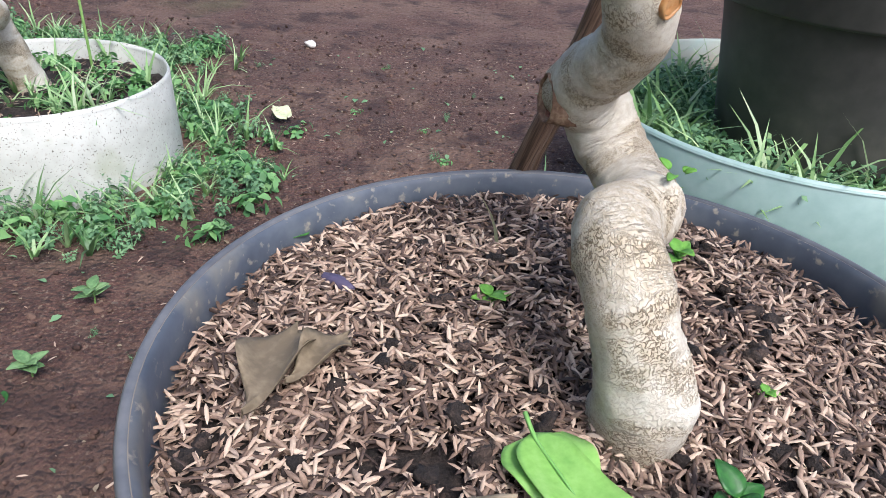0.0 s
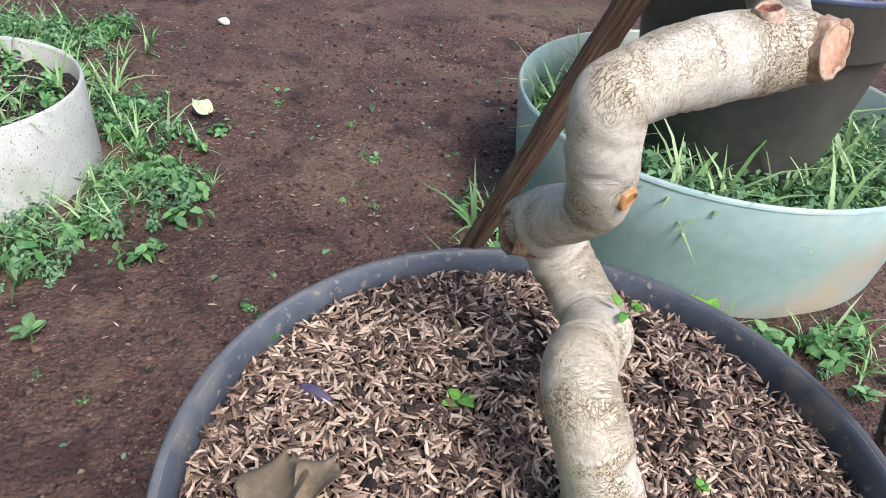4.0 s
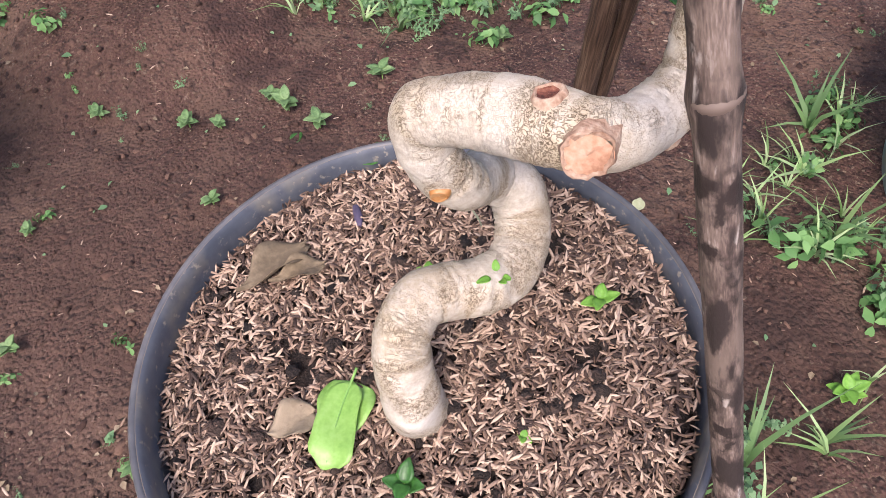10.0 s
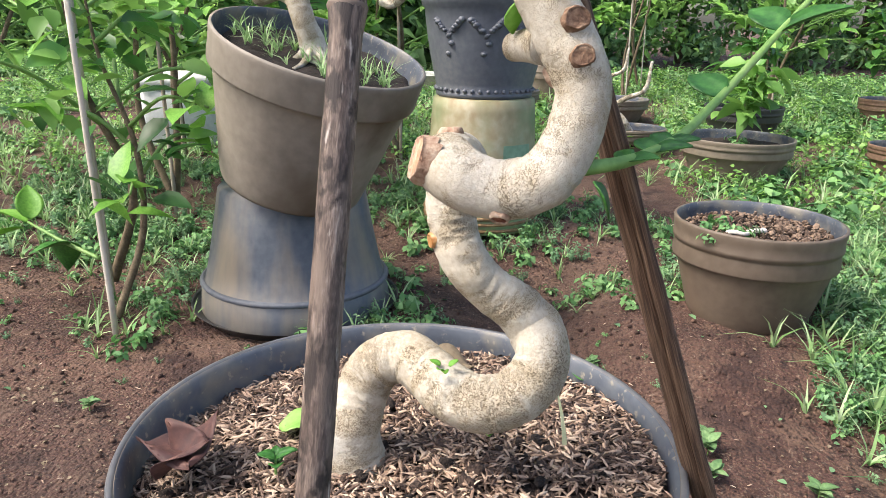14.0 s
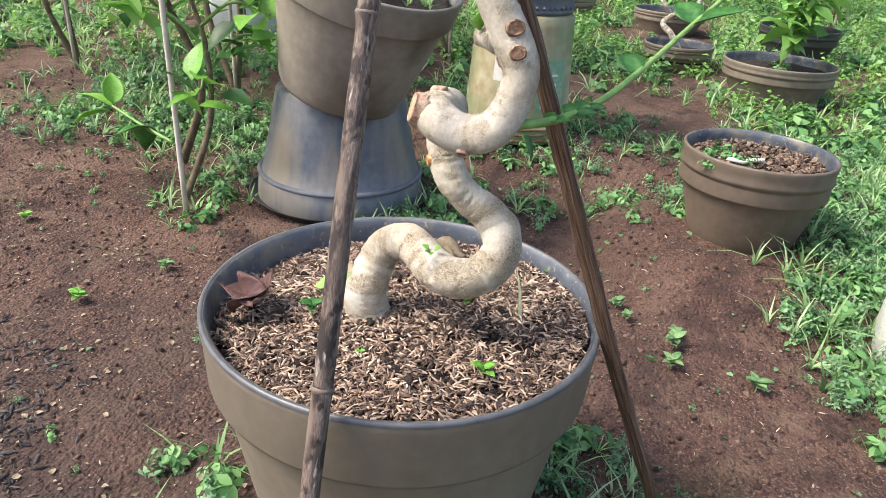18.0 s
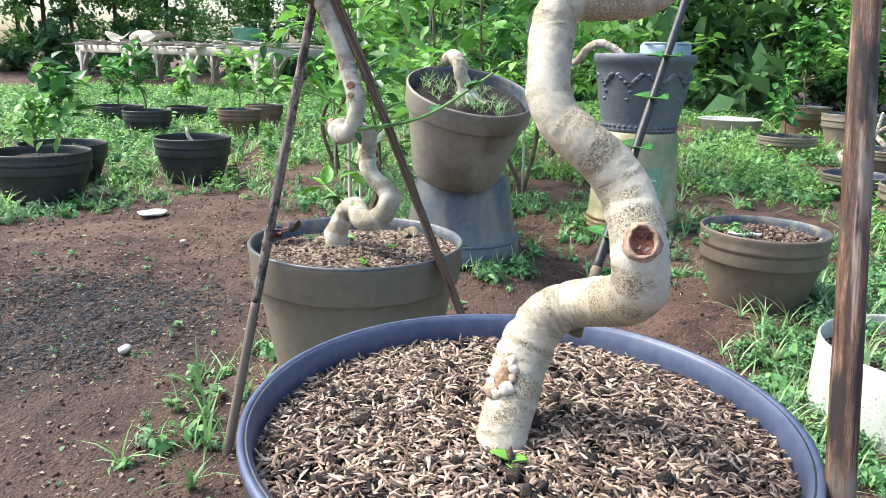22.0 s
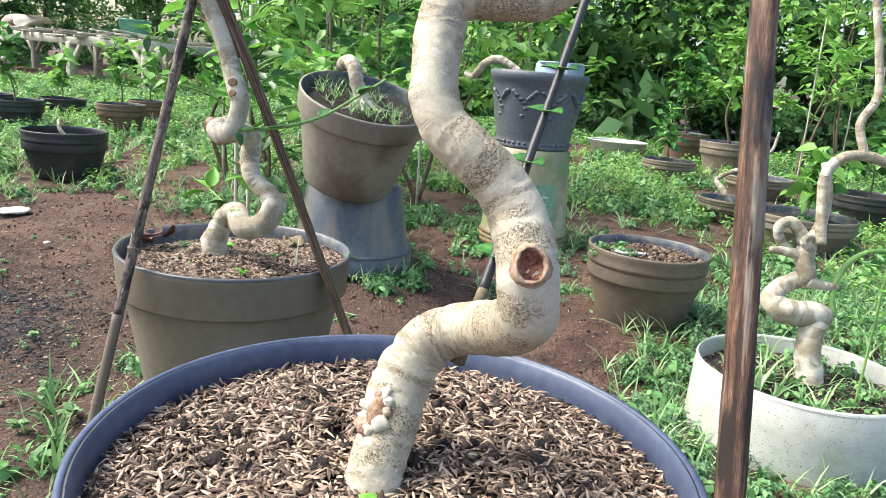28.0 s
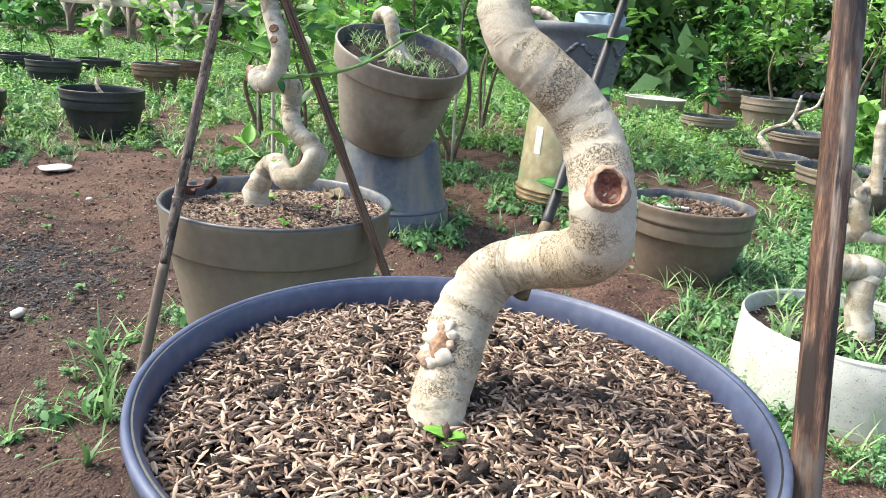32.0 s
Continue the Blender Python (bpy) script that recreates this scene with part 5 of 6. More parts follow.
make_pot("plant_pot", "grey-brown plastic pot tilted on an upturned pot", (IX + 0.062, IY + 0.033, 0.241), 0.151, 0.215, "pot_dusty", "pot_inner", band=0.22, foot=0.70, rot=tilt, seg=84)
q = pose(0, 0, 0, *tilt) @ Vector((0, 0, 0.19))
soil_disc("potting_soil", "weedy soil in the tilted pot", (IX + 0.062 + q.x, IY + 0.033 + q.y, 0.241 + q.z), 0.132, 0.004, seed=41, rot=tilt)
bonsai_d = tagged(empty("bonsai_tree", (IX + 0.070, IY + 0.094, 0.026)), "short pale bonsai stump with exposed roots in the tilted pot", "bonsai tree")
part("trunk", tube([(0.02, 0.0, 0.385, 0.022), (0.022, -0.004, 0.42, 0.018), (0.03, -0.012, 0.452, 0.0155), (0.028, -0.022, 0.478, 0.0155), (0.02, -0.045, 0.490, 0.0165), (0.01, -0.075, 0.485, 0.015), (0.0, -0.095, 0.478, 0.0125)], 60, 16, rough=0.12, wrinkle=0.06), "bark", bonsai_d)
for i in range(8):
    a = i * 0.8
    c, s = math.cos(a), math.sin(a)
    part("root", tube([(0.02, 0, 0.42, 0.009), (0.02 + 0.02 * c, 0.02 * s, 0.405, 0.0055), (0.02 + 0.04 * c, 0.04 * s, 0.393, 0.004), (0.02 + 0.065 * c, 0.065 * s, 0.388, 0.0025)], 14, 10, rough=0.15), "bark", bonsai_d)

# upturned paint bucket with a moulded pot on it
PX, PY = -1.079, 0.090
pail = tagged(empty("paint_bucket", (PX, PY, 0.045)), "upturned dirty cream and green plastic bucket, ringed at the foot", "bucket")
part("body", lathe([(0.120, 0.0), (0.1255, 0.002), (0.127, 0.008), (0.1245, 0.012), (0.1265, 0.018), (0.1275, 0.024), (0.1245, 0.030), (0.1265, 0.038), (0.1235, 0.044), (0.1225, 0.06), (0.112, 0.255), (0.110, 0.278), (0.104, 0.282), (0.02, 0.282)], 80, 0.003), "bucket_white", pail)


def patch(parent, name, mat, r0, z0, r1, z1, a0, a1, off=0.0012, n=16):
    """A thin print wrapped on the bucket's side."""
    V, F = [], []
    for i in range(n + 1):
        a = a0 + (a1 - a0) * i / n
        for r, z in ((r0, z0), (r1, z1)):
            V.append(((r + off) * math.cos(a), (r + off) * math.sin(a), z))
    F = [(2 * i, 2 * i + 2, 2 * i + 3, 2 * i + 1) for i in range(n)]
    return part(name, (np.array(V), np.array(F)), mat, parent)


rz = lambda z: 0.1225 + (0.112 - 0.1225) * (z - 0.06) / 0.195
patch(pail, "printed_label", "label_green", rz(0.075), 0.075, rz(0.19), 0.19, 0.62, 1.25)
for a0, a1, z0, z1 in ((0.70, 0.80, 0.085, 0.10), (0.86, 1.0, 0.080, 0.118), (0.68, 1.02, 0.132, 0.140), (0.70, 0.84, 0.155, 0.165), (0.9, 1.05, 0.155, 0.160)):
    patch(pail, "print_mark", "label_white", rz(z0), z0, rz(z1), z1, a0, a1, 0.0022, 6)
for z in (0.010, 0.024, 0.037):
    part("rusty_ring", lathe([(0.1255, z - 0.004), (0.1285, z - 0.002), (0.1285, z + 0.002), (0.1255, z + 0.004)], 80, 0.003), "rust", pail, "rust-brown dirty ring")
patch(pail, "peeling_patch", "label_white", rz(0.14), 0.14, rz(0.215), 0.215, -0.25, -0.05, 0.0014, 6)
orn = tagged(empty("plant_pot", (PX, PY, 0.327)), "slate-grey moulded pot with a flower relief on an upturned bucket", "plant pot")
part("body", lathe([(0.02, 0), (0.100, 0.0), (0.104, 0.004), (0.104, 0.010), (0.101, 0.013), (0.105, 0.03), (0.118, 0.09), (0.127, 0.15), (0.130, 0.178), (0.136, 0.184), (0.1385, 0.196), (0.1385, 0.206), (0.134, 0.209)], 90), "pot_slate", orn)
part("inner_wall", lathe([(0.134, 0.209), (0.128, 0.206), (0.124, 0.18), (0.115, 0.10), (0.01, 0.09)], 90), "pot_slate", orn)
for i in range(40):
    a = 2 * math.pi * i / 40
    part("foot_bead", moved(ball(0.0045, 8, 5, 1, 0), Matrix.Translation((0.1045 * math.cos(a), 0.1045 * math.sin(a), 0.016))), "pot_slate", orn)
for ca in (0.9, 0.25, -0.4, 1.6):
    for i in range(13):
        g = np.random.default_rng(int(i + 50 * (ca + 1)))
        u = i / 12
        a, z = ca + (u - 0.5) * 0.5, 0.125 + 0.03 * abs(2 * u - 1) - (0.02 if 4 < i < 8 else 0) * (i % 3)
        rr = 0.105 + (0.127 - 0.105) * (z - 0.03) / 0.12 + 0.001
        part("relief_flower", moved(ball(0.006 + 0.003 * g.random(), 7, 5, 0.7, 0.4, i), Matrix.Translation((rr * math.cos(a), rr * math.sin(a), z))), "pot_slate", orn)
tub = tagged(empty("plastic_tub", (PX - 0.01, PY + 0.055, 0.48)), "small pale blue plastic tub set in a moulded pot", "tub")
V, F = box(0.10, 0.105, 0.085, (0, 0, 0.042), 0.006)
part("body", (V, F), "tub", tub, smooth=False)
part("rim", lathe([(0.058, 0.080), (0.062, 0.082), (0.062, 0.087), (0.056, 0.087)], 40), "tub", tub)
bonsai_e = tagged(empty("bonsai_tree", (PX, PY, 0.50)), "bent pale bonsai arm hanging over the moulded pot", "bonsai tree")
part("trunk", tube([(0.02, -0.02, 0.0, 0.011), (0.04, -0.07, 0.045, 0.012), (0.055, -0.115, 0.062, 0.012), (0.06, -0.15, 0.048, 0.011), (0.063, -0.172, 0.02, 0.011), (0.06, -0.19, 0.01, 0.010), (0.056, -0.215, 0.016, 0.010)], 50, 14, rough=0.12, wrinkle=0.06), "bark", bonsai_e)

# garden pots further off
POTS = [((-0.472, -1.404), 0.138, 0.165, "pot_black", "black ribbed plastic pot with a bent pale twig, on short grass"), ((0.075, -1.319), 0.150, 0.160, "pot_black", "wide black plastic pot with a leafy seedling"), ((-0.10, -1.66), 0.150, 0.14, "pot_black", "black plastic pot among grass"),
        ((-1.352, -2.626), 0.125, 0.160, "pot_terra", "brown ribbed plastic pot with a young plant"), ((-0.933, -2.893), 0.132, 0.150, "pot_black", "dark plastic pot with a young plant"), ((-1.80, -3.10), 0.125, 0.145, "pot_terra", "brown plastic pot behind another pot"),
        ((-1.116, -3.788), 0.160, 0.115, "pot_black", "low black pot under the bench"), ((-1.525, -3.653), 0.141, 0.105, "pot_black", "low black pot on the grass"),
        ((-2.182, 0.370), 0.122, 0.092, "pot", "shallow grey-brown bonsai pot"), ((-1.861, 0.691), 0.165, 0.122, "pot", "wide shallow grey-brown pot with blue inside"), ((-2.651, 0.782), 0.150, 0.140, "pot_black", "black plastic pot on weedy ground"),
        ((-4.052, -0.190), 0.185, 0.205, "pot", "pale grey pot with a tall sapling"), ((-3.227, -0.272), 0.146, 0.115, "pot", "grey-brown pot on the grass"), ((-3.081, 0.249), 0.165, 0.108, "pot", "shallow dark bonsai pot"),
        ((-4.40, -0.60), 0.160, 0.215, "pot_terra", "brown pot with pale trailing roots"), ((-1.973, 1.187), 0.112, 0.108, "pot_terra", "brown pot on damp earth"), ((-3.4, 1.5), 0.14, 0.13, "pot_terra", "brown pot far across the plot")]
for k, (c, r, h, mt, lab) in enumerate(POTS):
    filled("plant_pot", lab, c, r, h, mt, "pot_inner" if mt != "pot_black" else "pot_black", 0.048, seed=60 + k, group="garden pots", seg=48)
basin = tagged(empty("wash_basin", (-4.19, -1.01, 0.05)), "shallow white plastic basin on the grass", "basin")
part("bowl", lathe([(0.02, 0), (0.17, 0.0), (0.205, 0.10), (0.215, 0.105), (0.205, 0.108), (0.195, 0.10), (0.165, 0.012), (0.02, 0.012)], 60), "white_sheet", basin)
box2 = tagged(empty("polystyrene_box", (-1.83, -1.22, 0.045), (0, 0, 35)), "old white polystyrene box on the grass", "box")
V, F = box(0.36, 0.26, 0.20, (0, 0, 0.10), 0.012)
part("body", (V, F), "sack", box2, smooth=False)
V, F = box(0.38, 0.28, 0.035, (0, 0, 0.22), 0.010)
part("lid", (V, F), "sack", box2, smooth=False)
slab = part("white_slab", ball(0.043, 14, 8, 0.16, 0.35, 3), "pale_stone")
slab.matrix_world = pose(-0.085, -0.885, 0.058, 0, 0, 60)
tagged(slab, "flat pale stone on bare earth", "stone")
for k, (x, y, s) in enumerate(((0.325, -0.068, 0.012), (-0.25, 1.55, 0.012), (-0.05, -0.62, 0.008))):
    ob = part("stone", ball(s, 9, 6, 0.6, 0.5, k), "pale_stone")
    ob.matrix_world = pose(x, y, rise(x, y) + s * 0.3, 0, 0, 40 * k)
    tagged(ob, "small pale stone on bare earth", "stone")

# the long bench
bench = tagged(empty("garden_bench_table", (0, 0, 0.05)), "long weathered wooden garden bench covered with loose slats", "table")
for y in (-5.75, -7.3, -9.0, -10.9):
    for x in (-3.36, -4.55):
        V, F = box(0.09, 0.09, 0.46, (x, y, 0.22), 0.006)
        part("leg", (V, F), "table_wood", bench, smooth=False)
        for s in (1, -1):
            V, F = box(0.05, 0.05, 0.30, (0, 0, 0), 0.004)
            part("brace", moved((V, F), Matrix.Translation((x, y + s * 0.13, 0.33)) @ Matrix.Rotation(-s * 0.8, 4, "X")), "table_wood", bench, smooth=False)
for x in (-3.36, -4.55):
    V, F = box(0.05, 5.5, 0.10, (x, -8.3, 0.475), 0.006)
    part("rail", (V, F), "table_wood", bench, smooth=False)
for y in (-5.6, -11.0):
    V, F = box(1.3, 0.05, 0.09, (-3.95, y, 0.475), 0.006)
    part("rail", (V, F), "table_wood", bench, smooth=False)
g = np.random.default_rng(3)
for i in range(64):
    V, F = box(1.2 + 0.3 * g.random(), 0.05 + 0.03 * g.random(), 0.018, (0, 0, 0), 0.003)
    part("slat", moved((V, F), Matrix.Translation((-3.95 + 0.1 * g.normal(), -11 + i * 0.084, 0.54 + 0.022 * g.random())) @ Matrix.Rotation(g.normal(0, 0.25), 4, "Z") @ Matrix.Rotation(g.normal(0, 0.03), 4, "Y")), "slat_wood", bench, smooth=False)
tl = tagged(empty("plastic_bucket", (-3.55, -6.3, 0.61)), "teal plastic bucket standing on the bench", "bucket")
part("body", lathe([(0.02, 0), (0.13, 0), (0.165, 0.16), (0.178, 0.165), (0.172, 0.172), (0.158, 0.165), (0.12, 0.02), (0.02, 0.02)], 40), "teal", tl)
for k, (y, z) in enumerate(((-9.7, 0.62), (-9.2, 0.60), (-10.2, 0.6))):
    ob = part("palm_sheath", thick(moved(leaf_shape(0.8, 0.35, 0.7, 0.1, 9, 7), Matrix.Rotation(0.25, 4, "X")), 0.004), "slat_wood")
    ob.matrix_world = pose(-3.6, y, z, 0, 0, 100 + 25 * k)
    tagged(ob, "dry curled palm sheath on the bench", "debris")

# litter in the main pot
def flat_leaf(name, label, at, rz, l, w, mat, cup=0.3, droop=0.0, rx=0, ry=0, cat="leaf", wave=0.05, notch=0.2, fold=0.0, tip=0.2):
    ob = part(name, thick(leaf_shape(l, w, cup, droop, 15, 9, tip, fold, notch, wave), 0.0005), mat)
    ob.matrix_world = pose(*at, rx, ry, rz)
    return tagged(ob, label, cat)


def blunt_leaf(length, width, nl=16, nw=9):
    """A leaf that widens from its stalk to a blunt, crumpled end."""
    V = []
    for i in range(nl):
        u = i / (nl - 1)
        w = width / 2 * min(1.0, (u / 0.16 + 0.02) ** 0.55) * (0.70 + 0.30 * u) * (1 - 0.45 * smooth(0.9, 1.0, u))
        for j in range(nw):
            a = 2 * j / (nw - 1) - 1
            V.append((a * w + 0.0012 * math.sin(5 * u), u * length - 0.002 * a * a * u + 0.001 * math.sin(4 * a) * u, 0.25 * w * abs(a) + 0.0009 * math.sin(11 * u + 2 * a) * u - 0.0035 * smooth(0.8, 1.0, u)))
    F = [(i * nw + j, i * nw + j + 1, (i + 1) * nw + j + 1, (i + 1) * nw + j) for i in range(nl - 1) for j in range(nw - 1)]
    return np.array(V), np.array(F)


fresh = part("fallen_leaf", thick(blunt_leaf(0.048, 0.0262), 0.0005), "leaf_fresh")
fresh.matrix_world = pose(0.0995, 0.2955, 0.2405, 1, 0, 207)
tagged(fresh, "fresh bright green oblong leaf lying on rice husks", "leaf")
part("midrib", tube([(-0.001, -0.007, 0.003, 0.0009), (0, 0.0, 0.0008, 0.0008), (0.0008, 0.020, 0.0004, 0.0005), (0, 0.045, -0.0026, 0.0003)], 16, 6), "vein", fresh, "pale green stalk and midrib")
fresh = flat_leaf("fallen_leaf", "rounded fresh green leaf under an oblong one", (0.1000, 0.2960, 0.2378), 205, 0.030, 0.030, "leaf_fresh", 0.15, 0.03, 2, tip=-0.35, notch=0.1)
part("midrib", tube([(0, 0.002, 0.001, 0.0008), (0, 0.014, 0.0004, 0.0006), (0, 0.028, -0.001, 0.0004)], 12, 6), "vein", fresh, "pale green midrib")
flat_leaf("fallen_leaf", "curled brown dry leaf with holes on rice husks", (0.010, 0.343, 0.2385), 172, 0.050, 0.027, "dry_leaf", 0.5, -0.06, 0, 8, wave=0.14, tip=1.0)
flat_leaf("fallen_leaf", "small brown dry leaf on rice husks", (0.030, 0.340, 0.2395), 150, 0.034, 0.017, "dry_leaf", 0.6, 0.05, 6, 0, wave=0.18, tip=1.2)
flat_leaf("fallen_leaf", "pale brown dry leaf on rice husks", (0.094, 0.270, 0.2370), 155, 0.026, 0.022, "dry_leaf", 0.4, 0.0, 0, 5, wave=0.12)
flat_leaf("fallen_leaf", "crumpled dark red dead leaf against the pot rim", (0.152, 0.206, 0.2420), 312, 0.050, 0.044, "red_leaf", 0.35, 0.05, 14, 8, wave=0.10, fold=0.15, notch=0.0, tip=0.0)
flat_leaf("fallen_leaf", "upright crumpled dark red dead leaf", (0.176, 0.212, 0.2360), 20, 0.036, 0.032, "red_leaf", 0.5, 0.1, 50, 20, wave=0.12, fold=0.2, notch=0.0, tip=0.0)
flat_leaf("fallen_leaf", "small green leaf at the pot wall", (0.000, 0.430, 0.2360), 70, 0.018, 0.010, "leaf", 0.3, 0.05)
flat_leaf("fallen_leaf", "small green leaf beside another at the pot wall", (-0.004, 0.424, 0.2360), 130, 0.016, 0.009, "leaf", 0.3, 0.05)
scrap = part("purple_scrap", tube([(0, 0, 0, 0.0022), (0.008, 0.004, 0.001, 0.003), (0.016, 0.007, 0.001, 0.002)], 14, 8, rough=0.1), "purple")
scrap.matrix_world = pose(0.012, 0.386, 0.2355, 0, 0, -60)
tagged(scrap, "small purple scrap on rice husks", "scrap")


def seedling(at, size, pairs, mat="leaf", label="tiny green seedling", seed=0, z=None):
    g = np.random.default_rng(seed)
    ob = tagged(empty("seedling", at), label, "seedling")
    part("stem", tube([(0, 0, -0.004, 0.0008), (0.001, 0, size * 0.4, 0.0008), (0, 0, size * 0.7, 0.0006)], 8, 6), "stem", ob)
    for i in range(pairs):
        a = i * 1.6 + g.random()
        for s in (0, math.pi):
            leaf_on(ob, (0, 0, size * (0.25 + 0.45 * (i + 1) / pairs)), (math.cos(a + s), math.sin(a + s), 0.4 + 0.3 * g.random()), size * (0.6 + 0.3 * g.random()), size * 0.46, mat, 0, droop=0.2)
    return ob


seedling((0.160, 0.272, 0.2325), 0.017, 2, "leaf", "small green seedling growing through rice husks", 1)
seedling((0.086, 0.375, 0.2325), 0.011, 2, "leaf_light", "tiny sprouting seedling in rice husks", 2)
seedling((0.190, 0.330, 0.2325), 0.006, 2, "leaf_light", "tiny pale green sprout in rice husks", 3)
seedling((0.176, 0.420, 0.2325), 0.014, 2, "leaf_light", "tiny green sprout near the pot wall", 4)
seedling((0.512, 0.958, 0.311), 0.013, 2, "leaf_light", "tiny green sprout beside the cream trunk", 5)
seedling((0.570, 0.965, 0.309), 0.012, 2, "leaf_light", "tiny grass sprout in rice husks", 6)

# ---- weeds, grass and shrubs ----
def blade(l, w, bend, n=5):
    V, F = [], []
    for i in range(n):
        u = i / (n - 1)
        k = w * (1 - u ** 1.6) / 2 + 0.0002
        y, z = bend * l * u * u, l * u * (1 - 0.35 * bend * u)
        V += [(-k, y, z), (k, y + 0.0, z)]
    F = [(2 * i, 2 * i + 1, 2 * i + 3, 2 * i + 2) for i in range(n - 1)]
    return np.array(V), np.array(F)


def small_leaf(l, w):
    return np.array([(0, 0, 0), (w / 2, l * 0.4, 0.12 * l), (0, l, -0.08 * l), (-w / 2, l * 0.4, 0.12 * l)]), np.array([(0, 1, 2, 3)])


def oval_leaf(l, w):
    V = np.array([(0, 0, 0), (w * 0.36, l * 0.22, 0.08 * l), (w * 0.5, l * 0.55, 0.10 * l), (0, l, -0.10 * l), (-w * 0.5, l * 0.55, 0.10 * l), (-w * 0.36, l * 0.22, 0.08 * l), (0, l * 0.5, 0.02 * l)])
    return V, np.array([(0, 1, 2, 6), (0, 6, 4, 5), (6, 2, 3, 4)])


def fold_leaf(l, w):
    """A leaf of two halves that meet along the midrib."""
    V = np.array([(0, 0, 0), (w * 0.5, l * 0.38, 0.14 * l), (w * 0.3, l * 0.75, 0.06 * l), (0, l, -0.1 * l), (-w * 0.3, l * 0.75, 0.06 * l), (-w * 0.5, l * 0.38, 0.14 * l)])
    return V, np.array([(0, 1, 2, 3), (0, 3, 4, 5)])


def weed_clump(g, kind, size, plain=False):
    """A low plant: several stems, each with leaves up its length."""
    parts = []
    if kind == "grass":
        for i in range(7):
            b = blade(size * g.uniform(0.6, 1.3), size * 0.075, g.uniform(0.3, 1.1), 3 if plain else 4)
            parts.append(moved(b, Matrix.Rotation(g.uniform(0, 6.28), 4, "Z") @ Matrix.Rotation(-g.uniform(0.0, 0.5), 4, "X")))
    else:
        stems, leaves = (5, 6) if kind == "broad" else (7, 9)
        if plain:
            stems, leaves = 4, 5
        for i in range(stems):
            yaw, lean = g.uniform(0, 6.28), g.uniform(0.2, 1.0)
            L = size * g.uniform(0.6, 1.1)
            m = Matrix.Rotation(yaw, 4, "Z") @ Matrix.Rotation(-lean, 4, "X")
            parts.append(moved(blade(L, size * 0.035, 0.1, 3), m))
            for k in range(leaves):
                h = L * (0.25 + 0.75 * (k + 1) / leaves)
                l = size * (g.uniform(0.30, 0.5) if kind == "broad" else g.uniform(0.14, 0.24))
                l *= 1.25 if plain else 1.0
                lf = oval_leaf(l, l * 0.55) if kind == "broad" and not plain else small_leaf(l, l * 0.55)
                mm = m @ Matrix.Translation((0, 0, h)) @ Matrix.Rotation(k * 2.4 + g.uniform(0, 1), 4, "Z") @ Matrix.Rotation(-g.uniform(-0.1, 0.6), 4, "X")
                parts.append(moved(lf, mm))
    return join(*parts)


gw = np.random.default_rng(11)
CLUMPS = {k: [weed_clump(gw, k, 1.0) for _ in range(4)] for k in ("grass", "broad", "fine")}
CLUMPS |= {k + "_far": [weed_clump(gw, k, 1.0, True) for _ in range(4)] for k in ("grass", "broad", "fine")}


def plant_patch(name, label, kind, places, sizes, mat, lift=None, cat="weeds"):
    """Clumps of one kind at given places, as one sheet of growth."""
    places, sizes = np.asarray(places, float), np.asarray(sizes, float)
    if not len(places):
        return
    geos = []
    which = gw.integers(0, 4, len(places))
    for k in range(4):
        sel = which == k
        if sel.any():
            geos.append(scatter(CLUMPS[kind][k], frames(places[sel], gw.random(sel.sum()) * 6.28, gw.normal(0, 0.15, sel.sum()), None, sizes[sel])))
    ob = part(name, join(*geos), mat, smooth=False)
    return tagged(ob, label, cat, kind="stuff")


def spots(n, x0, x1, y0, y1, keep):
    out = []
    tries = 0
    while len(out) < n and tries < n * 40:
        tries += 1
        x, y = gw.uniform(x0, x1), gw.uniform(y0, y1)
        if gw.random() < keep(x, y) and not blocked(x, y):
            out.append((x, y, ground_height(x, y) - 0.002))
    return out


SOLID = [(AX, AY, 0.118), (GX, GY, GR + 0.004), (WX, WY, WR + 0.004), (-0.691, 0.619, 0.10), (IX, IY, 0.16), (PX, PY, 0.125)] + [(c[0], c[1], r * 0.8) for c, r, *_ in POTS]


def blocked(x, y):
    return any(math.hypot(x - a, y - b) < r for a, b, r in SOLID)


def ring(x, y, cx, cy, r0, r1):
    d = math.hypot(x - cx, y - cy)
    return smooth(r1, r0, d)


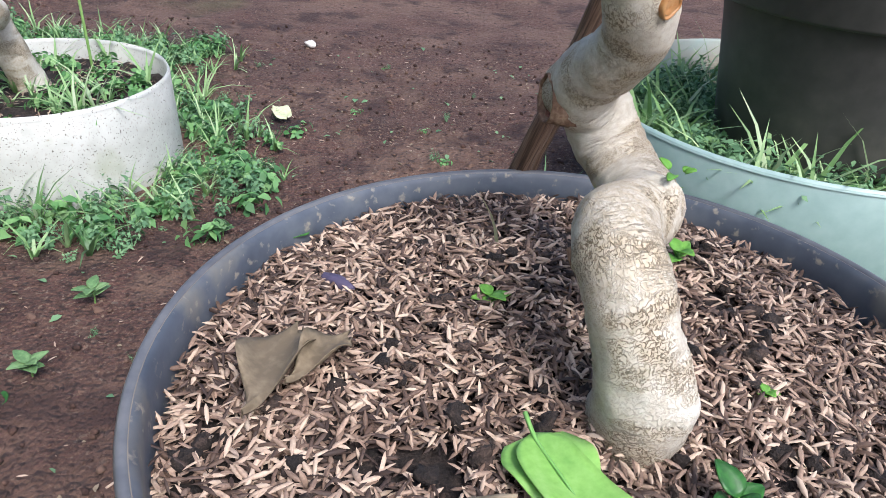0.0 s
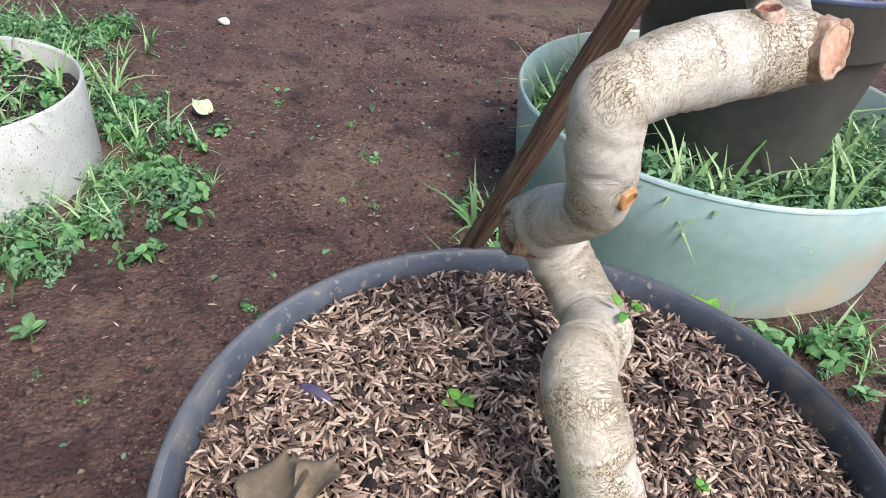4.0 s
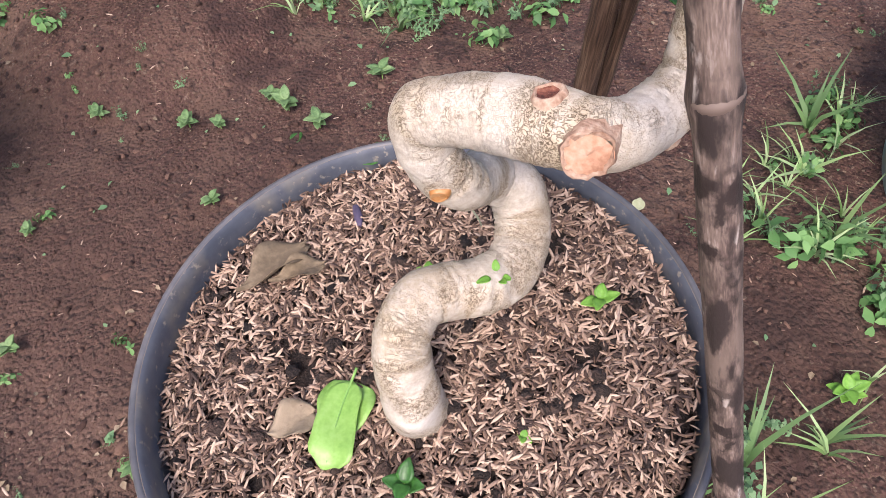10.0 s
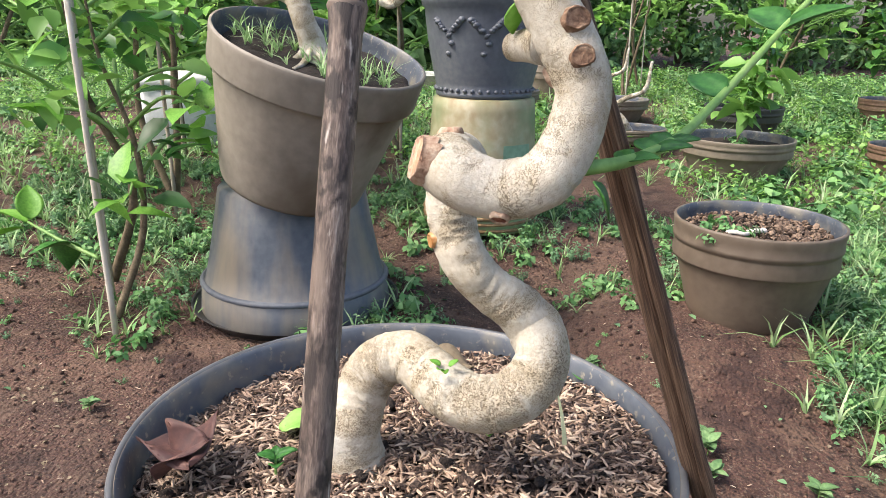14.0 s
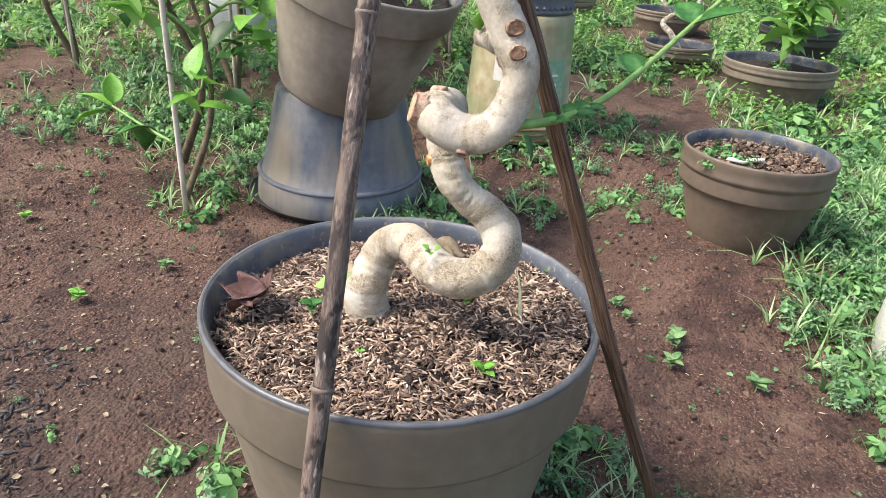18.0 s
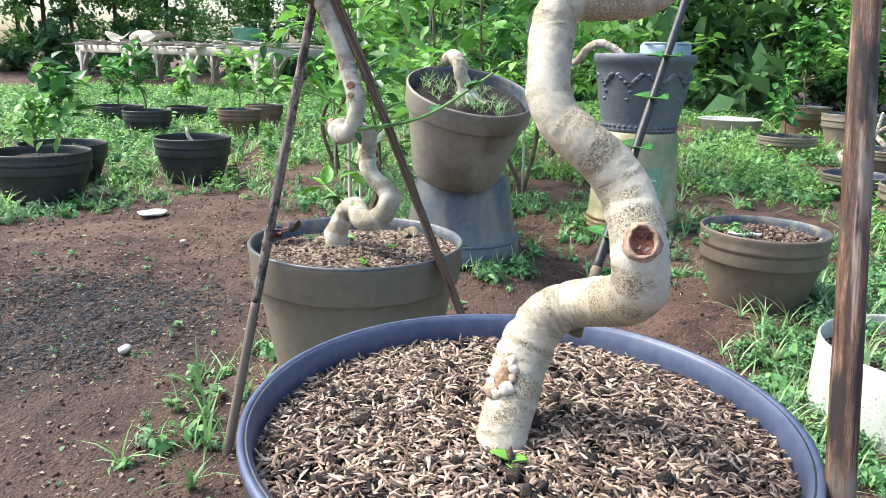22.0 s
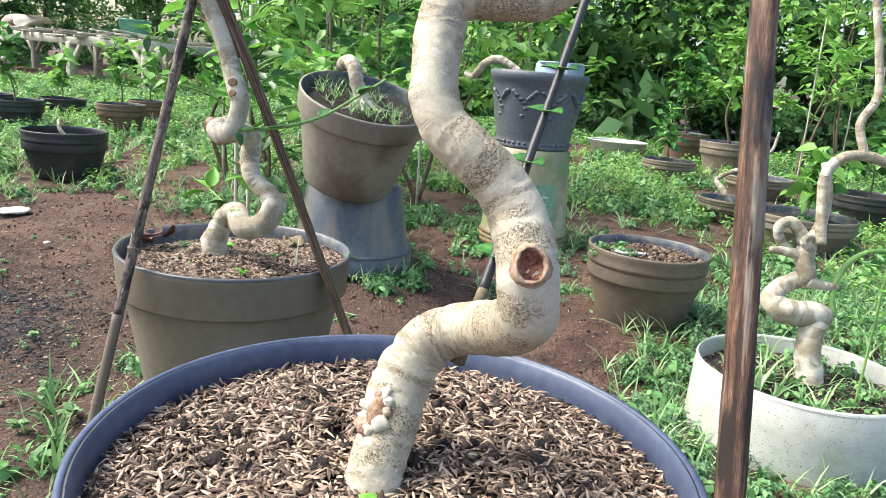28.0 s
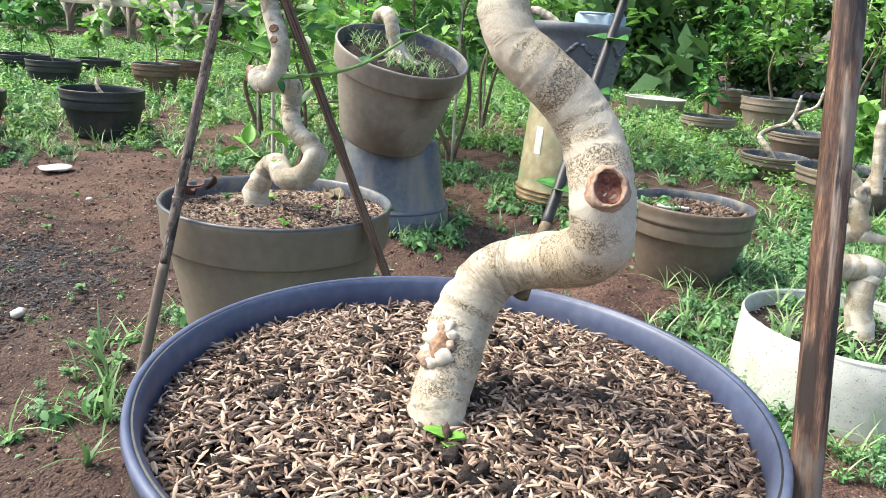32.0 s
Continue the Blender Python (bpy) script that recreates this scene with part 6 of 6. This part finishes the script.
def lush(x, y):
    """How thick the weeds stand."""
    n = noise.fractal(Vector((x * 1.9, y * 1.9, 7)), 0.9, 2, 3)
    v = max(ring(x, y, WX, WY, WR + 0.02, WR + 0.19) * 1.1,
            0.5 * ring(x, y, IX, IY, 0.18, 0.25), 0.8 * ring(x, y, IX + 0.06, IY + 0.20, 0.02, 0.10), 0.8 * ring(x, y, IX - 0.05, IY - 0.22, 0.03, 0.13),
            0.9 * ring(x, y, PX, PY, 0.13, 0.26),
            0.6 * ring(x, y, 0.40, 0.695, 0.03, 0.09), 0.8 * ring(x, y, 0.535, 0.675, 0.03, 0.07), 0.45 * ring(x, y, 0.19, 0.745, 0.03, 0.09),
            0.4 * ring(x, y, 0.22, 0.88, 0.03, 0.09), 0.4 * ring(x, y, 0.29, 0.75, 0.03, 0.08), 0.1 * ring(x, y, 0.31, 0.58, 0.03, 0.10),
            0.16 * ring(x, y, 0.30, 0.19, 0.04, 0.13), 0.16 * ring(x, y, 0.39, 0.30, 0.04, 0.12), 0.65 * ring(x, y, 0.255, 0.435, 0.03, 0.09), 0.4 * ring(x, y, 0.19, 0.49, 0.03, 0.09), 0.65 * ring(x, y, 0.01, 0.49, 0.05, 0.12), 0.3 * ring(x, y, 0.18, 0.16, 0.03, 0.10),
            smooth(-0.95, -1.3, y) * (0.62 + 1.2 * n), smooth(-1.3, -1.6, x) * (0.60 + 1.3 * n),
            smooth(0.62, 0.85, y) * smooth(-0.30, -0.55, x) * (0.9 + 0.5 * n),
            smooth(-0.55, -0.8, x) * (0.34 + 0.8 * n), 0.45 * ring(x, y, -0.42, -0.30, 0.03, 0.15), smooth(-0.2, -0.7, y) * smooth(-0.35, -0.6, x) * (0.3 + 0.8 * n))
    bare = ring(x, y, -0.83, 0.26, 0.20, 0.42) * (1 - ring(x, y, PX, PY, 0.13, 0.24))
    front = ring(x, y, IX + 0.19, IY - 0.01, 0.06, 0.13)
    return max(0.0, v * (1 - 0.8 * bare) * (1 - 0.85 * front))


near = spots(3600, -1.4, 0.75, -1.15, 1.5, lush)
sz = gw.uniform(0.020, 0.045, len(near))
third = np.arange(len(near)) % 3
near, sz = np.array(near), np.array(sz)
plant_patch("ground_weeds", "low broad-leaved green weeds on reddish earth", "broad", near[third == 0], sz[third == 0], "weed")
plant_patch("ground_weeds", "fine-leaved blue-green creeping weeds", "fine", near[third == 1], sz[third == 1] * 1.1, "weed_blue")
plant_patch("grass", "tufts of green grass blades on the bare ground", "grass", near[third == 2], sz[third == 2] * 1.5, "grass", cat="grass")
far = np.array(spots(21000, -6.5, 1.2, -8.5, 3.4, lambda x, y: (lush(x, y) * smooth(3.4, 2.2, y) * smooth(1.2, 0.5, x + 0.3 * noise.noise(Vector((x, y * 1.5, 4)))) * smooth(-8.5, -7.0, y) if (x < -1.3 or y < -1.1) else 0)))
fs = gw.uniform(0.035, 0.085, len(far)) * np.clip(1 + 0.08 * np.hypot(far[:, 0], far[:, 1]), 1, 1.6)
third = np.arange(len(far)) % 4
plant_patch("grass", "short rough lawn grass across the plot", "grass_far", far[third < 2], fs[third < 2], "grass", cat="grass")
plant_patch("ground_weeds", "mixed broad-leaved weeds in the grass", "broad_far", far[third == 2], fs[third == 2] * 0.8, "weed")
plant_patch("ground_weeds", "fine feathery weeds in the grass", "fine_far", far[third == 3], fs[third == 3], "foliage_light")
tall = [(0.293, 0.490, 0.000, 0.085), (0.257, 0.755, 0.000, 0.080), (0.334, 0.550, 0.000, 0.060), (0.173, 0.880, 0.000, 0.090), (-0.310, 0.738, 0.000, 0.070), (0.338, 0.257, 0.000, 0.055), (0.336, 0.268, 0.000, 0.045), (0.266, 0.424, 0.000, 0.060), (0.126, 0.586, 0.000, 0.060), (0.148, 0.151, 0.000, 0.060), (0.305, 0.174, 0, 0.085), (0.318, 0.222, 0, 0.075), (0.372, 0.330, 0, 0.085), (0.432, 0.405, 0, 0.080), (0.290, 0.140, 0, 0.070), (0.345, 0.270, 0, 0.065), (0.258, 0.105, 0, 0.050), (-0.45, 0.75, 0, 0.08), (-0.52, 0.72, 0, 0.08), (-0.40, 0.80, 0, 0.07)]
plant_patch("grass", "long arching grass blades on bare earth", "grass", [(x, y, ground_height(x, y) - 0.003) for x, y, z, s in tall], [s for x, y, z, s in tall], "grass_long", cat="grass")
# growth inside the planters
def disc_spots(n, cx, cy, r0, r1, z, hole=None):
    out = []
    while len(out) < n:
        a, r = gw.uniform(0, 6.28), r1 * math.sqrt(gw.random())
        x, y = cx + r * math.cos(a), cy + r * math.sin(a)
        if r < r0 or (hole and math.hypot(x - hole[0], y - hole[1]) < hole[2]):
            continue
        out.append((x, y, z))
    return np.array(out)


p = disc_spots(520, GX, GY, 0, GR - 0.03, 0.088, (BX, BY, 0.118))
s = gw.uniform(0.028, 0.055, len(p))
plant_patch("planter_weeds", "thick blue-green weeds filling the green planter", "fine", p[:300], s[:300] * 1.1, "weed_blue")
plant_patch("planter_weeds", "broad green weeds in the green planter", "broad", p[300:430], s[300:430] * 0.8, "weed")
plant_patch("planter_grass", "long grass blades in the green planter", "grass", p[430:], s[430:] * 2.0, "grass", cat="grass")
p = disc_spots(70, WX, WY, 0.02, WR - 0.02, 0.08)
s = gw.uniform(0.03, 0.06, len(p))
plant_patch("planter_weeds", "small green weeds in the white planter", "broad", p[:38], s[:38] * 0.55, "weed")
plant_patch("planter_grass", "tall grass blades in the white planter", "grass", p[38:60], s[38:60] * 1.2, "grass", cat="grass")
p = disc_spots(60, IX + 0.062 + q.x, IY + 0.033 + q.y, 0.02, 0.115, 0.244 + q.z)
p[:, 2] -= (p[:, 1] - (IY + 0.033 + q.y)) * math.tan(radians(18)) - 0.002
plant_patch("pot_weeds", "weeds and dry grass round the stump in the tilted pot", "grass", p, gw.uniform(0.018, 0.042, 60), "grass", cat="grass")
for cx, cy, z in ((-0.691 + 0.06, 0.619 - 0.06, 0.18), (-1.861, 0.691, 0.14), (0.075, -1.319, 0.16), (-0.10, -1.66, 0.16)):
    p = disc_spots(8, cx, cy, 0, 0.05, z)
    plant_patch("pot_weeds", "small green weeds growing in a pot", "broad", p, gw.uniform(0.018, 0.03, 8), "weed")

tall_blade = part("grass_blade", moved(blade(0.05, 0.0032, 0.35, 6), Matrix.Rotation(2.2, 4, "Z")), "leaf_pale", smooth=False)
tall_blade.matrix_world = pose(0.090, 0.422, 0.228)
tagged(tall_blade, "single yellowing grass blade in rice husks", "grass")
# seedlings that stand alone on the bare earth
for k, (x, y, s, lab) in enumerate(((-0.32, 0.55, 0.028, 0), (-0.266, 0.657, 0.026, 0), (-0.362, 0.479, 0.018, 0), (-0.399, 0.459, 0.022, 0), (-0.268, 0.552, 0.024, 0), (-0.066, -0.25, 0.024, 1), (-0.188, -0.20, 0.02, 0), (-0.198, 0.927, 0.024, 0), (-0.19, 0.80, 0.02, 0),
                                    (-0.12, 0.20, 0.024, 0), (-0.15, 0.30, 0.03, 0), (-0.155, 0.275, 0.026, 0), (-0.22, 0.36, 0.016, 0), (-0.28, 0.40, 0.018, 0), (-0.1, 0.17, 0.018, 1), (-0.35, 0.55, 0.02, 0), (0.42, 0.66, 0.036, 1), (0.40, 0.70, 0.04, 1), (0.46, 0.68, 0.03, 1), (0.33, 0.60, 0.026, 1), (0.53, 0.60, 0.022, 0), (0.58, 0.62, 0.02, 0),
                                    (0.30, 0.22, 0.03, 1), (0.36, 0.20, 0.022, 0), (-0.30, 0.16, 0.018, 0), (-0.42, 0.25, 0.016, 0), (-0.5, 0.4, 0.02, 0), (-0.2, -0.5, 0.02, 1), (0.1, -0.5, 0.018, 0), (0.2, -0.12, 0.02, 0))):
    seedling((x, y, ground_height(x, y)), s * 0.85, 4, "leaf_light" if lab and k % 2 else "sage", "small leafy seedling on bare reddish earth", 30 + k)
flat_leaf("fallen_leaf", "pale yellow-green leaf on bare earth", (-0.20, 1.14, 0.008), 40, 0.045, 0.028, "leaf_pale", 0.3, -0.1, 0, 0, wave=0.15)
flat_leaf("fallen_leaf", "brown curled leaf on bare earth", (0.50, 0.575, 0.006), 100, 0.036, 0.026, "red_leaf", 0.8, -0.2, 8, 0, wave=0.15)
flat_leaf("fallen_leaf", "grey-green leaf on bare earth", (-0.277, 0.516, 0.002), 10, 0.018, 0.013, "leaf", 0.3, 0)
flat_leaf("fallen_leaf", "small dark green leaf on bare earth", (-0.40, 0.55, 0.004), 80, 0.026, 0.014, "leaf", 0.3, 0)
flat_leaf("fallen_leaf", "bright small leaf on bare earth", (-0.12, 0.225, 0.006), 20, 0.016, 0.014, "leaf_light", 0.3, 0)
flat_leaf("fallen_leaf", "pale round leaf on bare earth", (0.09, 0.66, 0.012), 20, 0.016, 0.012, "leaf_pale", 0.3, 0)

# crumbs and bits on the earth
def ground_bits(name, label, n, x0, x1, y0, y1, size, mat, seed, template, cat):
    g = np.random.default_rng(seed)
    xy = np.stack([g.uniform(x0, x1, n), g.uniform(y0, y1, n)], 1)
    ok = np.array([not blocked(x, y) and (cat != "ash" or g.random() < 1.3 * smooth(0.33, 0.06, math.hypot((x - 0.32) * 0.9, (y + 0.31) * 0.85)) * (0.7 + noise.noise(Vector((x * 14, y * 14, 2))))) for x, y in xy])
    xy = xy[ok]
    z = np.array([ground_height(x, y) for x, y in xy])
    m = frames(np.c_[xy, z + 0.0022], g.random(len(xy)) * 6.28, g.normal(0, 0.25, len(xy)), g.normal(0, 0.25, len(xy)), size[0] + (size[1] - size[0]) * g.random(len(xy)) ** 3)
    return tagged(part(name, scatter(template, m), mat), label, cat, kind="stuff")


ground_bits("soil_crumbs", "crumbs of reddish earth", 11000, -1.2, 0.9, -1.2, 1.7, (0.0008, 0.0042), "soil_crumb", 1, ball(1, 5, 3, 0.7, 0.5, 2), "soil")
ground_bits("black_litter", "dark charred husks spread on the earth", 26000, 0.00, 0.70, -0.72, 0.06, (0.8, 2.2), "char", 2, husk_template(), "ash")
ground_bits("scattered_husks", "pale dry bits strewn on the earth", 4500, -1.1, 0.9, -1.0, 1.6, (0.5, 1.3), "husk", 3, husk_template(), "litter")
ground_bits("scattered_leaves", "tiny dull leaves lying on the earth", 700, -1.2, 0.9, -1.0, 1.6, (0.006, 0.018), "weed_blue", 4, oval_leaf(1.0, 0.6), "litter")


ground_bits("dry_flakes", "pale crumbs and dry leaf flakes on damp earth", 2600, -0.25, 0.75, -0.75, 0.45, (0.002, 0.011), "dry_leaf", 5, fold_leaf(1.0, 0.7), "litter")
ground_bits("dry_flakes", "scattered pale dry leaf flakes on reddish earth", 900, -1.1, 0.6, 0.35, 1.6, (0.002, 0.009), "dry_leaf", 6, fold_leaf(1.0, 0.7), "litter")


g_ = np.random.default_rng(9)
lumps = [(x, y, ground_height(x, y) - 0.001) for x, y in np.stack([g_.uniform(-1.2, 0.9, 9000), g_.uniform(-1.1, 1.7, 9000)], 1) if not blocked(x, y) and g_.random() < 0.55 + noise.noise(Vector((x * 3, y * 3, 1)))]
nl_ = len(lumps)
tagged(part("soil_clods", scatter(ball(1, 6, 4, 0.6, 1.1, 4), frames(lumps, g_.random(nl_) * 6.28, g_.normal(0, 0.5, nl_), g_.normal(0, 0.5, nl_), 0.0018 + 0.0062 * g_.random(nl_) ** 3)), "soil_crumb"), "low crumbly clods of reddish earth", "soil", kind="stuff")
sprouts = np.array(spots(240, -0.75, 0.75, -0.7, 1.5, lambda x, y: 0.9 if noise.noise(Vector((x * 2.5, y * 2.5, 3))) > -0.1 else 0.15))
plant_patch("sprouts", "tiny grey-green sprouts dotted over bare earth", "fine", sprouts[:170], gw.uniform(0.008, 0.02, 170), "weed_blue")
plant_patch("sprouts", "tiny pale green sprouts dotted over bare earth", "broad", sprouts[170:], gw.uniform(0.007, 0.017, len(sprouts) - 170), "weed")


# ---- young trees and shrubs ----
def sapling(at, h, label, n_leaves, leaf, mat="foliage_light", stems=1, seed=0, spread=0.35, stake=True, low=0.3, young=0):
    """Thin stems with twigs and a loose crown of leaves."""
    g = np.random.default_rng(seed)
    ob = tagged(empty("young_tree", at), label, "young tree")
    tips = []
    for s in range(stems):
        a0 = g.uniform(0, 6.28)
        P = [(0, 0, 0, 0.013 * h if h < 0.7 else 0.009)]
        x = y = 0
        for k in range(1, 5):
            x, y = x + g.normal(0, 0.05) * h, y + g.normal(0, 0.05) * h
            P.append((x, y, h * k / 4, (0.013 * h if h < 0.7 else 0.009) * (1 - 0.19 * k)))
        part("stem", tube(P, 24, 9, rough=0.1), "twig", ob)
        C = curve(P, 30)
        for k in range(9):
            b = C[int(30 * (low + (0.98 - low) * k / 9))]
            a = a0 + k * 2.4
            L = spread * h * g.uniform(0.6, 1.1) * (1.1 - 0.5 * k / 9)
            e = (b[0] + L * math.cos(a), b[1] + L * math.sin(a), b[2] + L * g.uniform(0.1, 0.6))
            m_ = ((b[0] + e[0]) / 2, (b[1] + e[1]) / 2, (b[2] + e[2]) / 2 + 0.03)
            part("twig", tube([(*b[:3], 0.004), (*m_, 0.003), (*e, 0.0018)], 10, 6), "stem", ob)
            tips += [(np.array(b[:3]), np.array(m_), np.array(e))]
    at_, yaw, pit = [], [], []
    for i in range(n_leaves):
        b, m_, e = tips[g.integers(len(tips))]
        u = g.uniform(0.25, 1.05)
        at_.append(b * (1 - u) + e * u + g.normal(0, 0.015, 3) + (0, 0, 0.01))
        yaw.append(g.uniform(0, 6.28))
        pit.append(g.normal(0.1, 0.5))
    lf = leaf_shape(1.0, 0.55, 0.3, 0.25, 5, 3)
    part("crown", scatter(lf, frames(at_, np.array(yaw), np.array(pit), g.normal(0, 0.4, n_leaves), g.uniform(0.6, 1.15, n_leaves) * leaf)), mat, ob)
    if young:
        sel = g.integers(len(tips), size=young)
        part("young_leaves", scatter(lf, frames([tips[i][2] + g.normal(0, 0.02, 3) for i in sel], g.random(young) * 6.28, g.normal(0.3, 0.4, young), g.normal(0, 0.4, young), g.uniform(0.7, 1.2, young) * leaf)), "leaf_light", ob, "bright young leaves")
    if stake:
        part("support_cane", tube([(0.03, 0.02, -0.02, 0.005), (0.02, 0.0, h * 0.9, 0.004)], 8, 8), "slat_wood", ob)
    return ob


sapling((-0.383, -0.316, 0.03), 0.52, "young citrus plant with glossy leaves tied to thin canes", 64, 0.062, "leaf_crown", 1, 3, 0.30, True, 0.35, 40)
citrus_twig = bpy.data.objects["young_tree"]
part("side_branch", tube([(-0.01, -0.03, 0.09, 0.0035), (-0.02, -0.10, 0.105, 0.003), (-0.04, -0.19, 0.125, 0.002)], 16, 8), "stem", citrus_twig)
for at_l, way_l, l_l, mt_l in (((-0.038, -0.19, 0.125), (0.06, -0.5, 0.22), 0.070, "leaf_light"), ((-0.045, -0.19, 0.128), (-0.3, -0.25, 0.6), 0.066, "leaf_light"), ((-0.03, -0.19, 0.118), (0.3, -0.5, -0.1), 0.068, "leaf_light"),
                               ((-0.025, -0.11, 0.105), (-0.3, -0.25, -0.4), 0.072, "leaf"), ((-0.02, -0.09, 0.104), (0.5, -0.2, 0.1), 0.06, "leaf")):
    leaf_on(citrus_twig, at_l, way_l, l_l, l_l * 0.62, mt_l, 0.2)
sapling((-0.50, -0.42, 0.04), 0.66, "leafy young plant behind the stacked pots", 70, 0.062, "foliage_light", 1, 4, 0.36, True, 0.4, 60)
for k, (x, y, h, n, l) in enumerate(((-0.95, -0.62, 0.85, 330, 0.065), (-1.25, -0.45, 0.95, 360, 0.07), (-1.45, -0.95, 1.0, 360, 0.07), (-0.95, -1.15, 0.8, 260, 0.06), (-1.75, -0.35, 0.9, 300, 0.065), (-1.95, -0.85, 1.1, 340, 0.07), (-3.3, 0.95, 0.95, 300, 0.07), (-3.9, 0.25, 1.15, 360, 0.075), (-4.6, 1.1, 1.2, 360, 0.08), (-2.95, 1.75, 0.9, 280, 0.07), (-5.0, 0.3, 1.4, 400, 0.085))):
    sapling((x, y, 0.05), h, "bushy young tree with light green leaves", n, l, "leaf_crown" if k % 2 and k < 7 else "foliage_light", 2, 20 + k, 0.36, True, 0.35, 50)
for k, (c, r, h, mt, lab) in enumerate(POTS):
    if k in (8, 13):
        bz = tagged(empty("bonsai_tree", (c[0], c[1], 0.05 + h - 0.03)), "small pale bent bonsai in a shallow pot", "bonsai tree")
        part("trunk", tube([(0, 0, 0, 0.013), (0.02, -0.03, 0.05, 0.011), (-0.01, -0.07, 0.085, 0.010), (0.0, -0.03, 0.12, 0.009), (0.02, 0.03, 0.15, 0.008), (0, 0.05, 0.25, 0.005)], 40, 12, rough=0.1), "bark", bz)
        continue
    if k in (0,):
        tw_ = tagged(empty("bare_twig", (c[0], c[1], 0.05 + h - 0.03)), "bent pale dead twig in a black pot", "twig")
        part("twig", tube([(0, 0, 0, 0.008), (0.01, -0.02, 0.03, 0.007), (0.0, -0.04, 0.055, 0.006)], 14, 8, rough=0.1), "bark", tw_)
        continue
    hh = {1: 0.17, 3: 0.34, 4: 0.36, 5: 0.3, 6: 0.3, 7: 0.3, 11: 0.75, 14: 0.6, 12: 0.3, 10: 0.3, 9: 0.22, 15: 0.35, 16: 0.4}.get(k, 0.28)
    sapling((c[0], c[1], 0.05 + h - 0.03), hh, "young green plant growing in a plastic pot", 70 if hh < 0.5 else 220, 0.05 if k == 1 else 0.08, "foliage_light" if k % 2 else "leaf_crown", 1, 80 + k, 0.30, False, 0.3)


# ---- the wood round the plot ----
EDGE = [(-0.6, -15.5), (-3.5, -15), (-6.2, -12.5), (-6.8, -9), (-6.0, -6.0), (-5.4, -3.6), (-5.6, -1.8), (-6.3, -0.3), (-7.6, 1.2), (-9.0, 3.6), (-9.5, 6.5)]
ec = curve([(x, y, 0, 0) for x, y in EDGE], 200)[:, :2]
gf = np.random.default_rng(77)
nrm = np.gradient(ec, axis=0)
nrm = np.stack([nrm[:, 1], -nrm[:, 0]], 1)
nrm /= np.linalg.norm(nrm, axis=1)[:, None]
if (nrm[100] @ (np.array((0.5, 0.5)) - ec[100])) > 0:
    nrm = -nrm


def wood(name, label, n, depth, zmax, leaf, mat, seed, clumps):
    """Leaves gathered in clumps along the edge of the wood, thinning upwards."""
    g = np.random.default_rng(seed)
    k = g.integers(0, 200, clumps)
    base = ec[k] + nrm[k] * (g.random(clumps) ** 1.3 * depth)[:, None]
    cz = 0.05 + zmax * g.random(clumps) ** 1.1
    cr = g.uniform(0.16, 0.42, clumps)
    w = g.integers(0, clumps, n)
    d = g.normal(0, 1, (n, 3))
    d *= (g.random(n) ** 0.4 / np.linalg.norm(d, axis=1))[:, None]
    P = np.c_[base[w], cz[w]] + d * cr[w][:, None] * (1, 1, 0.75)
    P[:, 2] = np.abs(P[:, 2]) + 0.03
    m = frames(P, g.random(n) * 6.28, g.normal(0.2, 0.7, n), g.normal(0, 0.6, n), g.uniform(0.6, 1.3, n) * leaf)
    return tagged(part(name, scatter(small_leaf(1.0, 0.55) if mat == "foliage_deep" else fold_leaf(1.0, 0.55), m), mat, smooth=False), label, "woodland", kind="stuff")


wood("woodland", "dense dark green thicket behind the plot", 100000, 2.8, 5.0, 0.095, "foliage", 1, 900)
wood("woodland", "lighter green leaves along the thicket's edge", 36000, 1.2, 2.6, 0.08, "foliage_light", 2, 420)
wood("woodland", "deep leaves inside the thicket, shade put into their colour", 52000, 4.5, 8.5, 0.26, "foliage_deep", 3, 1300)
for k in range(26):
    i = int(gf.integers(4, 196))
    b = ec[i] + nrm[i] * gf.uniform(0.3, 2.5)
    lean = gf.normal(0, 0.25, 2)
    tr = part("tree_trunk", tube([(0, 0, -0.1, 0.05), (lean[0] * 0.5, lean[1] * 0.5, 2, 0.04), (lean[0], lean[1], 5, 0.03)], 20, 10, rough=0.12), "twig")
    tr.matrix_world = pose(b[0], b[1], 0.05)
    tagged(tr, "thin grey-brown tree trunk in the thicket", "tree")
